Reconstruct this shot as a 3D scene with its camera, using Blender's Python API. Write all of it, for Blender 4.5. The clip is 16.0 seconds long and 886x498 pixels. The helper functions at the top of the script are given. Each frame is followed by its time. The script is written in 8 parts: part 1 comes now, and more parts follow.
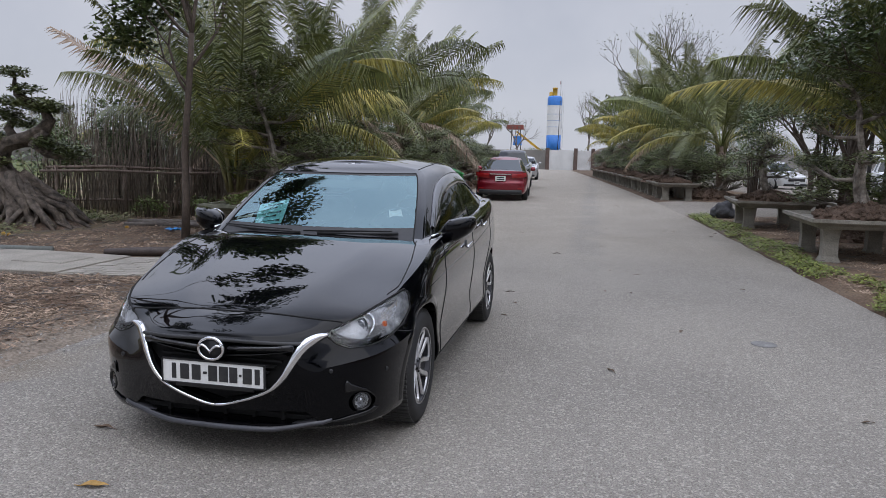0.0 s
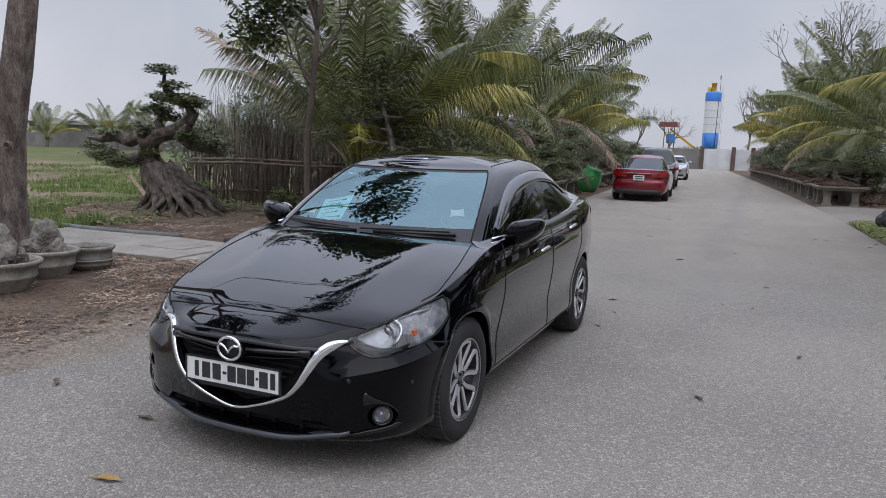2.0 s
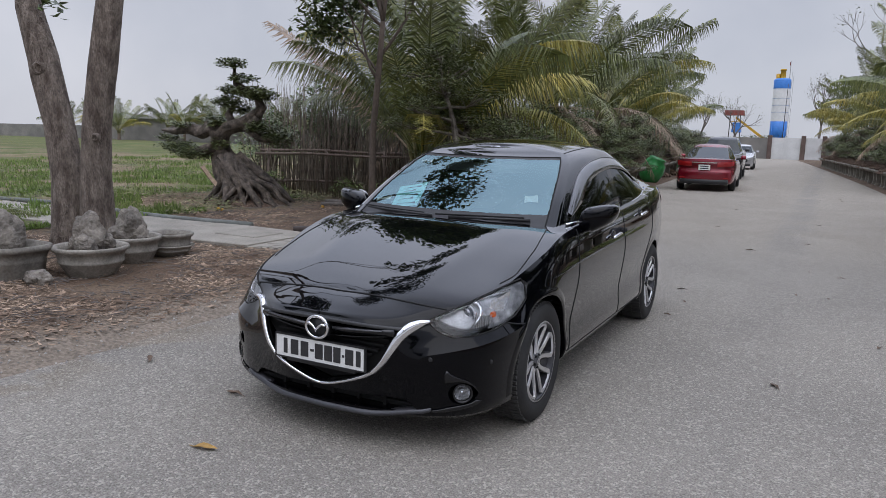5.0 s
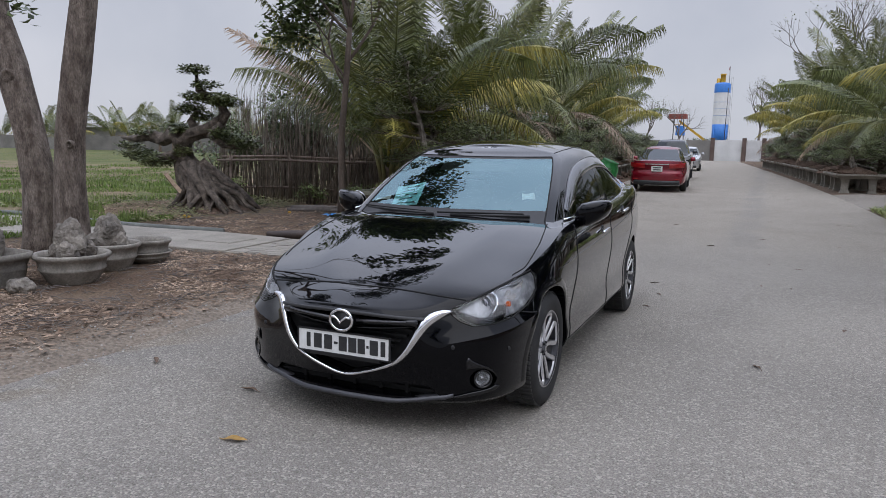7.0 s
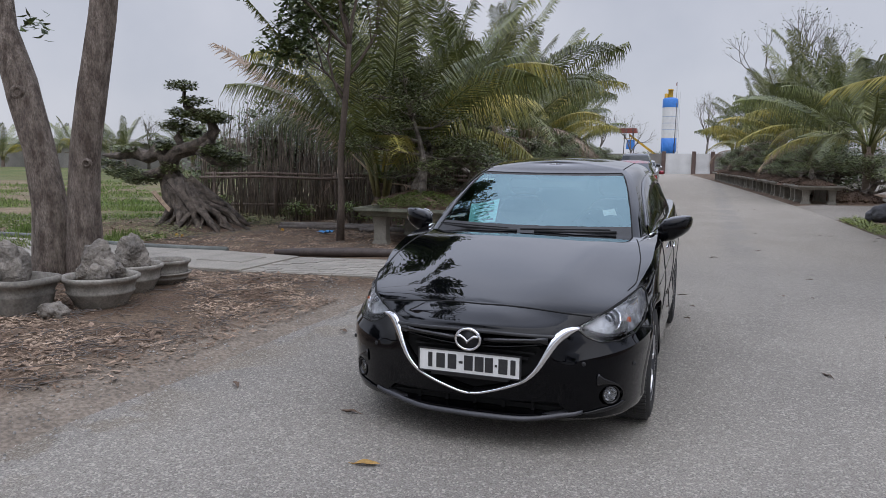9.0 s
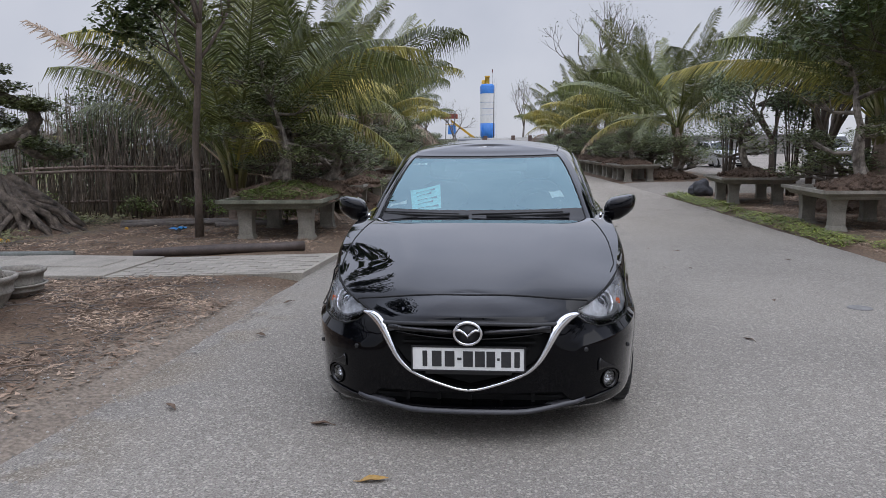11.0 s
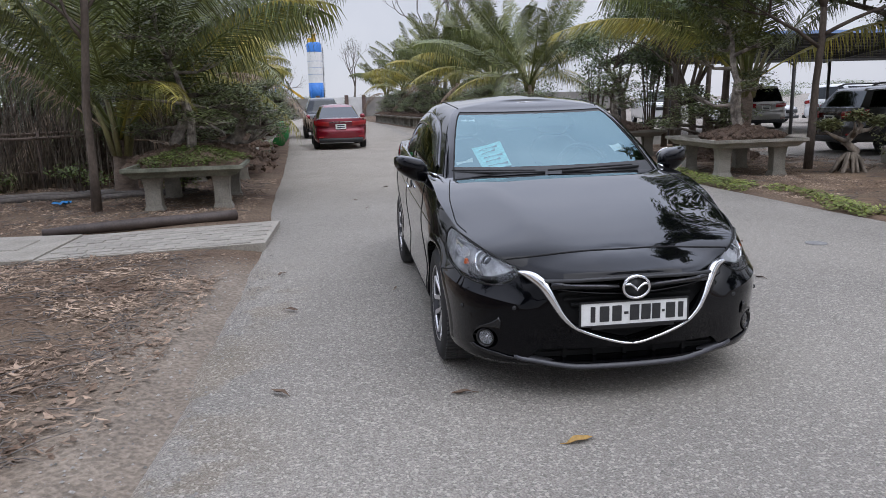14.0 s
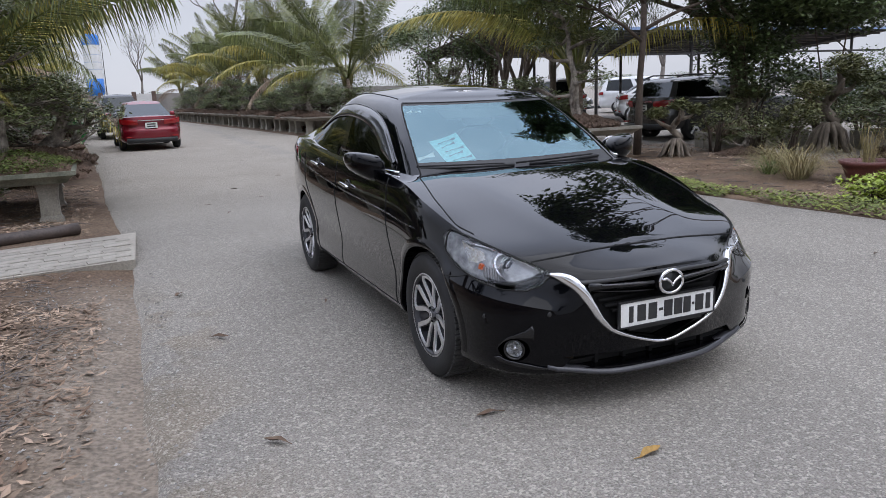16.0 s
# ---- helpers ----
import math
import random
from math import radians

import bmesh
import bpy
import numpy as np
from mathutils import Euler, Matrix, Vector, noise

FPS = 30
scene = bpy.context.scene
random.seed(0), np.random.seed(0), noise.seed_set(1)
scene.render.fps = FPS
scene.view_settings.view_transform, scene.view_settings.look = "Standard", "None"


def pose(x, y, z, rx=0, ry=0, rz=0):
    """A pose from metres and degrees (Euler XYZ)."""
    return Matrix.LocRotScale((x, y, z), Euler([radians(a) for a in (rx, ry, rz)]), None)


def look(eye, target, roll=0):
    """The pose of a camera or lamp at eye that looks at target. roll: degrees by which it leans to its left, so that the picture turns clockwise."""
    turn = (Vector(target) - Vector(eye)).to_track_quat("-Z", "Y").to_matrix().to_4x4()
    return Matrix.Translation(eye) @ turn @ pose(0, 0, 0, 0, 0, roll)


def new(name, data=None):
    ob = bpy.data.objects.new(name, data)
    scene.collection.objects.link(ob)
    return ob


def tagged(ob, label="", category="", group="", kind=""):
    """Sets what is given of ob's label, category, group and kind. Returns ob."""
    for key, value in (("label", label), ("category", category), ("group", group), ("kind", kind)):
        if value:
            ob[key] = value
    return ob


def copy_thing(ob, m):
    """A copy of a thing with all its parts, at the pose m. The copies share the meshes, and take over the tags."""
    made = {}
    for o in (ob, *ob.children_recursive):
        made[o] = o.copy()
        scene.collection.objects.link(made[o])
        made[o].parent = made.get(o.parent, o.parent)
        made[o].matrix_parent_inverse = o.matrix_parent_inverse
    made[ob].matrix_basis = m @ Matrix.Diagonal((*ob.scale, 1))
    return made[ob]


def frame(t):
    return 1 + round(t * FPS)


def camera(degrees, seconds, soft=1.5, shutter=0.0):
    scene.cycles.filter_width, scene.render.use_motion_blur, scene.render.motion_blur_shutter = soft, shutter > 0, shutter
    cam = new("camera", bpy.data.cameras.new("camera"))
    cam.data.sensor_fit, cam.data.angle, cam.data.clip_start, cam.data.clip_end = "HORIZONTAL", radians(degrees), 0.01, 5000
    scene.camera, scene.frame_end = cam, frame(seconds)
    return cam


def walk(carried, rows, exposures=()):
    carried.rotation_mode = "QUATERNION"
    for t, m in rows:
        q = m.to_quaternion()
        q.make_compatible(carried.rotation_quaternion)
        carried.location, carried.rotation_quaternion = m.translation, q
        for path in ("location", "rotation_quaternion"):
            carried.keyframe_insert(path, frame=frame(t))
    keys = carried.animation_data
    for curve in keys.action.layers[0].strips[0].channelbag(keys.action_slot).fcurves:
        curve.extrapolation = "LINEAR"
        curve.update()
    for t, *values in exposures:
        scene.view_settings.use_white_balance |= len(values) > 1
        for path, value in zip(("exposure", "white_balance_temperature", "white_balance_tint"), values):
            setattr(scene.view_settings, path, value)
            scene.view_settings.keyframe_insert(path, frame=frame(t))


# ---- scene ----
cam = camera(62.9, 16.0, .8)
PATH = [
    (0, (1.708, -3.01, 1.474), (1.308, -1.068, 1.217), 1.2),
    (0.5, (1.821, -2.761, 1.458), (1.295, -0.85, 1.194), 1.4),
    (1, (1.945, -2.614, 1.483), (1.322, -0.733, 1.218), 1.6),
    (1.5, (2.074, -2.561, 1.489), (1.373, -0.707, 1.22), 1.8),
    (2, (2.1, -2.535, 1.48), (1.32, -0.714, 1.203), 1.9),
    (2.5, (2.071, -2.533, 1.465), (1.222, -0.745, 1.175), 2.0),
    (3, (2.021, -2.575, 1.473), (1.123, -0.814, 1.169), 2.0),
    (3.5, (1.991, -2.608, 1.456), (1.059, -0.865, 1.148), 1.9),
    (4, (2.0, -2.632, 1.458), (1.052, -0.896, 1.162), 1.9),
    (4.2, (2.018, -2.618, 1.463), (1.071, -0.88, 1.174), 1.8),
    (6.3, (2.057, -2.919, 1.439), (1.214, -1.137, 1.097), 1.2),
    (6.5, (2.04, -2.96, 1.442), (1.211, -1.171, 1.111), 1.1),
    (7, (1.845, -2.977, 1.419), (1.045, -1.166, 1.132), 0.9),
    (7.5, (1.651, -3.029, 1.411), (0.867, -1.207, 1.152), 0.9),
    (8, (1.436, -3.225, 1.425), (0.662, -1.398, 1.175), 0.8),
    (8.2, (1.368, -3.28, 1.426), (0.598, -1.451, 1.178), 0.7),
    (10.3, (0.535, -3.303, 1.432), (0.165, -1.355, 1.171), 0.0),
    (10.5, (0.466, -3.302, 1.425), (0.144, -1.346, 1.16), -0.3),
    (11, (0.236, -3.23, 1.409), (0.025, -1.261, 1.128), -0.7),
    (11.5, (-0.015, -3.211, 1.399), (-0.146, -1.241, 1.084), -0.8),
    (12, (-0.312, -3.303, 1.397), (-0.384, -1.335, 1.05), -1.1),
    (12.5, (-0.563, -3.315, 1.396), (-0.569, -1.35, 1.025), -1.2),
    (13, (-0.781, -3.144, 1.397), (-0.72, -1.183, 1.008), -1.3),
    (13.5, (-0.992, -3.101, 1.405), (-0.842, -1.146, 1.011), -1.4),
    (14, (-1.295, -3.089, 1.412), (-1.038, -1.146, 1.016), -1.6),
    (14.5, (-1.51, -2.927, 1.359), (-1.169, -0.998, 0.957), -1.7),
    (15, (-1.676, -2.684, 1.386), (-1.231, -0.777, 0.978), -1.8),
    (15.5, (-1.93, -2.612, 1.406), (-1.331, -0.75, 0.989), -1.9),
    (16, (-2.107, -2.432, 1.407), (-1.339, -0.635, 0.981), -2.2),
]
walk(cam, [(t, look(eye, target, roll)) for t, eye, target, roll in PATH], [(0.0, 0.11), (8.0, 0.12), (11.0, 0.17), (13.0, 0.33), (16.0, 0.37)])

# ---- world and sun: a bright overcast sky ----
SUN_ELEVATION, SUN_TURN = 58, 200
world = bpy.data.worlds.new("overcast_sky")
scene.world = world
world.use_nodes = True
wn, wl = world.node_tree.nodes, world.node_tree.links
wn.clear()
w_out, w_bg = wn.new("ShaderNodeOutputWorld"), wn.new("ShaderNodeBackground")
w_sky, w_mix = wn.new("ShaderNodeTexSky"), wn.new("ShaderNodeMix")
w_co, w_noise, w_ramp = wn.new("ShaderNodeTexCoord"), wn.new("ShaderNodeTexNoise"), wn.new("ShaderNodeValToRGB")
w_sky.sky_type, w_sky.sun_disc = "NISHITA", False
w_sky.sun_elevation, w_sky.sun_rotation = radians(SUN_ELEVATION), radians(SUN_TURN)
w_noise.inputs["Scale"].default_value, w_noise.inputs["Detail"].default_value = 3.2, 5
w_ramp.color_ramp.elements[0].position, w_ramp.color_ramp.elements[1].position = 0.3, 0.75
w_ramp.color_ramp.elements[0].color = (4.3, 4.55, 5.35, 1)
w_ramp.color_ramp.elements[1].color = (6.1, 6.2, 6.9, 1)
w_mix.data_type = "RGBA"
w_mix.inputs["Factor"].default_value = 0.93
wl.new(w_co.outputs["Generated"], w_noise.inputs["Vector"])
wl.new(w_noise.outputs["Fac"], w_ramp.inputs["Fac"])
wl.new(w_sky.outputs["Color"], w_mix.inputs["A"])
wl.new(w_ramp.outputs["Color"], w_mix.inputs["B"])
w_sep, w_up, w_mul = wn.new("ShaderNodeSeparateXYZ"), wn.new("ShaderNodeMapRange"), wn.new("ShaderNodeMix")
w_up.inputs["From Min"].default_value, w_up.inputs["From Max"].default_value = 0.3, 0.8
w_up.inputs["To Min"].default_value, w_up.inputs["To Max"].default_value = 0.0, 1.0
w_mul.data_type, w_mul.blend_type = "RGBA", "MULTIPLY"
w_mul.inputs["B"].default_value = (2.85, 2.96, 3.2, 1)
wl.new(w_co.outputs["Generated"], w_sep.inputs["Vector"])
wl.new(w_sep.outputs["Z"], w_up.inputs["Value"])
wl.new(w_up.outputs["Result"], w_mul.inputs["Factor"])
wl.new(w_mix.outputs["Result"], w_mul.inputs["A"])
wl.new(w_mul.outputs["Result"], w_bg.inputs["Color"])
w_bg.inputs["Strength"].default_value = 0.1
wl.new(w_bg.outputs["Background"], w_out.inputs["Surface"])

sun = new("sun", bpy.data.lights.new("sun", "SUN"))
sun.data.energy, sun.data.angle, sun.data.color = 0.8, radians(60), (1.0, 0.97, 0.93)
sun.matrix_world = look((8, -14, 30), (0, 0, 0))


# ---- building helpers ----
def spline(points):
    """A smooth function through (t, value) pairs that never overshoots."""
    ts = [p[0] for p in points]
    vs = [p[1] for p in points]
    n = len(ts)
    d = [(vs[i + 1] - vs[i]) / (ts[i + 1] - ts[i]) for i in range(n - 1)]
    m = [d[0]] + [0.0 if d[i - 1] * d[i] <= 0 else 2 * d[i - 1] * d[i] / (d[i - 1] + d[i]) for i in range(1, n - 1)] + [d[-1]]

    def value(t):
        if t <= ts[0]:
            return vs[0]
        if t >= ts[-1]:
            return vs[-1]
        i = 0
        while t > ts[i + 1]:
            i += 1
        h = ts[i + 1] - ts[i]
        u = (t - ts[i]) / h
        return (vs[i] * (1 + 2 * u) * (1 - u) ** 2 + m[i] * h * u * (1 - u) ** 2
                + vs[i + 1] * u * u * (3 - 2 * u) + m[i + 1] * h * u * u * (u - 1))
    return value


def smooth(a, b, t):
    u = min(1.0, max(0.0, (t - a) / (b - a)))
    return u * u * (3 - 2 * u)


class Geo:
    """Vertices and faces gathered for one mesh."""

    def __init__(self):
        self.v, self.f = [], []

    def add(self, verts, faces):
        k = len(self.v)
        self.v.extend(tuple(p) for p in verts)
        self.f.extend(tuple(i + k for i in f) for f in faces)
        return self

    def box(self, x0, x1, y0, y1, z0, z1, taper=0.0, bevel=0.0):
        """A box; taper shrinks the top, bevel cuts the upright edges and rims."""
        if bevel <= 0:
            t = taper
            self.add([(x0, y0, z0), (x1, y0, z0), (x1, y1, z0), (x0, y1, z0),
                      (x0 + t, y0 + t, z1), (x1 - t, y0 + t, z1), (x1 - t, y1 - t, z1), (x0 + t, y1 - t, z1)],
                     [(0, 3, 2, 1), (4, 5, 6, 7), (0, 1, 5, 4), (1, 2, 6, 5), (2, 3, 7, 6), (3, 0, 4, 7)])
            return self
        b = bevel
        rings = []
        for z, s, t in ((z0, b, 0), (z0 + b, 0, 0), (z1 - b, 0, taper), (z1, b, taper)):
            a = s + t
            rings.append([(x0 + a + b, y0 + a, z), (x1 - a - b, y0 + a, z), (x1 - a, y0 + a + b, z), (x1 - a, y1 - a - b, z),
                          (x1 - a - b, y1 - a, z), (x0 + a + b, y1 - a, z), (x0 + a, y1 - a - b, z), (x0 + a, y0 + a + b, z)])
        return self.loft(rings, True, True)

    def loft(self, rings, cap0=False, cap1=False, closed=True):
        n = len(rings[0])
        k = len(self.v)
        for r in rings:
            self.v.extend(tuple(p) for p in r)
        for i in range(len(rings) - 1):
            for j in range(n if closed else n - 1):
                a, b = k + i * n + j, k + i * n + (j + 1) % n
                self.f.append((a, b, b + n, a + n))
        if cap0:
            self.f.append(tuple(k + j for j in reversed(range(n))))
        if cap1:
            self.f.append(tuple(k + (len(rings) - 1) * n + j for j in range(n)))
        return self

    def tube(self, pts, radii, n=8, caps=True, wob=0.0, flat=1.0):
        """A tube along pts; radii a number or a list; wob roughens it; flat squashes it."""
        pts = [Vector(p) for p in pts]
        if not isinstance(radii, (list, tuple)):
            radii = [radii] * len(pts)
        rings = []
        side = None
        for i, p in enumerate(pts):
            d = (pts[min(i + 1, len(pts) - 1)] - pts[max(i - 1, 0)]).normalized()
            if side is None:
                side = d.cross(Vector((0, 0, 1)) if abs(d.z) < 0.9 else Vector((1, 0, 0))).normalized()
            side = (side - d * side.dot(d)).normalized()
            up = side.cross(d)
            ring = []
            for j in range(n):
                a = 2 * math.pi * j / n
                r = radii[i]
                if wob:
                    r *= 1 + wob * noise.noise(Vector((p.x * 3 + math.cos(a) * 1.5, p.y * 3 + math.sin(a) * 1.5, p.z * 2.2)))
                ring.append(p + side * (r * math.cos(a)) + up * (r * math.sin(a) * flat))
            rings.append(ring)
        return self.loft(rings, caps, caps)

    def lathe(self, profile, n=24, axis="z", centre=(0, 0, 0), cap0=False, cap1=False):
        """Turns (radius, height) pairs about an axis through centre."""
        rings = []
        for r, h in profile:
            ring = []
            for j in range(n):
                a = 2 * math.pi * j / n
                c, s = r * math.cos(a), r * math.sin(a)
                q = (c, s, h) if axis == "z" else (h, c, s) if axis == "x" else (s, h, c)
                ring.append((q[0] + centre[0], q[1] + centre[1], q[2] + centre[2]))
            rings.append(ring)
        return self.loft(rings, cap0, cap1)

    def moved(self, m):
        self.v = [tuple(m @ Vector(p)) for p in self.v]
        return self

    def mesh(self, name, shade=True):
        me = bpy.data.meshes.new(name)
        me.from_pydata(self.v, [], self.f)
        if shade:
            me.polygons.foreach_set("use_smooth", [True] * len(me.polygons))
        me.update()
        return me


def part(name, geo, material, parent=None, label="", shade=True, at=None):
    """Links a Geo, bmesh or mesh as one mesh object, under a parent where one is given."""
    if isinstance(geo, Geo):
        me = geo.mesh(name, shade)
    elif isinstance(geo, bmesh.types.BMesh):
        me = bpy.data.meshes.new(name)
        geo.to_mesh(me)
        geo.free()
        if shade:
            me.polygons.foreach_set("use_smooth", [True] * len(me.polygons))
    else:
        me = geo
    if material is not None and not me.materials:
        me.materials.append(material)
    ob = new(name, me)
    if parent is not None:
        ob.parent = parent
    if at is not None:
        ob.matrix_basis = at
    if isinstance(geo, Geo) and material is not None and material.name.startswith("black_car_paint"):
        outward(ob)
    return tagged(ob, label) if label else ob


def thing(name, label, category, group="", kind="", at=None):
    ob = tagged(new(name), label, category, group, kind)
    ob.empty_display_size = 0.2
    if at is not None:
        ob.matrix_basis = at
    return ob


def outward(ob, c=(0, 0, 0)):
    """Turns an open sheet so that it faces away from c."""
    c, me = Vector(c), ob.data
    if sum((p.center - c).dot(p.normal) * p.area for p in me.polygons) < 0:
        me.flip_normals()
    return ob


def sharpen(ob, angle=35):
    """Keeps edges crisper than the angle, and the rest smooth."""
    bm = bmesh.new()
    bm.from_mesh(ob.data)
    for e in bm.edges:
        e.smooth = len(e.link_faces) == 2 and e.calc_face_angle(0) < radians(angle)
    bm.to_mesh(ob.data)
    bm.free()
    return ob


# ---- materials ----
def mat(name, c1, c2=None, scale=4.0, fine=60.0, rough=0.7, metal=0.0, bump=0.15, depth=0.01, spread=0.25, coat=0.0,
        rand=0.0, island=0.0, rough2=None, spec=0.5, subsurface=0.0, stretch=(1, 1, 1)):
    """A procedural surface: two colours mixed by a broad noise, a fine grain over them, relief, and a change from piece to piece."""
    m = bpy.data.materials.new(name)
    m.use_nodes = True
    n, l = m.node_tree.nodes, m.node_tree.links
    b = n["Principled BSDF"]
    c2 = c2 or tuple(v * 0.75 for v in c1)
    co, mp = n.new("ShaderNodeTexCoord"), n.new("ShaderNodeMapping")
    mp.inputs["Scale"].default_value = stretch
    l.new(co.outputs["Object"], mp.inputs["Vector"])
    n1, n2 = n.new("ShaderNodeTexNoise"), n.new("ShaderNodeTexNoise")
    n1.inputs["Scale"].default_value, n1.inputs["Detail"].default_value = scale, 5
    n2.inputs["Scale"].default_value, n2.inputs["Detail"].default_value = fine, 3
    l.new(mp.outputs["Vector"], n1.inputs["Vector"])
    l.new(mp.outputs["Vector"], n2.inputs["Vector"])
    ramp = n.new("ShaderNodeValToRGB")
    ramp.color_ramp.elements[0].position, ramp.color_ramp.elements[1].position = 0.35, 0.65
    ramp.color_ramp.elements[0].color, ramp.color_ramp.elements[1].color = (*c1, 1), (*c2, 1)
    l.new(n1.outputs["Fac"], ramp.inputs["Fac"])
    hsv = n.new("ShaderNodeHueSaturation")
    l.new(ramp.outputs["Color"], hsv.inputs["Color"])
    val = n.new("ShaderNodeMapRange")
    val.inputs["From Min"].default_value, val.inputs["From Max"].default_value = 0.25, 0.75
    val.inputs["To Min"].default_value, val.inputs["To Max"].default_value = 1 - spread, 1 + spread
    l.new(n2.outputs["Fac"], val.inputs["Value"])
    last = val.outputs["Result"]
    for amount, node, out in ((rand, "ShaderNodeObjectInfo", "Random"), (island, "ShaderNodeNewGeometry", "Random Per Island")):
        if amount:
            src, rng, mul = n.new(node), n.new("ShaderNodeMapRange"), n.new("ShaderNodeMath")
            rng.inputs["To Min"].default_value, rng.inputs["To Max"].default_value = 1 - amount, 1 + amount
            mul.operation = "MULTIPLY"
            l.new(src.outputs[out], rng.inputs["Value"])
            l.new(last, mul.inputs[0])
            l.new(rng.outputs["Result"], mul.inputs[1])
            last = mul.outputs["Value"]
    l.new(last, hsv.inputs["Value"])
    l.new(hsv.outputs["Color"], b.inputs["Base Color"])
    b.inputs["Metallic"].default_value, b.inputs["Specular IOR Level"].default_value = metal, spec
    b.inputs["Coat Weight"].default_value, b.inputs["Coat Roughness"].default_value, b.inputs["Coat IOR"].default_value = coat, 0.01, 1.5
    if subsurface:
        b.inputs["Subsurface Weight"].default_value = subsurface
    if rough2 is None:
        b.inputs["Roughness"].default_value = rough
    else:
        rr = n.new("ShaderNodeMapRange")
        rr.inputs["To Min"].default_value, rr.inputs["To Max"].default_value = rough, rough2
        l.new(n1.outputs["Fac"], rr.inputs["Value"])
        l.new(rr.outputs["Result"], b.inputs["Roughness"])
    if bump:
        bp = n.new("ShaderNodeBump")
        bp.inputs["Strength"].default_value, bp.inputs["Distance"].default_value = bump, depth
        l.new(n2.outputs["Fac"], bp.inputs["Height"])
        l.new(bp.outputs["Normal"], b.inputs["Normal"])
    return m


def glass(name, tint, see, ior=1.9):
    """Window glass: what lies behind, tinted, under a mirror-like sheen that grows towards the edge."""
    m = bpy.data.materials.new(name)
    m.use_nodes = True
    n, l = m.node_tree.nodes, m.node_tree.links
    n.clear()
    out, mix, tr, gl, fr = (n.new("ShaderNode" + k) for k in ("OutputMaterial", "MixShader", "BsdfTransparent", "BsdfGlossy", "Fresnel"))
    tr.inputs["Color"].default_value = (*see, 1)
    gl.inputs["Color"].default_value, gl.inputs["Roughness"].default_value = (*tint, 1), 0.01
    fr.inputs["IOR"].default_value = ior
    l.new(fr.outputs["Fac"], mix.inputs["Fac"])
    l.new(tr.outputs["BSDF"], mix.inputs[1])
    l.new(gl.outputs["BSDF"], mix.inputs[2])
    l.new(mix.outputs["Shader"], out.inputs["Surface"])
    return m



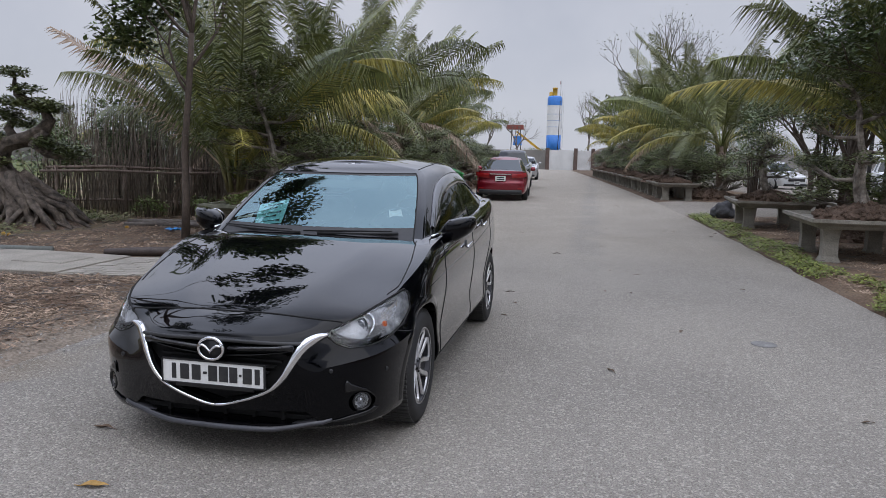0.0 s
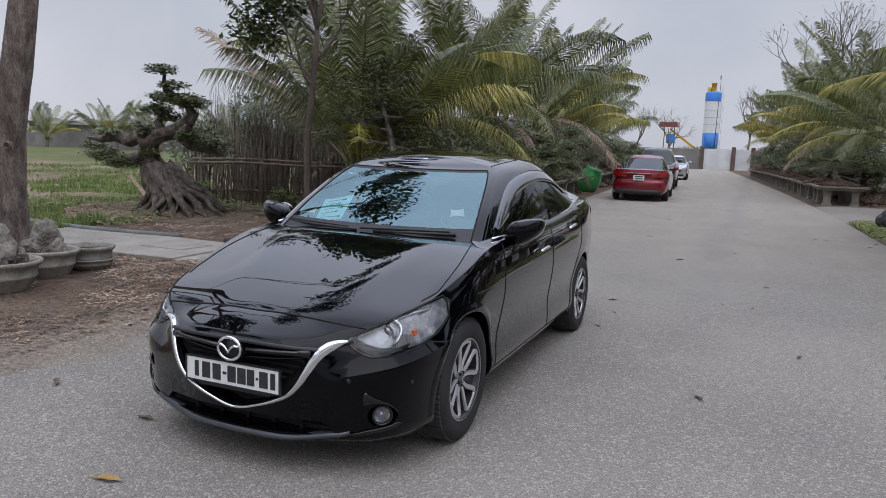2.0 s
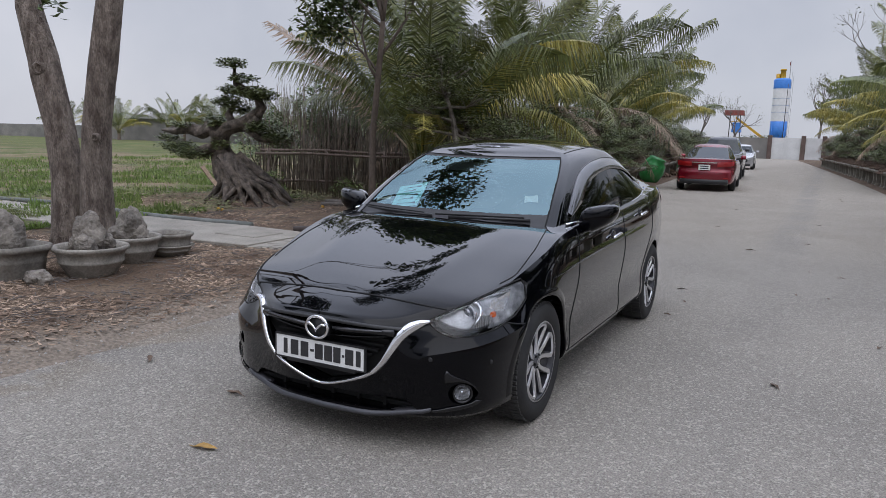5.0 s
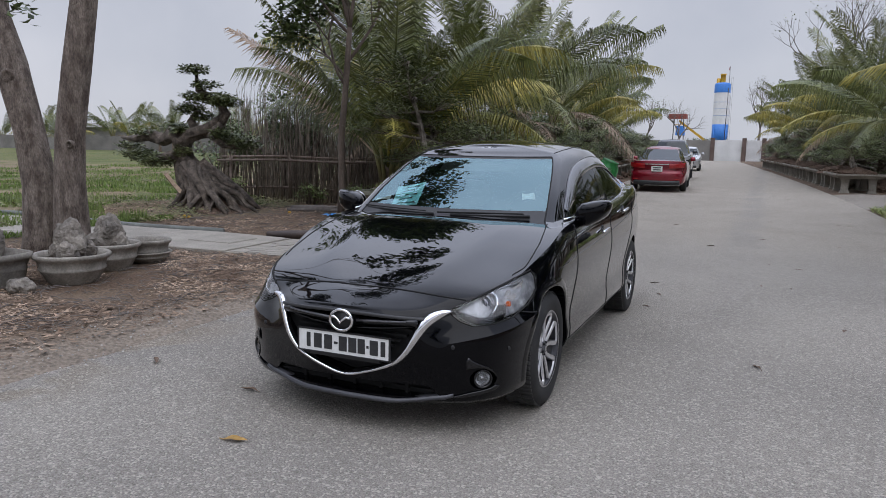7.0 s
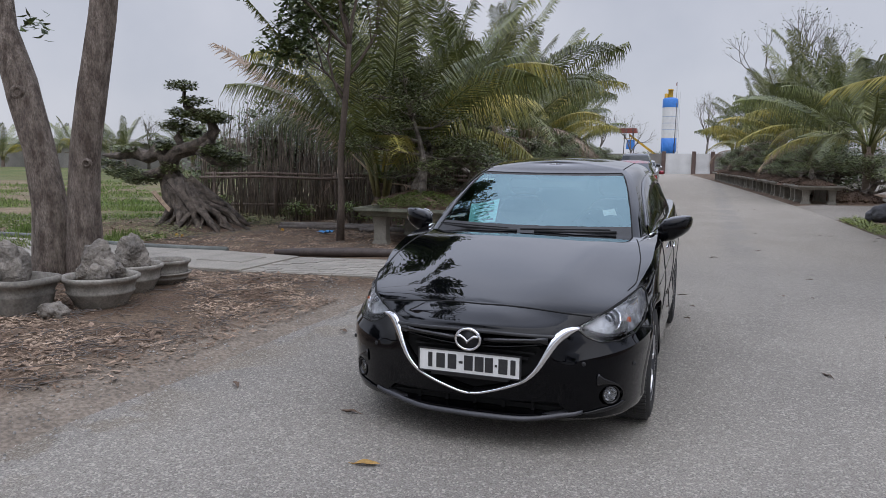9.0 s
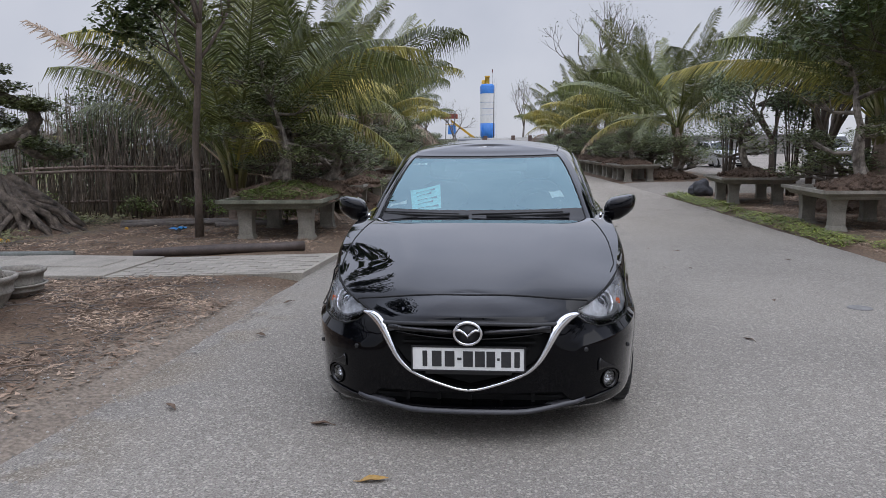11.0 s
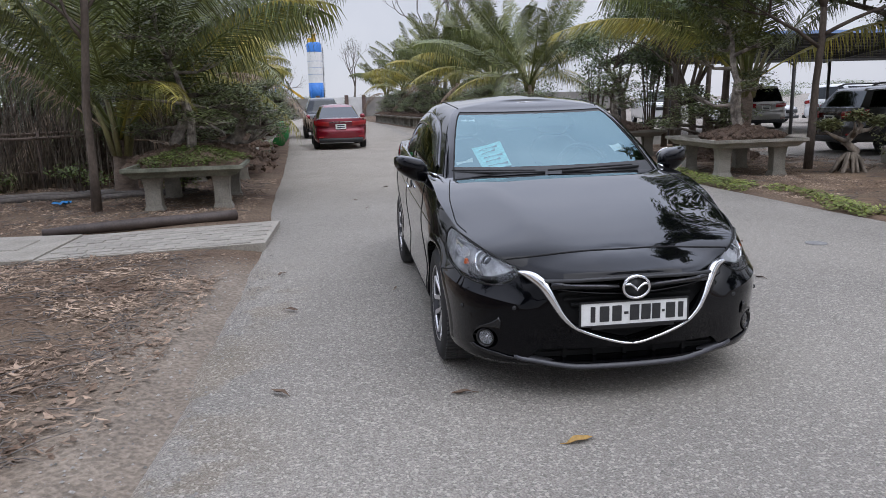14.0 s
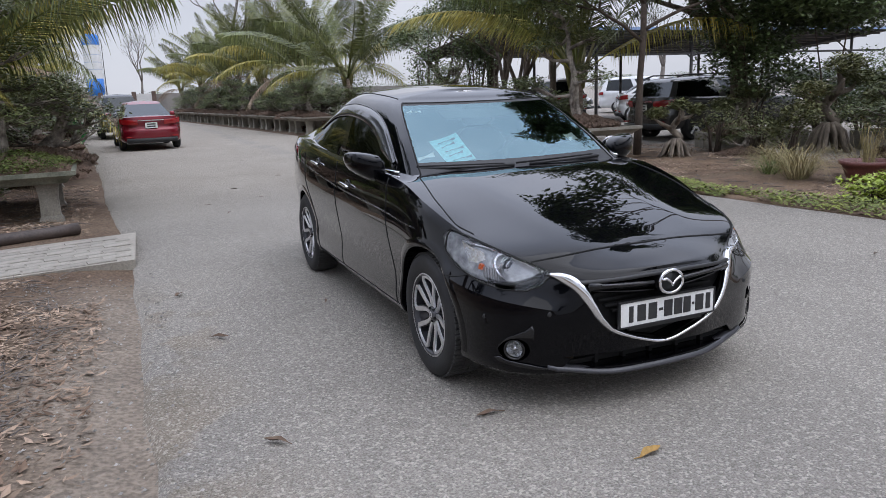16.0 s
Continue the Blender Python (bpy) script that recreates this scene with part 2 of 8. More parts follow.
def ground_material(name, layers, fine=45, bump=0.6, depth=0.02, pebbles=0.0, pebble_scale=70, tone=(1, 1, 1)):
    """Earth and paving: colours laid one over another, each with a region of the plan (axis, from, to) broken up by noise."""
    m = bpy.data.materials.new(name)
    m.use_nodes = True
    n, l = m.node_tree.nodes, m.node_tree.links
    b = n["Principled BSDF"]
    b.inputs["Roughness"].default_value, b.inputs["Specular IOR Level"].default_value = 0.9, 0.25
    geo, sep = n.new("ShaderNodeNewGeometry"), n.new("ShaderNodeSeparateXYZ")
    l.new(geo.outputs["Position"], sep.inputs["Vector"])

    def noisy(scale, detail=5):
        t = n.new("ShaderNodeTexNoise")
        t.inputs["Scale"].default_value, t.inputs["Detail"].default_value = scale, detail
        l.new(geo.outputs["Position"], t.inputs["Vector"])
        return t.outputs["Fac"]

    def ranged(src, a, z, lo=0.0, hi=1.0):
        t = n.new("ShaderNodeMapRange")
        t.interpolation_type = "SMOOTHSTEP"
        for k, v in zip(("From Min", "From Max", "To Min", "To Max"), (a, z, lo, hi)):
            t.inputs[k].default_value = v
        l.new(src, t.inputs["Value"])
        return t.outputs["Result"]

    def maths(op, a, c):
        t = n.new("ShaderNodeMath")
        t.operation = op
        for i, v in enumerate((a, c)):
            if isinstance(v, (int, float)):
                t.inputs[i].default_value = v
            else:
                l.new(v, t.inputs[i])
        return t.outputs["Value"]

    def blend(a, c, f, kind="MIX"):
        t = n.new("ShaderNodeMix")
        t.data_type, t.blend_type = "RGBA", kind
        for k, v in (("A", a), ("B", c)):
            if isinstance(v, tuple):
                t.inputs[k].default_value = (*v, 1)
            else:
                l.new(v, t.inputs[k])
        if isinstance(f, (int, float)):
            t.inputs["Factor"].default_value = f
        else:
            l.new(f, t.inputs["Factor"])
        return t.outputs["Result"]

    last = None
    for c1, c2, scale, regions, patchy in layers:
        col = blend(c1, c2, ranged(noisy(scale), .35, .65))
        if last is None:
            last = col
            continue
        f = None
        for ax, a, z in regions:
            wob = maths("ADD", sep.outputs[ax], maths("MULTIPLY", maths("SUBTRACT", noisy(1.1), .5), patchy[1]))
            k = ranged(wob, a, z) if a < z else ranged(wob, z, a, 1.0, 0.0)
            f = k if f is None else maths("MULTIPLY", f, k)
        if patchy[0]:
            k = ranged(noisy(patchy[2]), .5 - patchy[0] * .3, .5 + patchy[0] * .12)
            f = k if f is None else maths("MULTIPLY", f, k)
        last = blend(last, col, f)
    grain = noisy(fine, 3)
    last = blend(last, (0.0, 0.0, 0.0), ranged(grain, .3, .7, .45, 0))
    height = grain
    if pebbles:
        v = n.new("ShaderNodeTexVoronoi")
        v.inputs["Scale"].default_value = pebble_scale
        l.new(geo.outputs["Position"], v.inputs["Vector"])
        sv = n.new("ShaderNodeSeparateColor")
        l.new(v.outputs["Color"], sv.inputs["Color"])
        last = blend(last, (0.62, 0.6, 0.57), maths("MULTIPLY", ranged(sv.outputs["Red"], .72, .95), pebbles))
        last = blend(last, (0.03, 0.03, 0.03), maths("MULTIPLY", ranged(sv.outputs["Green"], .7, .95), pebbles * .7))
        height = maths("SUBTRACT", height, maths("MULTIPLY", v.outputs["Distance"], .8))
    l.new(blend(last, tone, 1.0, "MULTIPLY"), b.inputs["Base Color"])
    bp = n.new("ShaderNodeBump")
    bp.inputs["Strength"].default_value, bp.inputs["Distance"].default_value = bump, depth
    l.new(height, bp.inputs["Height"])
    l.new(bp.outputs["Normal"], b.inputs["Normal"])
    return m


M_ASPHALT = ground_material("worn_asphalt", [
    ((0.33, 0.322, 0.308), (0.28, 0.274, 0.264), .45, (), None),
    ((0.36, 0.343, 0.317), (0.32, 0.304, 0.28), .8, (("Y", 6, 11),), (0, 1.5, 1)),
    ((0.29, 0.265, 0.232), (0.25, 0.23, 0.2), 2.0, (("X", -1.5, -2.1), ("Y", 4.2, 2.0)), (.15, 1.0, 1.5)),
    ((0.305, 0.298, 0.287), (0.285, 0.279, 0.269), .3, (("X", 1.2, 1.5), ("X", 2.0, 1.7)), (.5, .5, .6))],
    fine=120, bump=1.0, depth=.009, pebbles=.34, pebble_scale=88, tone=(1.06, 1.0, .91))
M_EARTH = ground_material("earth_and_grass", [
    ((0.12, 0.085, 0.062), (0.175, 0.135, 0.1), .9, (), None),
    ((0.285, 0.255, 0.218), (0.225, 0.2, 0.172), 2.0, (("X", -3.1, -2.4), ("X", 0, -1), ("Y", 4.2, 3.0)), (0, 1.2, 1.3)),
    ((0.075, 0.11, 0.03), (0.14, 0.15, 0.06), 1.5, (("X", -6.9, -8.6), ("Y", 1.5, 3)), (.9, 2.4, .7)),
    ((0.085, 0.125, 0.035), (0.16, 0.17, 0.07), .35, (("X", -12, -14),), (.8, 3.0, .3)),
    ((0.2, 0.16, 0.11), (0.26, 0.22, 0.15), 1.2, (("X", -7.5, -9.5), ("Y", 30, 24)), (.3, 2.0, .42)),
    ((0.2, 0.185, 0.165), (0.25, 0.235, 0.21), .8, (("X", 4.2, 4.8), ("Y", 7, 11)), (.3, 1, .7)),
    ((0.25, 0.185, 0.13), (0.17, 0.125, 0.09), 1.3, (("X", 4.5, 5.0),), (.25, 1, .8)),
    ((0.33, 0.32, 0.3), (0.28, 0.27, 0.255), .3, (("X", 8.2, 8.8),), (0, .4, 1)),
    ((0.3, 0.29, 0.27), (0.26, 0.25, 0.23), .4, (("X", 3, 3.5), ("Y", 17.2, 18), ("Y", 24, 23.4)), (0, .5, 1))],
    fine=38, bump=.9, depth=.03, tone=(1.08, 1.0, .92))
def lacquer(name, base):
    """Deep car lacquer: a dark base under a clear gloss that strengthens towards grazing angles."""
    m = bpy.data.materials.new(name)
    m.use_nodes = True
    n, l = m.node_tree.nodes, m.node_tree.links
    b, out = n["Principled BSDF"], n["Material Output"]
    b.inputs["Base Color"].default_value, b.inputs["Roughness"].default_value, b.inputs["Specular IOR Level"].default_value = (*base, 1), .5, 0
    co, dust, tone = n.new("ShaderNodeTexCoord"), n.new("ShaderNodeTexNoise"), n.new("ShaderNodeMapRange")
    dust.inputs["Scale"].default_value, dust.inputs["Detail"].default_value = 5, 8
    tone.inputs["To Min"].default_value, tone.inputs["To Max"].default_value = .004, .03
    gl, fr, rng, mix = (n.new("ShaderNode" + k) for k in ("BsdfGlossy", "Fresnel", "MapRange", "MixShader"))
    fr.inputs["IOR"].default_value = 1.5
    for k, v in zip(("From Min", "From Max", "To Min", "To Max"), (.031, .48, .0, 1.0)):
        rng.inputs[k].default_value = v
    l.new(co.outputs["Object"], dust.inputs["Vector"])
    l.new(dust.outputs["Fac"], tone.inputs["Value"])
    l.new(tone.outputs["Result"], gl.inputs["Roughness"])
    l.new(fr.outputs["Fac"], rng.inputs["Value"])
    l.new(rng.outputs["Result"], mix.inputs["Fac"])
    l.new(b.outputs["BSDF"], mix.inputs[1])
    l.new(gl.outputs["BSDF"], mix.inputs[2])
    l.new(mix.outputs["Shader"], out.inputs["Surface"])
    return m


M_PAINT = lacquer("black_car_paint", (0.0012, 0.0013, 0.0022))
M_RUBBER = mat("tyre_rubber", (0.012, 0.012, 0.013), (0.02, 0.0195, 0.019), scale=9, fine=120, rough=0.75, bump=0.2, depth=0.002)
M_TREAD = mat("worn_tread_rubber", (0.05, 0.049, 0.047), (0.032, 0.031, 0.03), scale=9, fine=120, rough=0.85, bump=0.2, depth=0.002)
M_BLACK = mat("black_plastic", (0.012, 0.012, 0.013), (0.018, 0.018, 0.019), scale=20, fine=300, rough=0.5, bump=0.1, depth=0.001)
M_CHROME = mat("chrome", (0.8, 0.8, 0.81), (0.74, 0.74, 0.76), scale=8, fine=80, rough=0.08, metal=1.0, bump=0, spread=0.03)
M_ALLOY = mat("machined_alloy", (0.82, 0.82, 0.83), (0.7, 0.7, 0.72), scale=20, fine=200, rough=0.38, metal=1.0, bump=0.03, spread=0.06)
M_SATIN = mat("satin_grey_trim", (0.14, 0.14, 0.15), (0.11, 0.11, 0.12), scale=10, fine=100, rough=0.3, metal=0.6, bump=0)
M_GLASS = glass("windscreen_glass", (0.6, 0.86, 0.92), (0.6, 0.72, 0.74), 2.7)
M_DARK_GLASS = glass("dark_side_glass", (0.8, 0.83, 0.85), (0.03, 0.031, 0.033), 1.5)
M_GLOSS = mat("piano_black_trim", (0.006, 0.006, 0.007), (0.008, 0.008, 0.009), scale=6, fine=50, rough=0.12, bump=0, spread=0.05)
M_GAP = mat("shadow_gap_rubber", (0.004, 0.004, 0.004), (0.006, 0.006, 0.006), scale=20, fine=90, rough=0.9, bump=0)
M_VISOR = mat("smoked_visor_plastic", (0.05, 0.052, 0.056), (0.035, 0.036, 0.04), scale=6, fine=50, rough=0.1, bump=0.05, depth=.002, coat=1.0)
M_LIP = mat("dark_grey_trim", (0.05, 0.05, 0.056), (0.038, 0.038, 0.043), scale=10, fine=100, rough=0.28, metal=0.2, bump=0)
M_CONCRETE = mat("weathered_concrete", (0.27, 0.25, 0.21), (0.18, 0.165, 0.135), scale=3.5, fine=55, rough=0.9, bump=0.35, depth=0.006, rand=0.12)


def translucent(m, share=.35):
    """Lets a leaf's colour glow through from behind."""
    n, l = m.node_tree.nodes, m.node_tree.links
    b, out = n["Principled BSDF"], n["Material Output"]
    t, mix = n.new("ShaderNodeBsdfTranslucent"), n.new("ShaderNodeMixShader")
    l.new(b.inputs["Base Color"].links[0].from_socket, t.inputs["Color"])
    mix.inputs["Fac"].default_value = share
    l.new(b.outputs["BSDF"], mix.inputs[1])
    l.new(t.outputs["BSDF"], mix.inputs[2])
    l.new(mix.outputs["Shader"], out.inputs["Surface"])
    return m


# ---- ground and road ----
ROAD_L = spline([(-40, -2.3), (0, -2.12), (5, -2.15), (7.5, -2.35), (12, -2.55), (25, -3.3), (45, -4.7), (90, -8)])
ROAD_R = spline([(-40, 6.5), (0, 4.95), (2.7, 4.71), (4.6, 4.56), (10, 4.39), (17.7, 4.14), (28, 3.54), (53, 1.62), (90, -1.5)])


def axis(fine0, fine1, step, far):
    """Grid lines: even within the near stretch, ever wider beyond it."""
    a = list(np.arange(fine0, fine1 + 1e-6, step))
    s, lo, hi = step, [], []
    v = fine1
    while v < far:
        s *= 1.25
        v += s
        hi.append(v)
    s, v = step, fine0
    while v > -far:
        s *= 1.25
        v -= s
        lo.append(v)
    return lo[::-1] + a + hi


def ground_z(x, y):
    l, r = ROAD_L(y), ROAD_R(y)
    if l - .1 < x < r + .1 and -40 < y < 90:
        return -.05
    d = min(abs(x - l), abs(x - r))
    k = smooth(.0, .9, d)
    return -.012 + k * (.035 + .05 * noise.noise(Vector((x * .5, y * .5, 0))) + .02 * noise.noise(Vector((x * 2.1, y * 2.1, 3))))


gx, gy = axis(-13, 12, .3, 900), axis(-7, 30, .3, 900)
g = Geo()
for y in gy:
    for x in gx:
        g.v.append((x, y, ground_z(x, y)))
w = len(gx)
for i in range(len(gy) - 1):
    for j in range(w - 1):
        g.f.append((i * w + j, i * w + j + 1, (i + 1) * w + j + 1, (i + 1) * w + j))
tagged(part("ground", g, M_EARTH), "brown earth with leaf litter and a green field", "ground", kind="structure")

g = Geo()
ys = list(np.arange(-40, 90.1, .5))
for y in ys:
    l, r = ROAD_L(y) + .05 * noise.noise(Vector((y * 1.3, 0, 0))), ROAD_R(y) + .05 * noise.noise(Vector((y * 1.3, 9, 0)))
    for u in [-.01] + [i / 12 for i in range(13)] + [1.01]:
        g.v.append((l + (r - l) * u, y, -.07 if u < 0 or u > 1 else .0 - .015 * (2 * u - 1) ** 4))
for i in range(len(ys) - 1):
    for j in range(14):
        g.f.append((i * 15 + j, i * 15 + j + 1, (i + 1) * 15 + j + 1, (i + 1) * 15 + j))
tagged(part("road", g, M_ASPHALT), "worn light grey asphalt road", "road", kind="structure")

# ---- the black sedan ----
from mathutils.bvhtree import BVHTree


def arc_resample(pts, n):
    """n + 1 points at even steps of arc length on a smooth curve through pts."""
    k = [0.0]
    for a, b in zip(pts, pts[1:]):
        k.append(k[-1] + math.dist(a[:2], b[:2]))
    fs = [spline([(s, p[i]) for s, p in zip(k, pts)]) for i in range(len(pts[0]))]
    return [tuple(f(k[-1] * j / n) for f in fs) for j in range(n + 1)]


SEDAN = dict(
    plan=[(0, -0.02, .615), (.2, -.01, .615), (.38, .035, .615), (.5, .08, .63), (.63, .14, .668), (.73, .235, .698), (.793, .36, .728),
          (.826, .5, .757), (.842, .66, .8), (.847, .85, .862), (.846, 1.2, .945), (.846, 1.8, .985), (.846, 2.5, 1.01), (.845, 3.1, 1.045),
          (.838, 3.4, 1.06), (.81, 3.75, 1.075), (.74, 4.02, 1.065), (.6, 4.2, 1.05), (.35, 4.28, 1.04), (0, 4.3, 1.035)],
    deck=[(-.02, .615), (.02, .632), (.1, .672), (.18, .702), (.35, .762), (.6, .838), (.9, .912), (1.15, .966), (1.3, .978), (1.5, .985), (3.4, 1.07), (3.7, 1.1),
          (4.0, 1.1), (4.2, 1.085), (4.3, 1.04)],
    low=[(0, .165), (.3, .18), (.8, .2), (3.4, .2), (4.0, .24), (4.3, .28)],
    side=[(0, .07), (.06, .03), (.14, .012), (.3, .026), (.45, .014), (.6, .002), (.7, 0), (.78, .012), (.88, .022), (.96, .04), (1, .06)],
    front=[(0, .05), (.05, .04), (.3, .035), (.6, .012), (.85, 0), (.95, .01), (1, .03)],
    corner=[(0, .045), (.05, .022), (.3, .01), (.5, .002), (.62, .0), (.68, .01), (.74, .034), (.86, .062), (1, .098)],
    rear=[(0, .1), (.15, .02), (.5, 0), (.7, .03), (.9, .02), (1, .045)],
    length=4.3, axis=(.2, 4.1), ridge=True)


def body_rings(d, n=90):
    """The shell of a car, ring by ring from its floor up the sides and over the decks to its middle line."""
    base = arc_resample(d["plan"], n)
    low, deck = spline(d["low"]), spline(d["deck"])
    side, front, rear, corner = (spline(d[k]) for k in ("side", "front", "rear", "corner"))
    long = d["length"]
    normals = []
    for j in range(len(base)):
        a, b = base[max(j - 1, 0)], base[min(j + 1, n)]
        t = Vector((b[0] - a[0], b[1] - a[1])).normalized()
        normals.append(Vector((t.y, -t.x)) if 0 < j < n else Vector((0, -1 if j == 0 else 1)))
    levels = [0, .03, .07, .12, .18, .25, .33, .42, .5, .58, .66, .74, .81, .87, .92, .96, .985, 1]
    rings = []
    for s in levels:
        ring = []
        for (x, y, z), nn in zip(base, normals):
            wf, wr = 1 - smooth(.15, .6, y), smooth(long - .55, long - .1, y)
            inset = side(s) * (1 - wf - wr) + front(s) * wf + rear(s) * wr
            wc = smooth(.0, .12, y) * (1 - smooth(.55, .95, y))
            inset += (corner(s) - inset) * wc
            z0 = low(y)
            ring.append((max(0.0, x - nn.x * inset), y - nn.y * inset, z0 + (z - z0) * s))
        rings.append(ring)
    edge = rings[-1]
    ex, ez = spline_edge(edge)
    c0, c1 = d["axis"]
    for r in (.012, .03, .06, .1, .15, .2, .25, .3, .35, .4, .45, .5, .56, .62, .7, .8, .9, 1):
        ring = []
        for x, y, z in edge:
            cy = min(c1, max(c0, y))
            xi, yi = x * (1 - r), y + (cy - y) * r
            top, xe, ze = deck(yi), max(ex(yi), 1e-4), ez(yi)
            lift = 0.0
            if "ridge" in d:
                off = xi - (.33 + .2 * (yi - .2))
                lift = .013 * math.exp(-(off / (.055 if off > 0 else .16)) ** 2) * smooth(.22, .5, yi) * (1 - smooth(1.0, 1.25, yi))
            ring.append((xi, yi, lift + top + (ze - top) * min(1.0, abs(xi) / xe) ** 2.6))
        rings.append(ring)
    floor = [(x * .0, min(c1, max(c0, y)), low(y)) for x, y, z in rings[0]]
    return [floor] + rings


def spline_edge(edge):
    ys, keep = -9, []
    for x, y, z in edge:
        if y > ys + 1e-4:
            keep.append((x, y, z))
            ys = y
    return spline([(y, x) for x, y, z in keep]), spline([(y, z) for x, y, z in keep])


def shell(rings):
    """Mirrors half rings into one closed mesh."""
    bm = bmesh.new()
    grid = []
    for ring in rings:
        right = [bm.verts.new(p) for p in ring]
        left = [bm.verts.new((-p[0], p[1], p[2])) for p in ring]
        grid.append(right + left[-2:0:-1])
    m = len(grid[0])
    for a, b in zip(grid, grid[1:]):
        for j in range(m):
            k = (j + 1) % m
            bm.faces.new((a[j], a[k], b[k], b[j]))
    bmesh.ops.remove_doubles(bm, verts=bm.verts[:], dist=2e-4)
    bmesh.ops.dissolve_degenerate(bm, edges=bm.edges[:], dist=1e-5)
    bmesh.ops.recalc_face_normals(bm, faces=bm.faces[:])
    return bm


def cut(ob, cutters):
    """Takes the cutters, Geos, out of a mesh object."""
    for geo in cutters:
        tool = new("cutter", geo.mesh("cutter", False))
        bm = bmesh.new()
        bm.from_mesh(tool.data)
        bmesh.ops.recalc_face_normals(bm, faces=bm.faces[:])
        bm.to_mesh(tool.data)
        bm.free()
        mod = ob.modifiers.new("cut", "BOOLEAN")
        mod.operation, mod.solver, mod.object = "DIFFERENCE", "EXACT", tool
        bpy.context.view_layer.update()
        me = bpy.data.meshes.new_from_object(ob.evaluated_get(bpy.context.evaluated_depsgraph_get()))
        ob.modifiers.clear()
        old, ob.data = ob.data, me
        bpy.data.meshes.remove(old)
        bpy.data.objects.remove(tool)
    return ob


class Skin:
    """Finds places on a car's shell."""

    def __init__(self, bm):
        self.tree = BVHTree.FromBMesh(bm)

    def hit(self, p, d):
        q = self.tree.ray_cast(Vector(p), Vector(d).normalized())
        return q[0]

    def front(self, x, z):
        q = self.hit((x, -3, z), (0, 1, 0))
        return q.y if q else None

    def near(self, p):
        q = self.tree.find_nearest(Vector(p))
        return q[0], q[1]


sedan = thing("sedan", "glossy black four-door sedan parked on the asphalt road", "car")
rings = body_rings(SEDAN, 96)
bm = shell(rings)
for _ in range(8):
    bmesh.ops.smooth_vert(bm, verts=[v for v in bm.verts if .03 < v.co.y < 1.25 and v.co.z > .6 + .3 * max(0, v.co.y) * .8 and abs(v.co.x) < .72], factor=.5, use_axis_x=False, use_axis_y=False, use_axis_z=True)
SKIN = Skin(bm)
body = part("body", bm, M_PAINT, sedan, "polished black painted body")
HUB_F, HUB_R, HUB_Z = .805, 3.385, .312


def disc_cutter(y, s, r=.352):
    return Geo().lathe([(r, .56 * s), (r, 1.0 * s)], 40, "x", (0, y, HUB_Z), True, True)


GRILLE = [(-.415, .588), (-.2, .603), (0, .607), (.2, .603), (.415, .588), (.38, .5), (.3, .39), (.16, .322), (0, .285), (-.16, .322), (-.3, .39), (-.38, .5)]
INTAKE = [(-.43, .262), (0, .268), (.43, .262), (.49, .205), (.3, .198), (0, .195), (-.3, .198), (-.49, .205)]

LAMP = [(.492, .624), (.56, .66), (.64, .704), (.7, .74), (.755, .774), (.778, .745), (.79, .68), (.786, .62), (.755, .58), (.69, .56), (.61, .556), (.55, .576), (.515, .6)]


def prism(poly, y0, y1):
    return Geo().loft([[(x, y0, z) for x, z in poly], [(x, y1, z) for x, z in poly]], True, True)


cut(body, [disc_cutter(y, s) for y in (HUB_F, HUB_R) for s in (1, -1)] + [prism(GRILLE, -.3, .13), prism(INTAKE, -.3, .17)]
    + [Geo().loft([[(x * s, -.3, z) for x, z in LAMP], [(x * s, min(SKIN.front(x, z) or .6, .62) + (.2 if x > .56 else .12), z) for x, z in LAMP]], True, True) for s in (1, -1)]
    + [Geo().lathe([(.052, -.3), (.052, .3)], 28, "y", (.668 * s, 0, .299), True, True) for s in (1, -1)])
sharpen(body, 24)

# greenhouse: rings from the belt to the roof's edge, then over the roof
def house_ring(v):
    """Half a plan of the cabin at height share v: from the windscreen's middle to the rear window's."""
    yf = spline([(0, 1.13), (.05, 1.185), (.5, 1.49), (.9, 1.79), (1, 1.9)])(v)
    yr = spline([(0, 3.98), (.3, 3.72), (.7, 3.33), (1, 3.02)])(v)
    wf = spline([(0, .70), (.1, .685), (.5, .632), (.9, .556), (1, .5)])(v)
    wm = spline([(0, .775), (.1, .765), (.5, .705), (.8, .64), (.9, .607), (.96, .572), (1, .525)])(v)
    wr = spline([(0, .69), (.5, .6), (.9, .52), (1, .47)])(v)
    bow = .075
    pts = []
    for u in [i / 14 for i in range(15)]:
        pts.append((wf * u, yf + bow * u ** 2.2))
    fy, ry = yf + bow, yr - .06
    prof = spline([(0, wf), (.1, wf + (wm - wf) * .45), (.4, wm), (.6, wm), (1, wr)])
    for u in [i / 36 for i in range(1, 37)]:
        pts.append((prof(u), fy + (ry - fy) * u))
    for u in [i / 10 for i in range(1, 11)]:
        pts.append((wr * (1 - u), yr - .06 * (1 - u) ** 2))
    z0 = spline([(1.1, .9), (1.5, .96), (3.0, 1.02), (4, 1.06)])
    top = spline([(1.2, 1.31), (1.85, 1.352), (2.15, 1.388), (2.5, 1.41), (2.9, 1.395), (3.2, 1.362), (3.5, 1.31)])
    return [(x, y, z0(y) + (top(y) - z0(y)) * v) for x, y in pts]


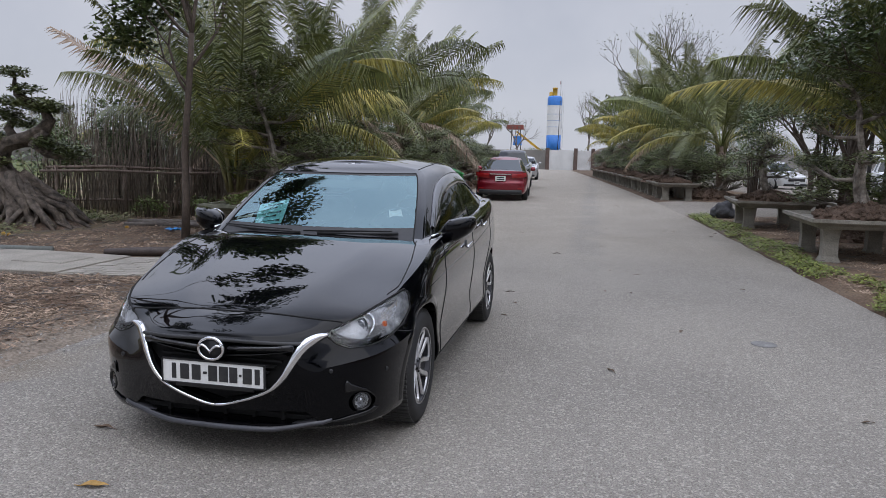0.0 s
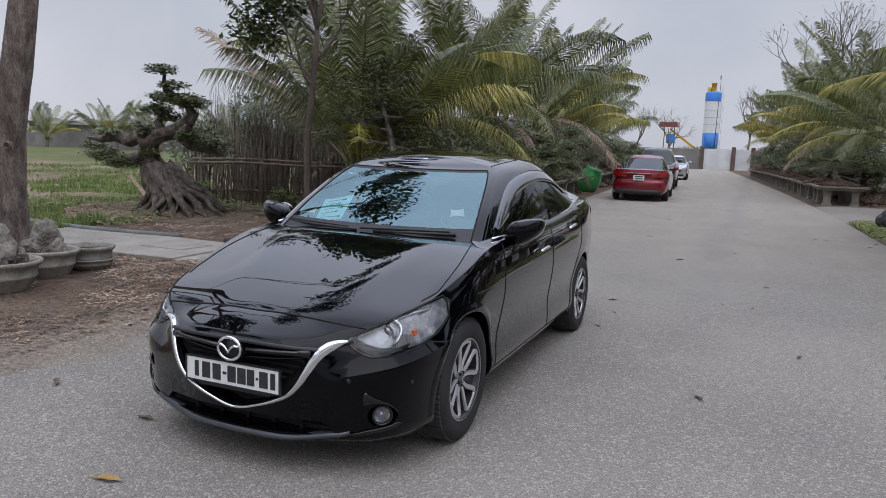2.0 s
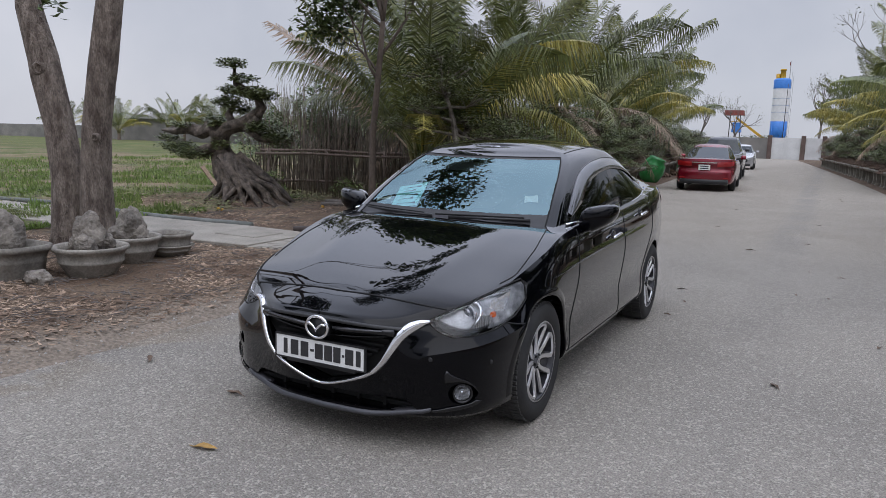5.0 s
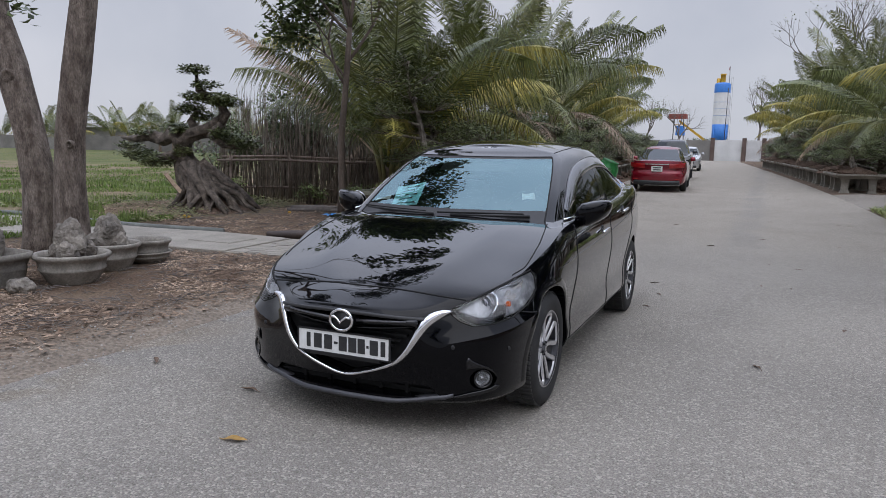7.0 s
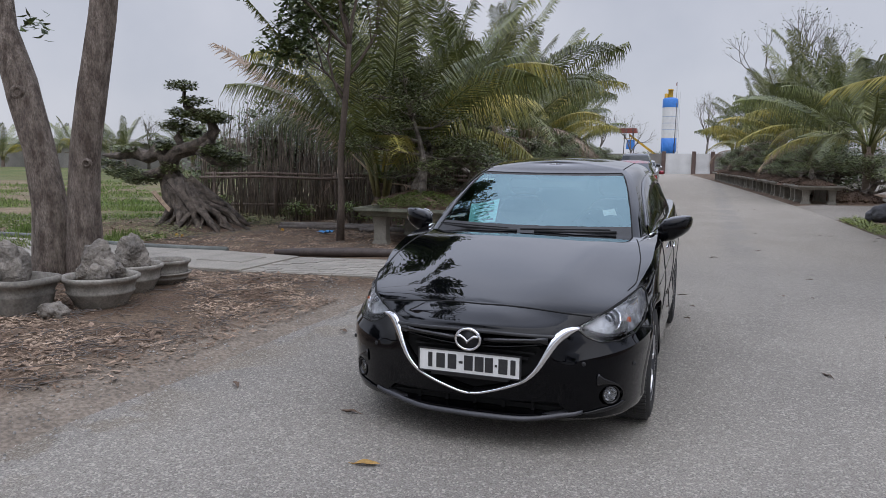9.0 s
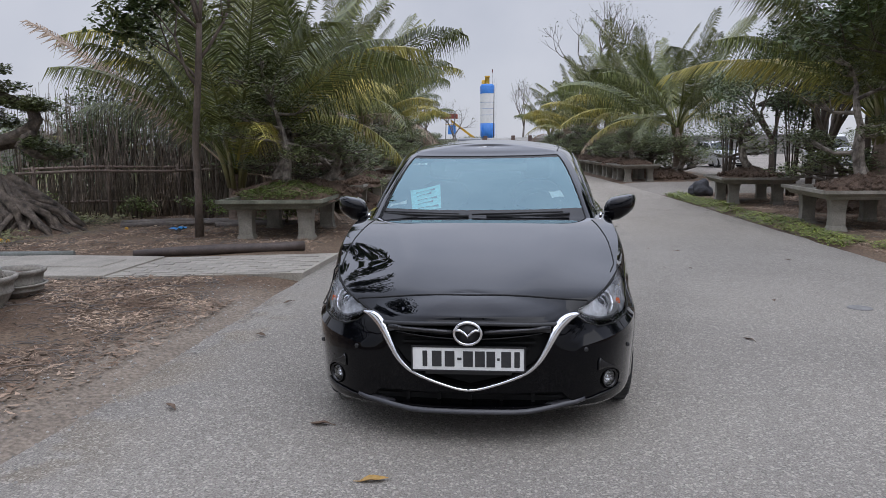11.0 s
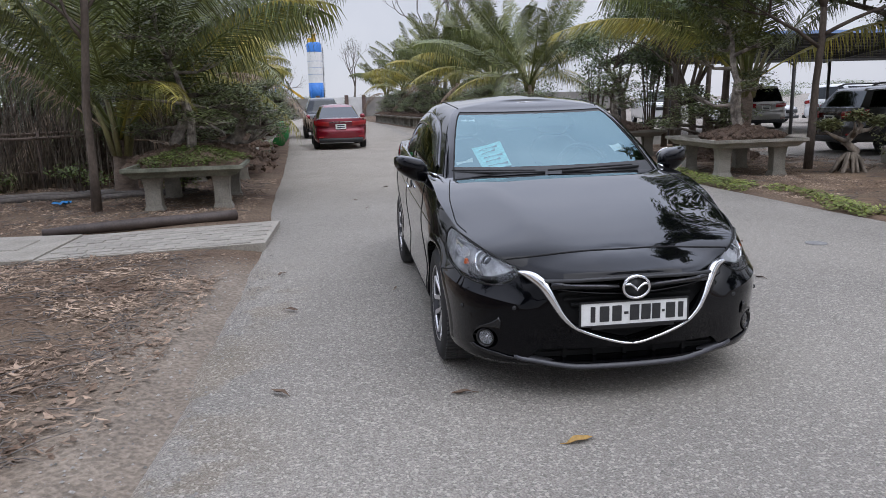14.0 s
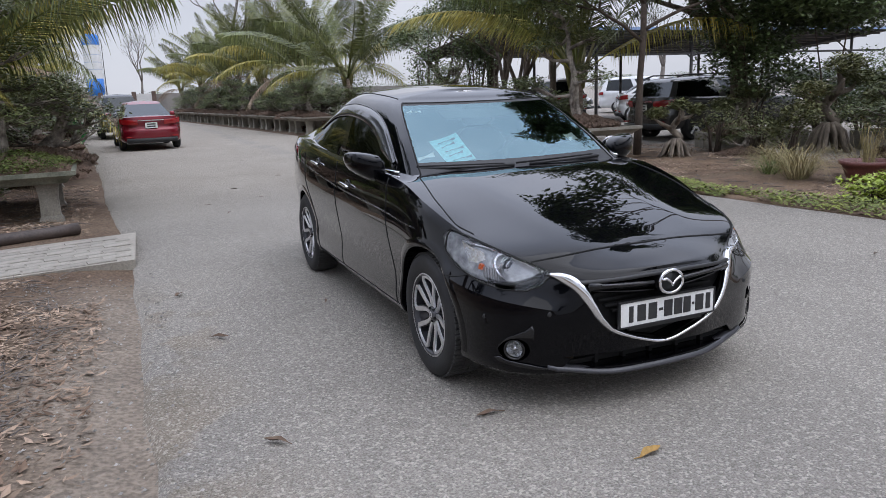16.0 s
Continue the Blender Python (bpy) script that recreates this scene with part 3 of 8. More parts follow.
V_LEVELS = [0, .06, .12, .2, .3, .4, .5, .6, .7, .8, .87, .925, .955, .98, 1]
house = [house_ring(v) for v in V_LEVELS]
crown = []
for r in (.08, .2, .4, .6, .8, 1):
    ring = []
    for x, y, z in house[-1]:
        cy = min(2.9, max(2.05, y))
        xi, yi = x * (1 - r), y + (cy - y) * r
        ring.append((xi, yi, z + .045 * (1 - (1 - r) ** 2)))
    crown.append(ring)


def quads(rows, cols, test, off=0.0, both=True):
    """Faces of the cabin whose (row, column) pass the test, as a Geo."""
    g = Geo()
    for s in ((1, -1) if both else (1,)):
        for i in rows:
            for j in cols:
                if test(i, j):
                    q = [house[i][j], house[i][j + 1], house[i + 1][j + 1], house[i + 1][j]]
                    g.add([(p[0] * s, p[1], p[2]) for p in q], [(0, 1, 2, 3) if s == 1 else (3, 2, 1, 0)])
    return g


def weld(geo, thick=0.0):
    bm = bmesh.new()
    vs = [bm.verts.new(p) for p in geo.v]
    for f in geo.f:
        try:
            bm.faces.new([vs[i] for i in f])
        except ValueError:
            pass
    bmesh.ops.remove_doubles(bm, verts=bm.verts[:], dist=1e-4)
    bmesh.ops.dissolve_degenerate(bm, edges=bm.edges[:], dist=1e-5)
    bmesh.ops.recalc_face_normals(bm, faces=bm.faces[:])
    if thick:
        bmesh.ops.solidify(bm, geom=bm.faces[:], thickness=thick)
    return bm


NR, NC = len(V_LEVELS) - 1, 60
def is_screen(i, j): return j < 13 and 3 <= i <= 10
def is_frit(i, j): return j < 13 and (i == 11 or i < 3)
def is_back(i, j): return j >= 51 and 1 <= i <= 10
def is_glass(i, j): return is_screen(i, j) or is_frit(i, j) or is_back(i, j)


cabin = quads(range(NR), range(NC), lambda i, j: not is_glass(i, j))
for a, b in zip([house[-1]] + crown, crown):
    for s in (1, -1):
        for j in range(len(a) - 1):
            q = [a[j], a[j + 1], b[j + 1], b[j]]
            cabin.add([(p[0] * s, p[1], p[2]) for p in q], [(0, 1, 2, 3) if s == 1 else (3, 2, 1, 0)])
cabin_bm = weld(cabin)
CABIN = Skin(cabin_bm)
roof = part("roof", cabin_bm, M_PAINT, sedan, "black roof and pillars")
windscreen = part("windscreen", weld(quads(range(NR), range(NC), is_screen)), M_GLASS, sedan, "blue-tinted windscreen reflecting the sky")
part("screen_band", weld(quads(range(NR), range(NC), is_frit)), M_BLACK, sedan)
# side windows: a belt line, an arched upper line and a leaning post between two panes
SILL = spline([(1.4, .957), (1.6, .962), (2.3, .993), (3.0, 1.04), (3.4, 1.085)])
ARCH = spline([(1.42, .972), (1.52, 1.03), (1.66, 1.118), (1.82, 1.205), (2.0, 1.272), (2.2, 1.312), (2.45, 1.33), (2.7, 1.318), (2.9, 1.285), (3.08, 1.232), (3.22, 1.168), (3.32, 1.102)])


def cabin_point(y, z, s, off):
    """A point on the cabin's flank, off metres proud of it."""
    q = CABIN.hit((1.6 * s, y, z), (-s, 0, 0))
    return ((q.x if q else .6 * s) + off * s, y, z)


def pane(y0, y1, s, lean=.07, cols=26, rows_n=8):
    """A side window between two leaning edges, following the flank."""
    rows = []
    for i in range(cols + 1):
        y = y0 + (y1 - y0) * i / cols
        row = []
        for j in range(rows_n + 1):
            u = j / rows_n
            yy = min(3.31, max(1.43, y + lean * (u - .3)))
            row.append(cabin_point(yy, SILL(yy) + (ARCH(yy) - SILL(yy)) * u, s, .0035))
        rows.append(row)
    return Geo().loft(rows, closed=False)


for s in (1, -1):
    for y0, y1 in ((1.44, 2.3), (2.4, 3.31)):
        part("side_window", weld(pane(y0, y1, s)), M_DARK_GLASS, sedan, "dark tinted side window")
    rows = [[cabin_point(y + .07 * (u - .3), SILL(y) - .004 + (ARCH(y) - SILL(y) + .004) * u, s, .0045) for u in [k / 8 for k in range(9)]] for y in (2.3, 2.335, 2.37, 2.4)]
    part("window_post", Geo().loft(rows, closed=False), M_GLOSS, sedan, "gloss black post between the side windows")
part("rear_window", weld(quads(range(NR), range(NC), is_back)), M_DARK_GLASS, sedan, "sloping rear window")
for ob in sedan.children:
    if ob.name.startswith(("windscreen", "side_window", "rear_window")):
        ob.visible_shadow = False
        outward(ob, (0, 2.4, .8))


# wheels
def wheel(parent, y, s):
    """A wheel with five twin spokes; s is the side it faces."""
    w = part("wheel", Geo().lathe([(.05, -.09), (.19, -.09), (.205, -.05)], 24, "x"), M_BLACK, parent)
    w.matrix_basis = Matrix.Translation((.728 * s, y, HUB_Z)) @ Matrix.Diagonal((s, 1, 1, 1))
    t = [(.205, -.088), (.225, -.1), (.27, -.102), (.297, -.095), (.309, -.075), (.3125, -.04), (.3125, .04), (.309, .075), (.297, .094), (.265, .102), (.225, .098), (.206, .085)]
    part("tyre", Geo().lathe(t, 48, "x"), M_RUBBER, w, "black tyre with grooved tread")
    g = Geo()
    for k in range(72):
        a = 2 * math.pi * k / 72
        c = Matrix.Rotation(a, 4, "X")
        q = Geo().box(-.083, -.02, -.009, .009, .309, .3165, .002)
        q.box(.02, .083, -.009, .009, .309, .3165, .002)
        q.box(-.016, .016, -.011, .011, .309, .3165, .002).moved(c)
        g.add(q.v, q.f)
    part("tread", g, M_TREAD, w, "grey worn tread", shade=False)
    part("rim", Geo().lathe([(.2, -.08), (.206, .07), (.213, .088), (.207, .094), (.199, .088), (.19, .06), (.186, -.06)], 40, "x"), M_LIP, w, "dark grey alloy rim")
    part("rim_edge", Geo().lathe([(.2135, .0885), (.209, .0945), (.2045, .0925)], 40, "x"), M_ALLOY, w, "bright rim edge")
    part("brake_disc", Geo().lathe([(.02, -.03), (.13, -.03), (.13, -.015), (.02, -.015)], 32, "x"), M_SATIN, w)
    for k in range(5):
        m = Matrix.Rotation(2 * math.pi * k / 5, 4, "X")
        # one loop: out along one arm, round the rim's edge and back along the other
        path = [(-.012, .04), (-.018, .075), (-.034, .11), (-.054, .142), (-.066, .165), (-.058, .183), (-.032, .193), (.0, .195), (.032, .193), (.058, .183), (.066, .165), (.054, .142), (.034, .11), (.018, .075), (.012, .04)]
        rows, dark = [], []
        for i, (o, r) in enumerate(path):
            p0, p1 = path[max(0, i - 1)], path[min(len(path) - 1, i + 1)]
            t = Vector((p1[0] - p0[0], p1[1] - p0[1])).normalized()
            wd = .0105 + .003 * math.sin(math.pi * min(i, 14 - i) / 7)
            if 5 <= i <= 9:
                wd = .0095
            n = Vector((-t.y, t.x))
            h = .064 + .024 * smooth(.03, .2, r)
            rows.append([(h - .012, o - n.x * wd, r - n.y * wd), (h, o - n.x * wd * .85, r - n.y * wd * .85), (h, o + n.x * wd * .85, r + n.y * wd * .85), (h - .012, o + n.x * wd, r + n.y * wd)])
            dark.append([(h - .05, o - n.x * wd * 1.1, r - n.y * wd * 1.1), (h - .008, o - n.x * wd * 1.2, r - n.y * wd * 1.2), (h - .008, o + n.x * wd * 1.2, r + n.y * wd * 1.2), (h - .05, o + n.x * wd * 1.1, r + n.y * wd * 1.1)])
        part("spoke", Geo().loft(rows, True, True).moved(m), M_ALLOY, w, "bright machined spoke face", shade=False)
        part("spoke_side", Geo().loft(dark, True, True).moved(m), M_LIP, w, "dark grey spoke side", shade=False)
        web = [[(.045, -.012, .035), (.05, 0, .035), (.045, .012, .035)], [(.05, -.011, .1), (.056, 0, .1), (.05, .011, .1)], [(.055, -.02, .15), (.06, 0, .15), (.055, .02, .15)], [(.06, -.032, .2), (.066, 0, .2), (.06, .032, .2)]]
        part("web", Geo().loft(web, closed=False).moved(Matrix.Rotation(2 * math.pi * (k + .5) / 5, 4, "X")), M_LIP, w, "dark grey pocket between the spokes")
        part("wheel_nut", Geo().lathe([(.008, .058), (.008, .072), (.005, .074)], 8, "x", (0, .0, .034)).moved(Matrix.Rotation(2 * math.pi * (k + .5) / 5, 4, "X")), M_GAP, w)
    part("hub_cap", Geo().lathe([(0.001, .077), (.02, .077), (.026, .072), (.045, .062), (.05, .04)], 24, "x"), M_SATIN, w)
    part("cap_mark", Geo().lathe([(.009, .0785), (.014, .0785), (.016, .077)], 20, "x"), M_ALLOY, w, "small silver emblem")
    return w


for y in (HUB_F, HUB_R):
    for s in (1, -1):
        wheel(sedan, y, s)

# ---- details of the black sedan ----
M_LAMP_GLASS = glass("clear_lamp_cover", (1, 1, 1), (0.97, 0.98, 0.99), 1.45)
M_REFLECTOR = mat("silvered_reflector", (0.85, 0.86, 0.88), (0.7, 0.71, 0.74), scale=30, fine=160, rough=0.14, metal=0.75, bump=0.1, depth=0.002)
M_FOG_BOWL = mat("smoked_reflector", (0.6, 0.6, 0.6), (0.4, 0.4, 0.41), scale=40, fine=160, rough=0.25, metal=1.0, bump=0.2, depth=0.002)
M_LINER = mat("lamp_housing", (0.5, 0.51, 0.53), (0.17, 0.175, 0.19), scale=14, fine=45, rough=0.3, metal=0.1, bump=0.5, depth=0.006)
M_LENS = mat("projector_glass", (0.16, 0.17, 0.2), (0.1, 0.11, 0.13), scale=20, fine=80, rough=0.04, metal=0.6, bump=0, coat=1.0)
M_CLEAR_REFLECTOR = mat("clear_ribbed_lens", (.8, .8, .8), (.7, .7, .71), scale=40, fine=160, rough=.15, metal=.7, bump=0)
M_AMBER = mat("amber_reflector", (0.75, 0.16, 0.03), (0.6, 0.1, 0.02), scale=60, fine=220, rough=0.2, bump=0.2, depth=0.002)
M_RED_LAMP = mat("red_lamp_plastic", (0.3, 0.008, 0.01), (0.22, 0.006, 0.008), scale=40, fine=160, rough=0.15, bump=0.05, coat=0.6)
M_PLATE = mat("white_plate", (0.74, 0.74, 0.72), (0.68, 0.68, 0.66), scale=12, fine=120, rough=0.4, bump=0.03, spread=0.05)
M_PLATE_MARK = mat("black_plate_paint", (0.02, 0.02, 0.022), (0.03, 0.03, 0.03), scale=30, fine=200, rough=0.5, bump=0)
M_PAPER = mat("handwritten_paper", (0.36, 0.76, 0.76), (0.3, 0.68, 0.69), scale=9, fine=60, rough=0.9, bump=0.1, depth=0.002)
M_STICKER = mat("pale_sticker", (0.7, 0.72, 0.7), (0.6, 0.64, 0.64), scale=10, fine=80, rough=0.8, bump=0)
M_SEAT = mat("grey_seat_cloth", (0.06, 0.06, 0.062), (0.085, 0.083, 0.08), scale=7, fine=140, rough=0.95, bump=0.2, depth=0.003)


def span(poly, x):
    """Lowest and highest z of a polygon at x."""
    zs = []
    for (x0, z0), (x1, z1) in zip(poly, poly[1:] + poly[:1]):
        if min(x0, x1) - 1e-9 <= x <= max(x0, x1) + 1e-9 and abs(x1 - x0) > 1e-9:
            zs.append(z0 + (z1 - z0) * (x - x0) / (x1 - x0))
    return (min(zs), max(zs)) if zs else (0, 0)


def patch(poly, off, cols=16, rows=6, s=1, thick=.003):
    """A thin plate that follows the nose of the shell, off metres proud of it."""
    x0, x1 = min(p[0] for p in poly), max(p[0] for p in poly)
    rows_, back = [], []
    last = .3
    for i in range(cols + 1):
        x = x0 + (x1 - x0) * (.002 + .996 * i / cols)
        lo, hi = span(poly, x)
        line, bline = [], []
        for j in range(rows + 1):
            z = lo + (hi - lo) * j / rows
            y = SKIN.front(x, z)
            last = y if y is not None and y < 1.2 else last
            line.append((x * s, last - off, z))
            bline.append((x * s, last - off + thick, z))
        rows_.append(line)
        back.append(bline)
    if not thick:
        return Geo().loft(rows_, closed=False)
    return Geo().loft([r + b[::-1] for r, b in zip(rows_, back)], True, True)


def ribbon(path, lift=.01, s=1):
    """A bright strip that follows the nose: (x, z, width) along its middle, raised in the middle."""
    fz, fw = spline([(p[0], p[1]) for p in path]), spline([(p[0], p[2]) for p in path])
    x0, x1 = path[0][0], path[-1][0]
    path = [(x, fz(x), fw(x)) for x in [x0 + (x1 - x0) * k / 44 for k in range(45)]]
    rows_ = []
    for i, (x, z, w) in enumerate(path):
        a, b = path[max(i - 1, 0)], path[min(i + 1, len(path) - 1)]
        t = Vector((b[0] - a[0], b[1] - a[1])).normalized()
        n = Vector((-t.y, t.x))
        row = []
        for u, h in ((-1, -.012), (-.96, .3), (-.6, .85), (0, 1), (.6, .85), (.96, .3), (1, -.012)):
            px, pz = x + n.x * w * u / 2, z + n.y * w * u / 2
            y = SKIN.front(px, min(pz, .597)) or .15
            row.append((px * s, y - lift * h if h > 0 else y + .02, pz))
        rows_.append(row)
    n = len(rows_)
    rows_ = [[(q[0], sum(rows_[min(n - 1, max(0, i + d))][j][1] for d in range(-4, 5)) / 9, q[2]) for j, q in enumerate(row)] for i, row in enumerate(rows_)]
    return Geo().loft(rows_, True, True)


# grille, emblem and plate
back = part("grille", prism([(x * .99, .445 + (z - .445) * .985) for x, z in GRILLE], .1, .128), M_GAP, sedan, "black honeycomb grille", shade=False)
for k, z in enumerate((.345, .375, .405, .435, .465, .495, .525)):
    w = .37 * smooth(.28, .6, z) ** .6
    part("grille_bar", Geo().box(-w, w, .075, .1, z - .005, z + .005), M_GAP, back, shade=False)
for s in (1, -1):
    g = Geo().loft([[(x * s, .012 + .25 * x * x + dy, z + dz) for dy, dz in ((.03, -.022), (-.004, -.02), (-.012, 0), (-.004, .012), (.03, .014))]
                    for x, z in ((.07, .562), (.15, .566), (.25, .57), (.33, .573), (.38, .574))], True, True)
    part("grille_wing", g, M_GLOSS, back, "gloss black wing bar")
    g = Geo().loft([[(x * s, -.002 + .25 * x * x + dy, z + dz) for dy, dz in ((.01, -w), (0, -w), (-.003, 0), (0, w), (.01, w))]
                    for x, z, w in ((.075, .563, .006), (.15, .568, .006), (.25, .573, .005), (.33, .577, .002))], True, True)
    part("grille_strip", g, M_SATIN, back, "satin grey strip on the wing bar")
part("grille_lip", Geo().loft([[(x, .035 + .25 * x * x, z - .008), (x, .02 + .25 * x * x, z), (x, .035 + .25 * x * x, z + .006)]
                               for x, z in [(-.36 + .72 * i / 16, .522 + .03 * abs(-1 + i / 8) ** 2) for i in range(17)]], True, True), M_GLOSS, back)
VEE = [(0, .283, .017), (.04, .287, .018), (.12, .308, .019), (.2, .336, .021), (.275, .372, .024), (.332, .428, .028), (.374, .5, .036), (.407, .562, .047), (.44, .594, .05), (.475, .612, .038), (.515, .624, .012)]
for s in (1, -1):
    part("chrome_wing", ribbon(VEE, .018, s), M_CHROME, sedan, "chrome strip framing the grille")
ring = Geo()
rows_ = []
for k in range(40):
    a = 2 * math.pi * k / 40
    c = Vector((.062 * math.cos(a), 0, .051 * math.sin(a)))
    o = Vector((math.cos(a), 0, math.sin(a)))
    rows_.append([tuple(Vector((0, -.018, .56)) + c + o * (.008 * math.cos(b)) + Vector((0, .008 * math.sin(b), 0))) for b in (0, 1.05, 2.1, 3.14, 4.2, 5.24)])
ring.loft(rows_ + rows_[:1])
emblem = part("emblem", ring, M_CHROME, sedan, "oval chrome emblem")
part("emblem_mark", Geo().loft([[(x, -.03, z - w), (x, -.036, z), (x, -.03, z + w), (x, -.015, z)] for x, z, w in
                                ((-.055, .575, .005), (-.035, .578, .008), (-.015, .566, .009), (0, .548, .008), (.015, .566, .009), (.035, .578, .008), (.055, .575, .005))], True, True), M_CHROME, emblem)
part("emblem_back", Geo().lathe([(.056, 0), (.056, .05)], 24, "y", (0, -.012, .56), True, True), M_BLACK, emblem)
plate = part("number_plate", Geo().box(-.262, .262, -.004, .006, .379, .495, 0, .002), M_PLATE, sedan, "white number plate with a black rim", shade=False)
for x0, x1, z0, z1 in ((-.262, .262, .49, .496), (-.262, .262, .378, .384), (-.264, -.257, .379, .495), (.257, .264, .379, .495)):
    part("plate_rim", Geo().box(x0, x1, -.008, .006, z0, z1), M_BLACK, plate, shade=False)
for x, w in ((-.2, .022), (-.145, .045), (-.085, .045), (-.04, .02), (.0, .045), (.055, .045), (.105, .04), (.14, .012), (.175, .045), (.225, .025)):
    h = .006 if w in (.02, .012) else .037
    part("plate_mark", Geo().box(x - w / 2, x + w / 2, -.0075, -.003, .437 - h, .437 + h, 0, .001), M_PLATE_MARK, plate, shade=False)
part("plate_holder", Geo().box(-.2, .2, .006, .1, .36, .45), M_BLACK, sedan, shade=False)

part("grille_brow", ribbon([(x, .6025 - .06 * (abs(x) / .415) ** 2 * .25, .016) for x in [-.42 + .84 * i / 24 for i in range(25)]], .006), M_BLACK, sedan)

# lower intake and lip
intake = part("air_intake", prism([(x * .98, .232 + (z - .232) * .96) for x, z in INTAKE], .13, .165), M_GAP, sedan, "black lower air intake", shade=False)
for z in (.228,):
    part("intake_bar", Geo().box(-.44, .44, .11, .13, z - .004, z + .004), M_GAP, intake, shade=False)
for x in (-.3, -.15, 0, .15, .3):
    part("intake_post", Geo().box(x - .008, x + .008, .105, .13, .2, .262), M_GAP, intake, shade=False)
rows_ = []
for i in range(29):
    x = -.545 + 1.09 * i / 28
    y = (SKIN.front(x, .2) or .12)
    z = .17 + .035 * smooth(.25, .545, abs(x)) + .012 * smooth(.5, .545, abs(x))
    rows_.append([(x, y + .03, z - .012), (x, y - .012, z - .006), (x, y - .018, z + .006), (x, y + .012, z + .02), (x, y + .04, z + .018)])
part("front_lip", Geo().loft(rows_, True, True), M_LIP, sedan, "grey lip along the bumper")

# fog lamps, sensors and headlamps
FOG = [(.6, .232), (.575, .222), (.53, .216), (.6, .258), (.612, .3), (.615, .335), (.608, .37), (.612, .415), (.64, .385), (.69, .36), (.715, .325), (.728, .28), (.72, .255), (.69, .24), (.65, .234)]
for s in (1, -1):
    y0 = SKIN.front(.668, .299) or .2
    tilt = Matrix.Translation((.668 * s, y0 + .004, .299)) @ Matrix.Rotation(.62 * s, 4, "Z") @ Matrix.Scale(.84, 4)
    fog = part("fog_lamp", Geo().lathe([(.046, .0), (.052, -.007), (.056, -.004), (.057, .012), (.046, .014), (.044, .03)], 28, "y").moved(tilt), M_GLOSS, sedan, "round fog lamp in a black bezel")
    part("bowl", Geo().lathe([(.044, .012), (.036, .03), (.018, .05), (.002, .055)], 24, "y").moved(tilt), M_FOG_BOWL, fog)
    part("bulb", Geo().lathe([(.012, .05), (.014, .03), (.009, .018), (.001, .016)], 14, "y").moved(tilt), M_REFLECTOR, fog)
    lens = part("lens", Geo().lathe([(.045, .008), (.034, .002), (.018, -.002), (.001, -.003)], 24, "y").moved(tilt), M_LAMP_GLASS, fog)
    lens.visible_shadow = False
    outward(lens, (.5 * s, y0 + .4, .299))
    upper = [(.606, .352), (.606, .395), (.612, .418), (.63, .398), (.66, .378), (.695, .358), (.718, .325), (.725, .3), (.71, .33), (.685, .352), (.655, .36), (.63, .358)]
    lower = [(.53, .214), (.575, .222), (.62, .235), (.66, .242), (.7, .25), (.725, .27), (.732, .255), (.715, .236), (.66, .222), (.6, .212), (.56, .208)]
    part("fog_fin", patch(upper, .008, 14, 3, s), M_GLOSS, fog, "gloss black fin over the fog lamp")
    part("fog_blade", patch(lower, .009, 14, 3, s), M_GLOSS, fog)
    for x, z in ((.545, .462), (.76, .44)):
        yy = SKIN.front(x, z) or .3
        part("parking_sensor", Geo().lathe([(.011, yy - .002), (.009, yy - .004), (.001, yy - .004)], 14, "y", (x * s, 0, z)), M_BLACK, sedan)
    lamp = part("headlamp", patch([(x * .995 + .003, .67 + (z - .67) * .98) for x, z in LAMP], .004, 22, 10, s, 0), M_LAMP_GLASS, sedan, "clear swept-back headlamp")
    lamp.visible_shadow = False
    outward(lamp, (.5 * s, 1.2, .5))
    yl = (SKIN.front(.622, .69) or .22) + .014
    part("projector", Geo().lathe([(.046, yl + .03), (.045, yl + .01), (.043, yl + .006), (.04, yl + .018), (.037, yl + .01), (.034, yl + .03), (.032, yl + .05)], 32, "y", (.622 * s, 0, .645)), M_REFLECTOR, lamp, "silver projector ring")
    part("projector_lens", Geo().lathe([(.034, yl + .03), (.031, yl + .018), (.021, yl + .008), (.01, yl + .004), (.001, yl + .003)], 28, "y", (.622 * s, 0, .645)), M_LENS, lamp, "glass projector lens")
    part("inner_ring", Geo().lathe([(.025, yl + .006), (.027, yl + .002), (.023, yl + .002)], 28, "y", (.622 * s, 0, .645)), M_REFLECTOR, lamp)
    part("lamp_liner", patch([(x * .97 + .02, .67 + (z - .67) * .9) for x, z in LAMP], -.05, 20, 8, s, .002), M_LINER, lamp, "silver-grey lamp housing")
    y_i = (SKIN.front(.715, .625) or .3) + .035
    bowl = [[(x * s, y + .02, z) for x, y, z in row] for row in
            [[(.69, .34, .61), (.70, .36, .66), (.705, .37, .7)], [(.72, .37, .605), (.73, .40, .665), (.735, .42, .715)], [(.745, .42, .62), (.752, .46, .68), (.75, .5, .735)]]]
    part("reflector", Geo().loft(bowl, closed=False), M_REFLECTOR, lamp, "faceted silver reflector")
    part("indicator", Geo().box(.71, .732, y_i + .01, y_i + .04, .628, .65, .004).moved(Matrix.Diagonal((s, 1, 1, 1))), M_AMBER, lamp, "amber indicator", shade=False)
    rows_ = []
    for i in range(13):
        u = i / 12
        x = .52 + .22 * u
        z = .627 + .1 * u + .02 * math.sin(u * 3.1)
        y = (SKIN.front(x, z) or .4) + .03
        rows_.append([(x * s, y, z - .009), (x * s, y - .012, z), (x * s, y, z + .009), (x * s, y + .02, z)])
    part("light_strip", Geo().loft(rows_, True, True), M_REFLECTOR, lamp)
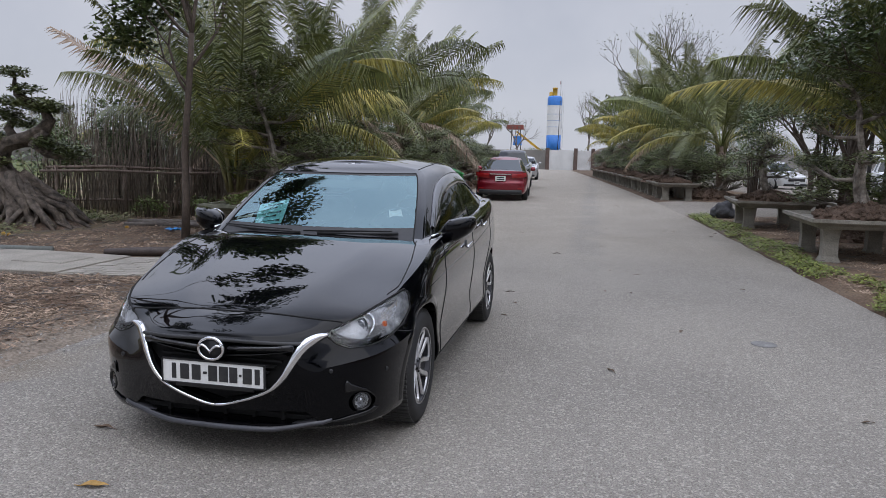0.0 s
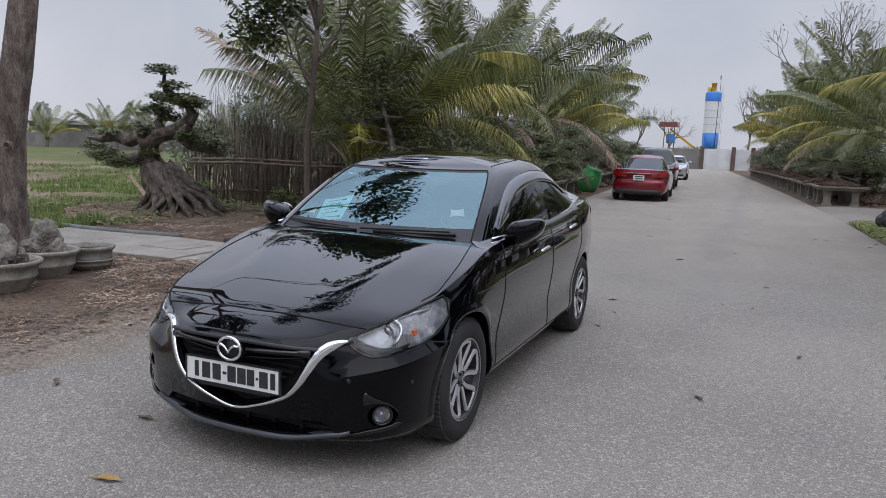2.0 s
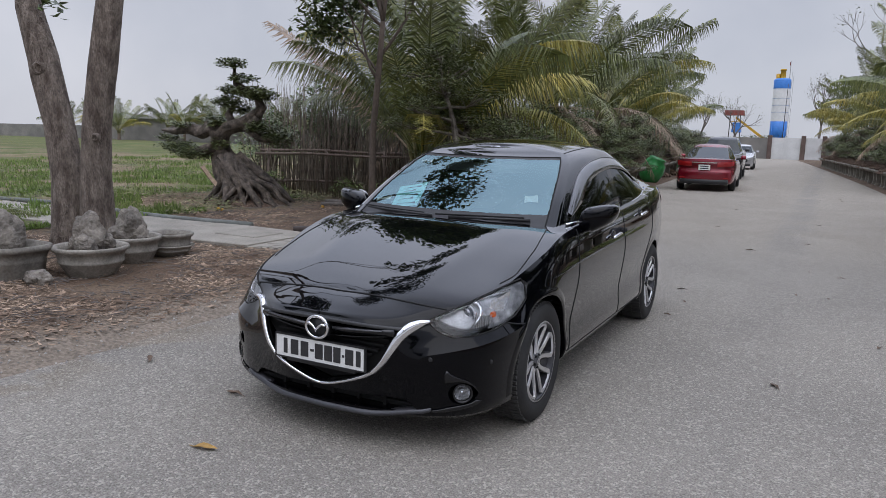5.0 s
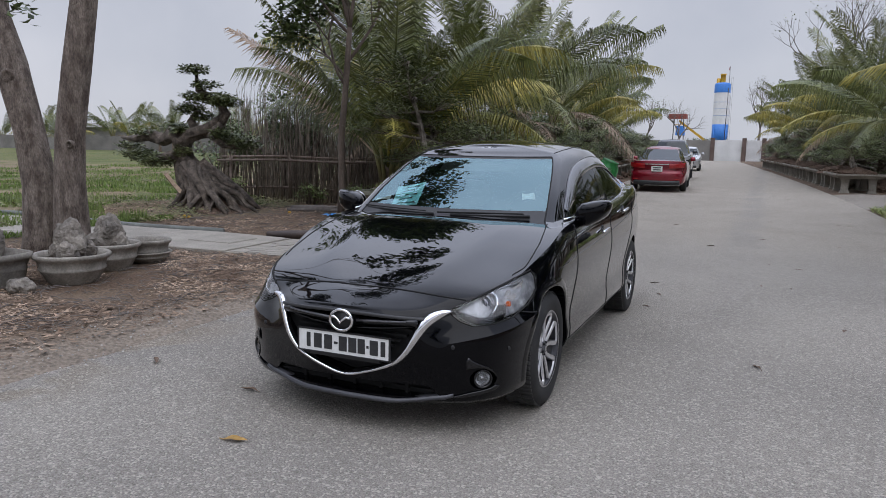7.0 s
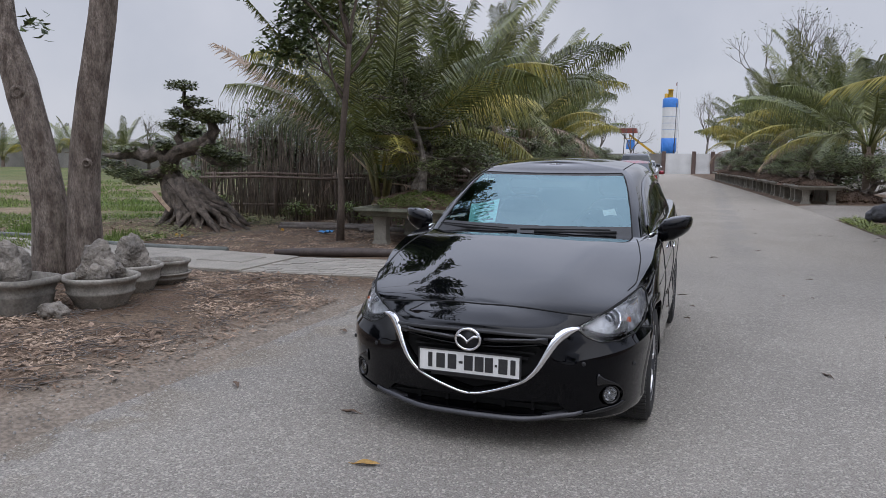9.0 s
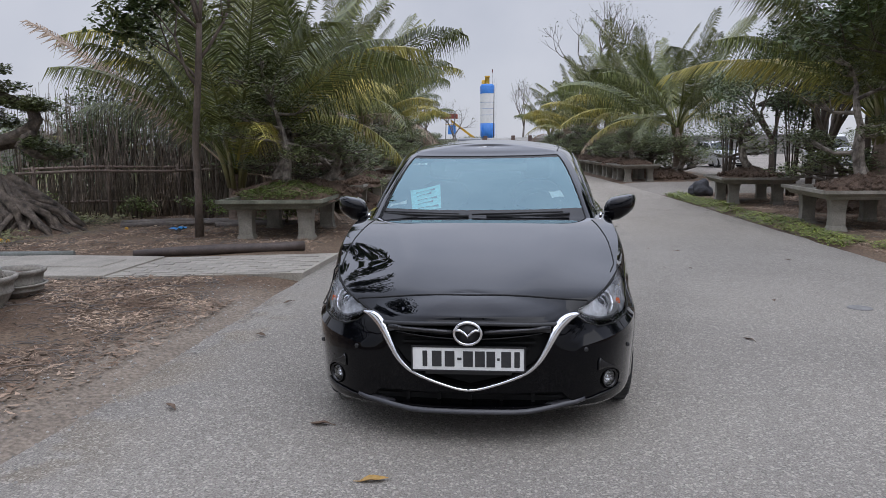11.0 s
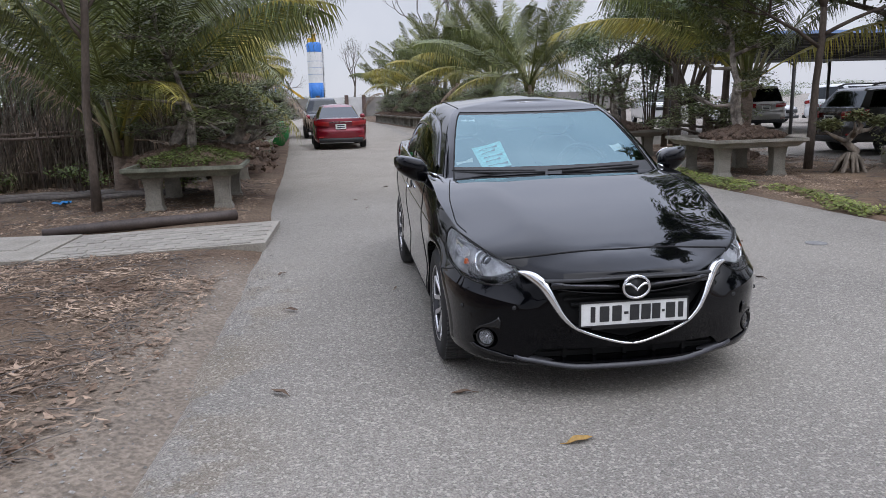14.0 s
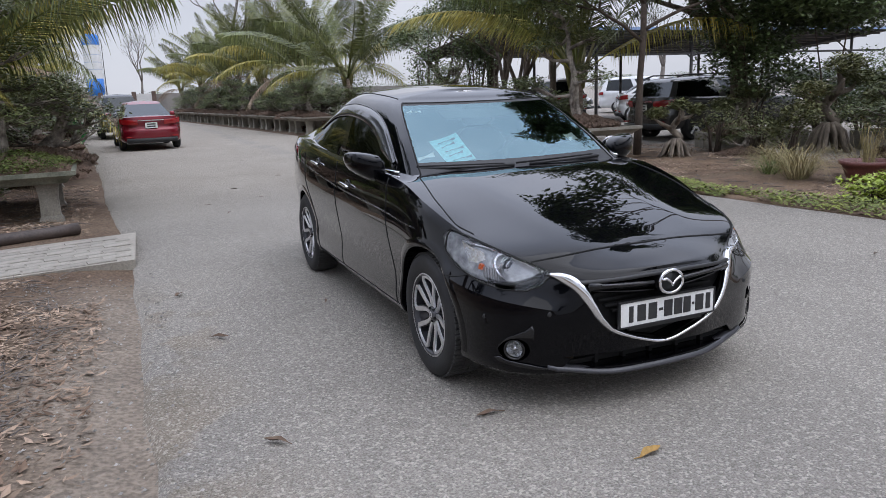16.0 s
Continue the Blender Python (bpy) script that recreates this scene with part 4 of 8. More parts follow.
    rows_ = [[(x * s, (SKIN.front(x, z) or .4) + .022, z - .012), (x * s, (SKIN.front(x, z) or .4) + .015, z + .008), (x * s, (SKIN.front(x, z) or .4) + .05, z + .012)]
             for x, z in ((.52, .607), (.56, .59), (.62, .574), (.68, .573), (.72, .588))]
    part("lower_bezel", Geo().loft(rows_, True, True), M_GLOSS, lamp, "gloss black bezel along the lamp's foot")
    edge_ = []
    for (xa, za), (xb, zb) in zip(LAMP, LAMP[1:] + LAMP[:1]):
        for k in range(4):
            x, z = xa + (xb - xa) * k / 4, za + (zb - za) * k / 4
            y = SKIN.front(x, z)
            edge_.append((x * s, min(y if y is not None else .6, .62) + .002, z))
    part("lamp_seal", Geo().tube(edge_ + edge_[:1], .0045, 6, False), M_GAP, lamp)
    rows_ = []
    for k in range(29):
        a = 2 * math.pi * k / 28
        rows_.append([(s * (.622 + (.064 + dr) * math.cos(a)), max(yl - .004, (SKIN.front(.622 + .066 * math.cos(a), .642 + .066 * math.sin(a)) or yl) + .016) + dy, .642 + (.064 + dr) * math.sin(a)) for dr, dy in ((-.006, .006), (-.003, -.002), (.003, -.002), (.006, .006), (.004, .02))])
    part("lamp_halo", Geo().loft(rows_, closed=False), M_REFLECTOR, lamp, "silver ring round the projector")
    for k in range(7):
        u = k / 6
        part("ribbed_lens", Geo().box(-.003, .003, -.012, .012, -.03, .03 - .008 * u, .001).moved(Matrix.Translation((s * (.674 + .045 * u), (SKIN.front(.674 + .045 * u, .6) or .35) + .05, .61 + .01 * u))), M_CLEAR_REFLECTOR, lamp, shade=False)


# shut lines on the shell
def seam(points, r=.0035, lift=.0):
    pts = []
    fs = [spline([(i, p[k]) for i, p in enumerate(points)]) for k in range(3)]
    m = (len(points) - 1) * 8
    for i in range(m + 1):
        u = i / 8
        p, n = SKIN.near((fs[0](u), fs[1](u), fs[2](u)))
        pts.append(p + n * lift)
    return Geo().tube(pts, r, 6)


line = []
for i in range(41):
    x = -.56 + 1.12 * i / 40
    h = SKIN.hit((x, .178 + .035 * (x / .5) ** 2, 2), (0, 0, -1))
    line.append((h.x, h.y, h.z))
rim_line = []
for x, z in ((.556, .656), (.6, .682), (.64, .702), (.7, .738), (.745, .77)):
    p, n = SKIN.near((x, (SKIN.front(x, z - .012) or .5), z))
    rim_line.append(p)
line = [(-p.x, p.y, p.z) for p in rim_line[::-1]] + line + [tuple(p) for p in rim_line]
part("bonnet_gap", Geo().tube(line, .0045, 6), M_GAP, sedan)
for s in (1, -1):
    part("bonnet_gap", seam([(.70 * s, .5, .77), (.73 * s, .64, .8), (.725 * s, .85, .86), (.70 * s, 1.05, .92), (.67 * s, 1.22, .95)]), M_GAP, sedan)
    for y0 in ((1.36, 1.33, 1.29, 1.25, 1.22), (2.36, 2.36, 2.35, 2.33, 2.3), (3.28, 3.24, 3.1, 3.0, 2.96)):
        part("door_gap", seam([(.84 * s, y, z) for y, z in zip(y0, (.98, .8, .6, .4, .27))]), M_GAP, sedan)
    part("sill_gap", seam([(.84 * s, y, .265) for y in (1.2, 1.8, 2.4, 2.98)]), M_GAP, sedan)
    part("bumper_gap", seam([(.78 * s, .42, .6), (.82 * s, .5, .585), (.84 * s, .56, .58)]), M_GAP, sedan)
    part("side_crease", seam([(.84 * s, y, z) for y, z in ((.9, .74), (1.4, .77), (2.2, .80), (3.0, .86), (3.6, .92))], .0045, -.002), M_PAINT, sedan)
    # arch trims
    for y in (HUB_F, HUB_R):
        pts = []
        for k in range(25):
            a = math.pi * (-.12 + 1.24 * k / 24)
            q = (.85 * s, y + .356 * math.cos(a), HUB_Z + .356 * math.sin(a))
            if q[2] < .22:
                continue
            h = SKIN.hit((1.5 * s, q[1], q[2]), (-s, 0, 0))
            pts.append((h.x - .002 * s if h else .8 * s, q[1], q[2]))
        part("arch_lip", Geo().tube(pts, .006, 6), M_PAINT, sedan)
        rows_ = []
        for k in range(33):
            a = math.pi * (-.1 + 1.2 * k / 32)
            row = []
            for rr, off in ((.352, -.006), (.3555, .003), (.363, .005), (.379, .0035), (.394, .001), (.406, -.002)):
                yy, zz = y + rr * math.cos(a), HUB_Z + rr * math.sin(a)
                h = SKIN.hit((1.5 * s, yy, max(zz, .23)), (-s, 0, 0))
                row.append(((abs(h.x) + off if h else .83) * s, yy, zz))
            if row[0][2] > .215:
                rows_.append(row)
        part("arch_flare", Geo().loft(rows_, closed=False), M_PAINT, sedan, "raised wheel-arch flange")
    # handles
    for y, z in ((2.09, .842), (2.87, .925)):
        h = SKIN.hit((1.5 * s, y, z), (-s, 0, 0))
        x = abs(h.x)
        rows_ = [[(s * (x + dx + .022), y + u * .095, z + u * .006 + dz) for dx, dz in ((0, -.013 * k), (.012, -.006 * k), (.013, .006 * k), (0, .013 * k), (-.01, 0))]
                 for u, k in ((-1, .5), (-.8, .9), (-.3, 1), (.3, 1), (.8, .9), (1, .5))]
        handle = part("door_handle", Geo().loft(rows_, True, True), M_CHROME, sedan, "chrome door handle")
        part("handle_cup", Geo().lathe([(.001, .004), (.03, .0045), (.036, .002), (.038, -.004)], 20, "x").moved(Matrix.Translation((s * x, y - .02, z)) @ Matrix.Diagonal((s, 1.3, .95, 1))), M_GLOSS, handle)
    # mirror
    rows_ = []
    for x, yc, zc, hy, hz in ((.775, 1.5, .985, .03, .022), (.79, 1.505, .99, .06, .05), (.815, 1.51, 1.0, .08, .068), (.87, 1.52, 1.012, .09, .07), (.925, 1.535, 1.026, .085, .064), (.958, 1.555, 1.038, .065, .05), (.973, 1.57, 1.046, .04, .034), (.98, 1.58, 1.05, .02, .016)):
        rows_.append([(x * s, yc + hy * math.copysign(abs(math.cos(a)) ** .75, math.cos(a)), zc + hz * math.copysign(abs(math.sin(a)) ** .6, math.sin(a)) - (.012 if math.sin(a) < 0 else 0) * (x < .9)) for a in [2 * math.pi * k / 28 for k in range(28)]])
    mirror = part("wing_mirror", Geo().loft(rows_, True, True), M_PAINT, sedan, "gloss black wing mirror")
    part("mirror_arm", Geo().tube([(.74 * s, 1.47, .955), (.79 * s, 1.5, .962), (.84 * s, 1.53, .975)], [.028, .026, .03], 8, flat=.6), M_GLOSS, mirror)
    part("mirror_glass", Geo().lathe([(.001, 0), (.05, .001), (.054, .003)], 20, "y").moved(Matrix.Translation((.88 * s, 1.612, 1.016)) @ Matrix.Diagonal((1.4, 1, 1.05, 1))), M_CHROME, mirror)
    part("mirror_trim", Geo().tube([(.735 * s, 1.36, .972), (.75 * s, 1.44, .975), (.76 * s, 1.52, .978)], .008, 6), M_CHROME, mirror)
    # rain visor and bright belt strip on the windows
    rows_ = []
    for k in range(41):
        y = 1.5 + 1.74 * k / 40
        dn = .062 * min(1, (k + 1) / 5, (41 - k) / 4)
        slope = (ARCH(y + .02) - ARCH(y - .02)) / .04
        nx, nz = slope / math.hypot(1, slope), -1 / math.hypot(1, slope)
        row = []
        for d, off in ((-.012, .002), (-.006, .008), (.25 * dn, .012), (.6 * dn, .0135), (dn, .013), (dn, .009)):
            yy, zz = y + nx * d, ARCH(y) + nz * d
            row.append(cabin_point(yy, zz, s, off))
        rows_.append(row)
    part("rain_visor", Geo().loft(rows_, closed=False), M_VISOR, sedan, "smoked rain visor over the side windows")
    part("visor_strip", Geo().tube([cabin_point(y, ARCH(y) + .014, s, .003) for y in [1.47 + 1.8 * k / 40 for k in range(41)]], .003, 6), M_SATIN, sedan)
    part("belt_strip", Geo().tube([cabin_point(y, SILL(y) - .002, s, .004) for y in [1.46 + 1.86 * k / 30 for k in range(31)]], .0065, 6), M_CHROME, sedan, "chrome strip under the side windows")
    # tail lamp
    rows_ = []
    for y, z0, z1 in ((3.93, .955, .985), (4.0, .9, 1.01), (4.08, .86, 1.015), (4.16, .85, 1.01), (4.22, .85, 1.0)):
        row = []
        for z in (z0, (z0 + z1) / 2, z1):
            p, n = SKIN.near((.78 * s if y < 4.1 else .66 * s, y, z))
            row.append(p + n * .01)
        rows_.append(row)
    part("tail_lamp", Geo().loft(rows_, closed=False), M_RED_LAMP, sedan, "red wrap-round tail lamp")
    part("wiper", Geo().tube([(.03, 1.235, .978), (.3, 1.235, .985), (.54, 1.285, .988)] if s > 0 else
                             [(-.62, 1.325, .99), (-.35, 1.25, .986), (-.08, 1.225, .98)], .009, 6), M_BLACK, sedan, "black windscreen wiper")
    part("wiper_blade", Geo().tube([(-.06, 1.235, .988), (.2, 1.238, .995), (.5, 1.29, .998)] if s > 0 else [(-.64, 1.335, 1.0), (-.35, 1.258, .996), (-.14, 1.235, .99)], .006, 6), M_GAP, sedan)
# cowl, windscreen seal and roof joint
part("cowl", Geo().loft([[(.69 * u, 1.12 + .09 * abs(u) ** 2.2, .93 + .012 * abs(u)), (.70 * u, 1.19 + .085 * abs(u) ** 2.2, .948 + .012 * abs(u))] for u in [-1 + i / 10 for i in range(21)]], closed=False), M_BLACK, sedan)
edge = [house[1][j] for j in range(0, 14)] + [house[i][13] for i in range(1, 13)] + [house[12][j] for j in range(13, -1, -1)]
for s in (1, -1):
    part("windscreen_seal", Geo().tube([(p[0] * s, p[1], p[2]) for p in edge], .005, 6), M_GAP, sedan)
    part("roof_joint", Geo().tube([(s * (house[14][j][0] - .005), house[14][j][1], house[14][j][2] + .001) for j in range(14, 50)], .0035, 6), M_GAP, sedan)
part("sun_band", Geo().loft([[(x, y, z - .045) for x, y, z in ((u * .28, 1.70 + .05 * u * u, 1.282), (u * .28, 1.79 + .05 * u * u, 1.335))] for u in [-1 + i / 6 for i in range(13)]], closed=False), M_BLACK, sedan, "dark sensor housing behind the windscreen")

# cabin
part("dashboard", Geo().loft([[(x, 1.22, .86), (x, 1.25, .93 - .02 * abs(x)), (x, 1.45, .955 - .03 * abs(x)), (x, 1.68, .93), (x, 1.74, .86), (x, 1.72, .55), (x, 1.3, .5)] for x in (-.66, -.5, -.25, 0, .25, .5, .66)], True, True), M_BLACK, sedan, "black dashboard")
for s in (1, -1):
    seat = part("front_seat", Geo().box(.13, .6, 1.95, 2.45, .45, .6, 0, .05).moved(Matrix.Diagonal((s, 1, 1, 1))), M_SEAT, sedan, "grey front seat")
    part("seat_back", Geo().loft([[(s * (.365 + w * c), y - .06 * q, z) for c, q in ((-1, 0), (-.8, 1), (0, .8), (.8, 1), (1, 0), (.8, -1), (-.8, -1))] for y, z, w in ((2.38, .55, .22), (2.44, .75, .24), (2.52, 1.0, .22), (2.56, 1.1, .16), (2.57, 1.13, .1))], True, True), M_SEAT, seat)
    part("head_rest", Geo().box(s * .365 - .12, s * .365 + .12, 2.55, 2.65, 1.15, 1.3, 0, .03), M_SEAT, seat)
part("rear_seat", Geo().loft([[(x, 3.0, .5), (x, 2.95, .65), (x, 3.2, .72), (x, 3.35, 1.06), (x, 3.5, 1.06), (x, 3.5, .5)] for x in (-.62, -.3, 0, .3, .62)], True, True), M_SEAT, sedan)
ring = []
for k in range(24):
    a = 2 * math.pi * k / 24
    ring.append((.36 + .18 * math.cos(a), 1.83 + .07 * math.sin(a), .93 + .165 * math.sin(a)))
part("steering_wheel", Geo().tube(ring + ring[:1], .015, 8), M_BLACK, sedan)
part("cabin_floor", Geo().box(-.7, .7, 1.25, 3.7, .3, .34), M_BLACK, sedan)


def on_screen(name, corners, material, label, d=.012):
    """A sheet behind the windscreen, given by (x, height share) corners."""
    row = []
    for x, v in corners:
        h = house_ring(v)
        y, z = 0, 0
        for a, b in zip(h[:15], h[1:15]):
            if a[0] <= abs(x) <= b[0]:
                u = (abs(x) - a[0]) / max(1e-6, b[0] - a[0])
                y, z = a[1] + (b[1] - a[1]) * u, a[2] + (b[2] - a[2]) * u
        row.append(Vector((x, y + d * .7, z - d)))
    g = Geo()
    n = 5
    for i in range(n + 1):
        for j in range(n + 1):
            u, v = i / n, j / n
            p = row[0] * (1 - u) * (1 - v) + row[1] * u * (1 - v) + row[2] * u * v + row[3] * (1 - u) * v
            p.z += .006 * math.sin(u * 4) * math.sin(v * 3 + 1)
            g.v.append(tuple(p))
    for i in range(n):
        for j in range(n):
            g.f.append((i * (n + 1) + j, (i + 1) * (n + 1) + j, (i + 1) * (n + 1) + j + 1, i * (n + 1) + j + 1))
    return part(name, g, material, sedan, label)


note = on_screen("paper_note", [(-.44, .16), (-.262, .25), (-.29, .56), (-.485, .47)], M_PAPER, "pale handwritten paper note behind the glass")
for k in range(5):
    on_screen("note_line", [(-.44 + .008 * k, .42 - k * .05), (-.32 - .03 * (k % 2) + .01 * k, .485 - k * .055), (-.32 - .03 * (k % 2) + .01 * k, .5 - k * .055), (-.44 + .008 * k, .435 - k * .05)], M_PLATE_MARK, "", .009)
on_screen("sticker", [(.44, .355), (.52, .375), (.495, .46), (.42, .45)], M_STICKER, "small white sticker on the glass")
for x in (-.5, -.445):
    on_screen("sticker", [(x, .85), (x + .04, .858), (x + .038, .885), (x + .002, .878)], M_STICKER, "small pale oval sticker high on the glass")
on_screen("sticker", [(-.6, .24), (-.495, .29), (-.495, .33), (-.6, .28)], M_STICKER, "pale strip sticker on the glass")

# ---- parked vehicles ----
def car_paint(name, c, metal=.3):
    return mat(name, c, tuple(v * .9 for v in c), scale=1, fine=6, rough=.2, bump=0, coat=.8, metal=metal, spread=.05)


P_RED = car_paint("deep_red_car_paint", (.2, .005, .016), .4)
P_SILVER = car_paint("silver_car_paint", (.5, .5, .51), .5)
P_WHITE = car_paint("white_car_paint", (.68, .69, .7), 0)
P_DARK = car_paint("dark_grey_car_paint", (.025, .027, .032))
P_GREY = car_paint("dark_grey_suv_paint", (.055, .053, .05), .3)
P_BEIGE = car_paint("beige_silver_car_paint", (.46, .44, .4), .3)
M_STEEL = mat("dark_steel", (.05, .05, .052), (.08, .075, .07), scale=5, fine=50, rough=.6, bump=.1, metal=.3)
M_CLEAR_LAMP = mat("pale_lamp_plastic", (.6, .61, .63), (.45, .46, .48), scale=20, fine=80, rough=.12, metal=.4, bump=0, coat=.5)


def vehicle(name, label, at, paint, length=4.55, width=1.78, height=1.45, belt=1.0, nose=.72, tail=1.05, screen=(1.15, 1.9), back=(3.95, 3.1), clear=.2, hub=(.85, 3.5), rad=.315, bed=False, group="parked cars", rails=False):
    """A parked car, its nose at the origin and its tail along +y."""
    k = width / 2
    d = dict(plan=[(0, 0, nose), (k * .5, .03, nose), (k * .78, .14, nose + .02), (k * .93, .36, nose + .05), (k * .99, .8, (nose + belt) / 2), (k, screen[0] + .2, belt - .03), (k, length * .55, belt),
                   (k, length - 1.0, (belt + tail) / 2), (k * .97, length - .45, tail), (k * .86, length - .12, tail), (k * .5, length - .02, tail), (0, length, tail)],
             deck=[(0, nose), (.15, nose + .06), (screen[0], belt - .03), (length * .5, belt + .02), (length - .5, tail + .04), (length, tail)],
             low=[(0, clear), (length, clear + .05)],
             side=[(0, .08), (.1, .03), (.3, .012), (.6, 0), (.8, .01), (.93, .03), (1, .06)], front=[(0, .05), (.3, .02), (.7, 0), (1, .04)],
             rear=[(0, .08), (.12, .01), (.45, 0), (.6, .05), (.8, .045), (1, .07)], corner=[(0, .05), (.3, .02), (.6, 0), (.85, .02), (1, .06)], length=length, axis=(.3, length - .35))
    t = thing(name, label, "car", group, at=at)
    body = part("body", shell(body_rings(d, 40)), paint, t)
    cut(body, [Geo().lathe([(rad + .045, k * .62 * s), (rad + .045, k * 1.3 * s)], 24, "x", (0, y, rad), True, True) for y in hub for s in (1, -1)])
    sharpen(body, 40)
    # cabin
    lv = [0, .08, .3, .6, .88, 1]
    rows = []
    for v in lv:
        yf, yr = screen[0] + (screen[1] - screen[0]) * v, back[0] + (back[1] - back[0]) * v
        w0 = k * (.9 - .27 * v ** 1.2)
        pts = [(w0 * .92 * u / 4, yf + .07 * (u / 4) ** 2) for u in range(5)]
        m = 14
        pts += [(w0 * (.92 + .08 * math.sin(math.pi * min(1, u / m * 1.3))) * (1 - .06 * (u / m) ** 3), yf + .07 + (yr - yf - .12) * u / m) for u in range(1, m + 1)]
        pts += [(w0 * .93 * (1 - u / 4), yr - .05 * (1 - u / 4) ** 2) for u in range(1, 5)]
        z0 = belt - .04
        rows.append([(x, y, z0 + (height - .06 - z0) * v + .04 * math.sin(math.pi * smooth(screen[0], back[0], y)) * v) for x, y in pts])
    g, glass_parts = Geo(), {}
    n = len(rows[0]) - 1
    posts = (4, 5, 10, 17, 18) if length < 4.9 else (4, 5, 9, 13, 17, 18)
    for i in range(len(lv) - 1):
        for j in range(n):
            zone = "windscreen" if j < 4 else "rear_window" if j >= n - 4 else "side_window"
            if bed and j > 11 and zone == "side_window":
                zone = None
            pane = zone and 1 <= i <= 3 and not (zone == "side_window" and j in posts)
            for s in (1, -1):
                q = [(p[0] * s, p[1], p[2]) for p in (rows[i][j], rows[i][j + 1], rows[i + 1][j + 1], rows[i + 1][j])]
                (glass_parts.setdefault((zone, s if zone == "side_window" else 0), Geo()) if pane else g).add(q, [(0, 1, 2, 3) if s > 0 else (3, 2, 1, 0)])
    top = rows[-1]
    for r0, r1 in ((0, .3), (.3, .7), (.7, 1)):
        for j in range(n):
            for s in (1, -1):
                def at_(p, r_):
                    cy = min(back[1] - .4, max(screen[1] + .4, p[1]))
                    return (p[0] * (1 - r_) * s, p[1] + (cy - p[1]) * r_, p[2] + .05 * (1 - (1 - r_) ** 2))
                g.add([at_(top[j], r0), at_(top[j + 1], r0), at_(top[j + 1], r1), at_(top[j], r1)], [(0, 1, 2, 3) if s > 0 else (3, 2, 1, 0)])
    part("roof", weld(g), paint, t)
    for (zone, s), gg in glass_parts.items():
        outward(part(zone, weld(gg), M_CAR_GLASS, t), (0, length / 2, belt - .1))
    # lamps, plates, bumpers, mirrors
    for s in (1, -1):
        part("headlamp", Geo().loft([[(s * x, y, z - .06), (s * x, y - .02, z), (s * x, y, z + .055)] for x, y, z in ((k * .5, .035, nose - .08), (k * .7, .085, nose - .06), (k * .9, .3, nose - .02), (k * .965, .5, nose + .02))], closed=False), M_CLEAR_LAMP, t)
        part("tail_lamp", Geo().loft([[(s * x, y, z - .075), (s * x, y + .025, z), (s * x, y, z + .07)] for x, y, z in ((k * .42, length - .01, tail - .16), (k * .62, length - .025, tail - .15), (k * .84, length - .1, tail - .13), (k * .95, length - .3, tail - .11))], closed=False), M_RED_LAMP, t)
        part("wing_mirror", Geo().box(s * (k + .1) - .09, s * (k + .1) + .09, screen[0] + .3, screen[0] + .42, belt, belt + .14, .015, .02), paint, t)
        part("bumper_lamp", Geo().box(s * k * .72 - .08, s * k * .72 + .08, length - .05, length + .012, clear + .2, clear + .235), M_RED_LAMP, t, shade=False)
        if rails:
            part("roof_rail", Geo().tube([(s * k * .62, screen[1] + .15, height + .0), (s * k * .62, screen[1] + .3, height + .06), (s * k * .62, back[1] - .3, height + .06), (s * k * .62, back[1] - .1, height)], .02, 6), M_STEEL, t)
    part("grille", Geo().box(-k * .55, k * .55, -.03, .1, nose - .25, nose - .08, .01, .01), M_BLACK, t)
    part("lower_bumper", Geo().box(-k * .8, k * .8, length - .2, length + .02, clear + .03, clear + .17, .0, .02), M_BLACK, t)
    part("front_bumper", Geo().box(-k * .75, k * .75, -.02, .2, clear + .02, clear + .15, .0, .02), M_BLACK, t)
    part("chrome_bar", Geo().box(-.36, .36, length - .03, length + .02, tail - .115, tail - .09), M_CHROME, t, shade=False)
    for y, s in ((-.045, -1), (length + .02, 1)):
        z = nose - .32 if s < 0 else tail - .25
        pl = part("number_plate", Geo().box(-.17, .17, y - .006, y + .006, z - .08, z + .08), M_PLATE, t, shade=False)
        for zz in (z + .035, z - .03):
            part("plate_mark", Geo().box(-.12, .12, y + s * .007 - .002, y + s * .007 + .002, zz - .018, zz + .018), M_PLATE_MARK, pl, shade=False)
    for y in hub:
        for s in (1, -1):
            w = part("wheel", Geo().lathe([(rad * .66, -.09), (rad * .9, -.1), (rad * .99, -.07), (rad, 0), (rad * .99, .07), (rad * .9, .1), (rad * .68, .09)], 26, "x"), M_RUBBER, t)
            w.matrix_basis = Matrix.Translation((s * (k - .11), y, rad)) @ Matrix.Diagonal((s, 1, 1, 1))
            part("rim", Geo().lathe([(rad * .67, .085), (rad * .62, .06), (rad * .6, .02), (.02, .02)], 26, "x"), M_SATIN, w)
            gg = Geo()
            for q in range(5):
                a = 2 * math.pi * q / 5
                gg.add(*(lambda b: (b.v, b.f))(Geo().loft([[(.05, -.03, .03), (.07, -.03, .03), (.07, .03, .03), (.05, .03, .03)], [(.05, -.022, rad * .65), (.075, -.022, rad * .65), (.075, .022, rad * .65), (.05, .022, rad * .65)]], True, True).moved(Matrix.Rotation(a, 4, "X"))))
            part("wheel_star", gg, M_ALLOY, w, shade=False)
    return t


M_CAR_GLASS = glass("tinted_car_glass", (.85, .9, .93), (.05, .055, .06), 1.5)


def heading(x, y, deg):
    """The nose at (x, y); deg 0 points the nose towards -y."""
    return Matrix.Translation((x, y, 0)) @ Matrix.Rotation(radians(deg), 4, "Z")


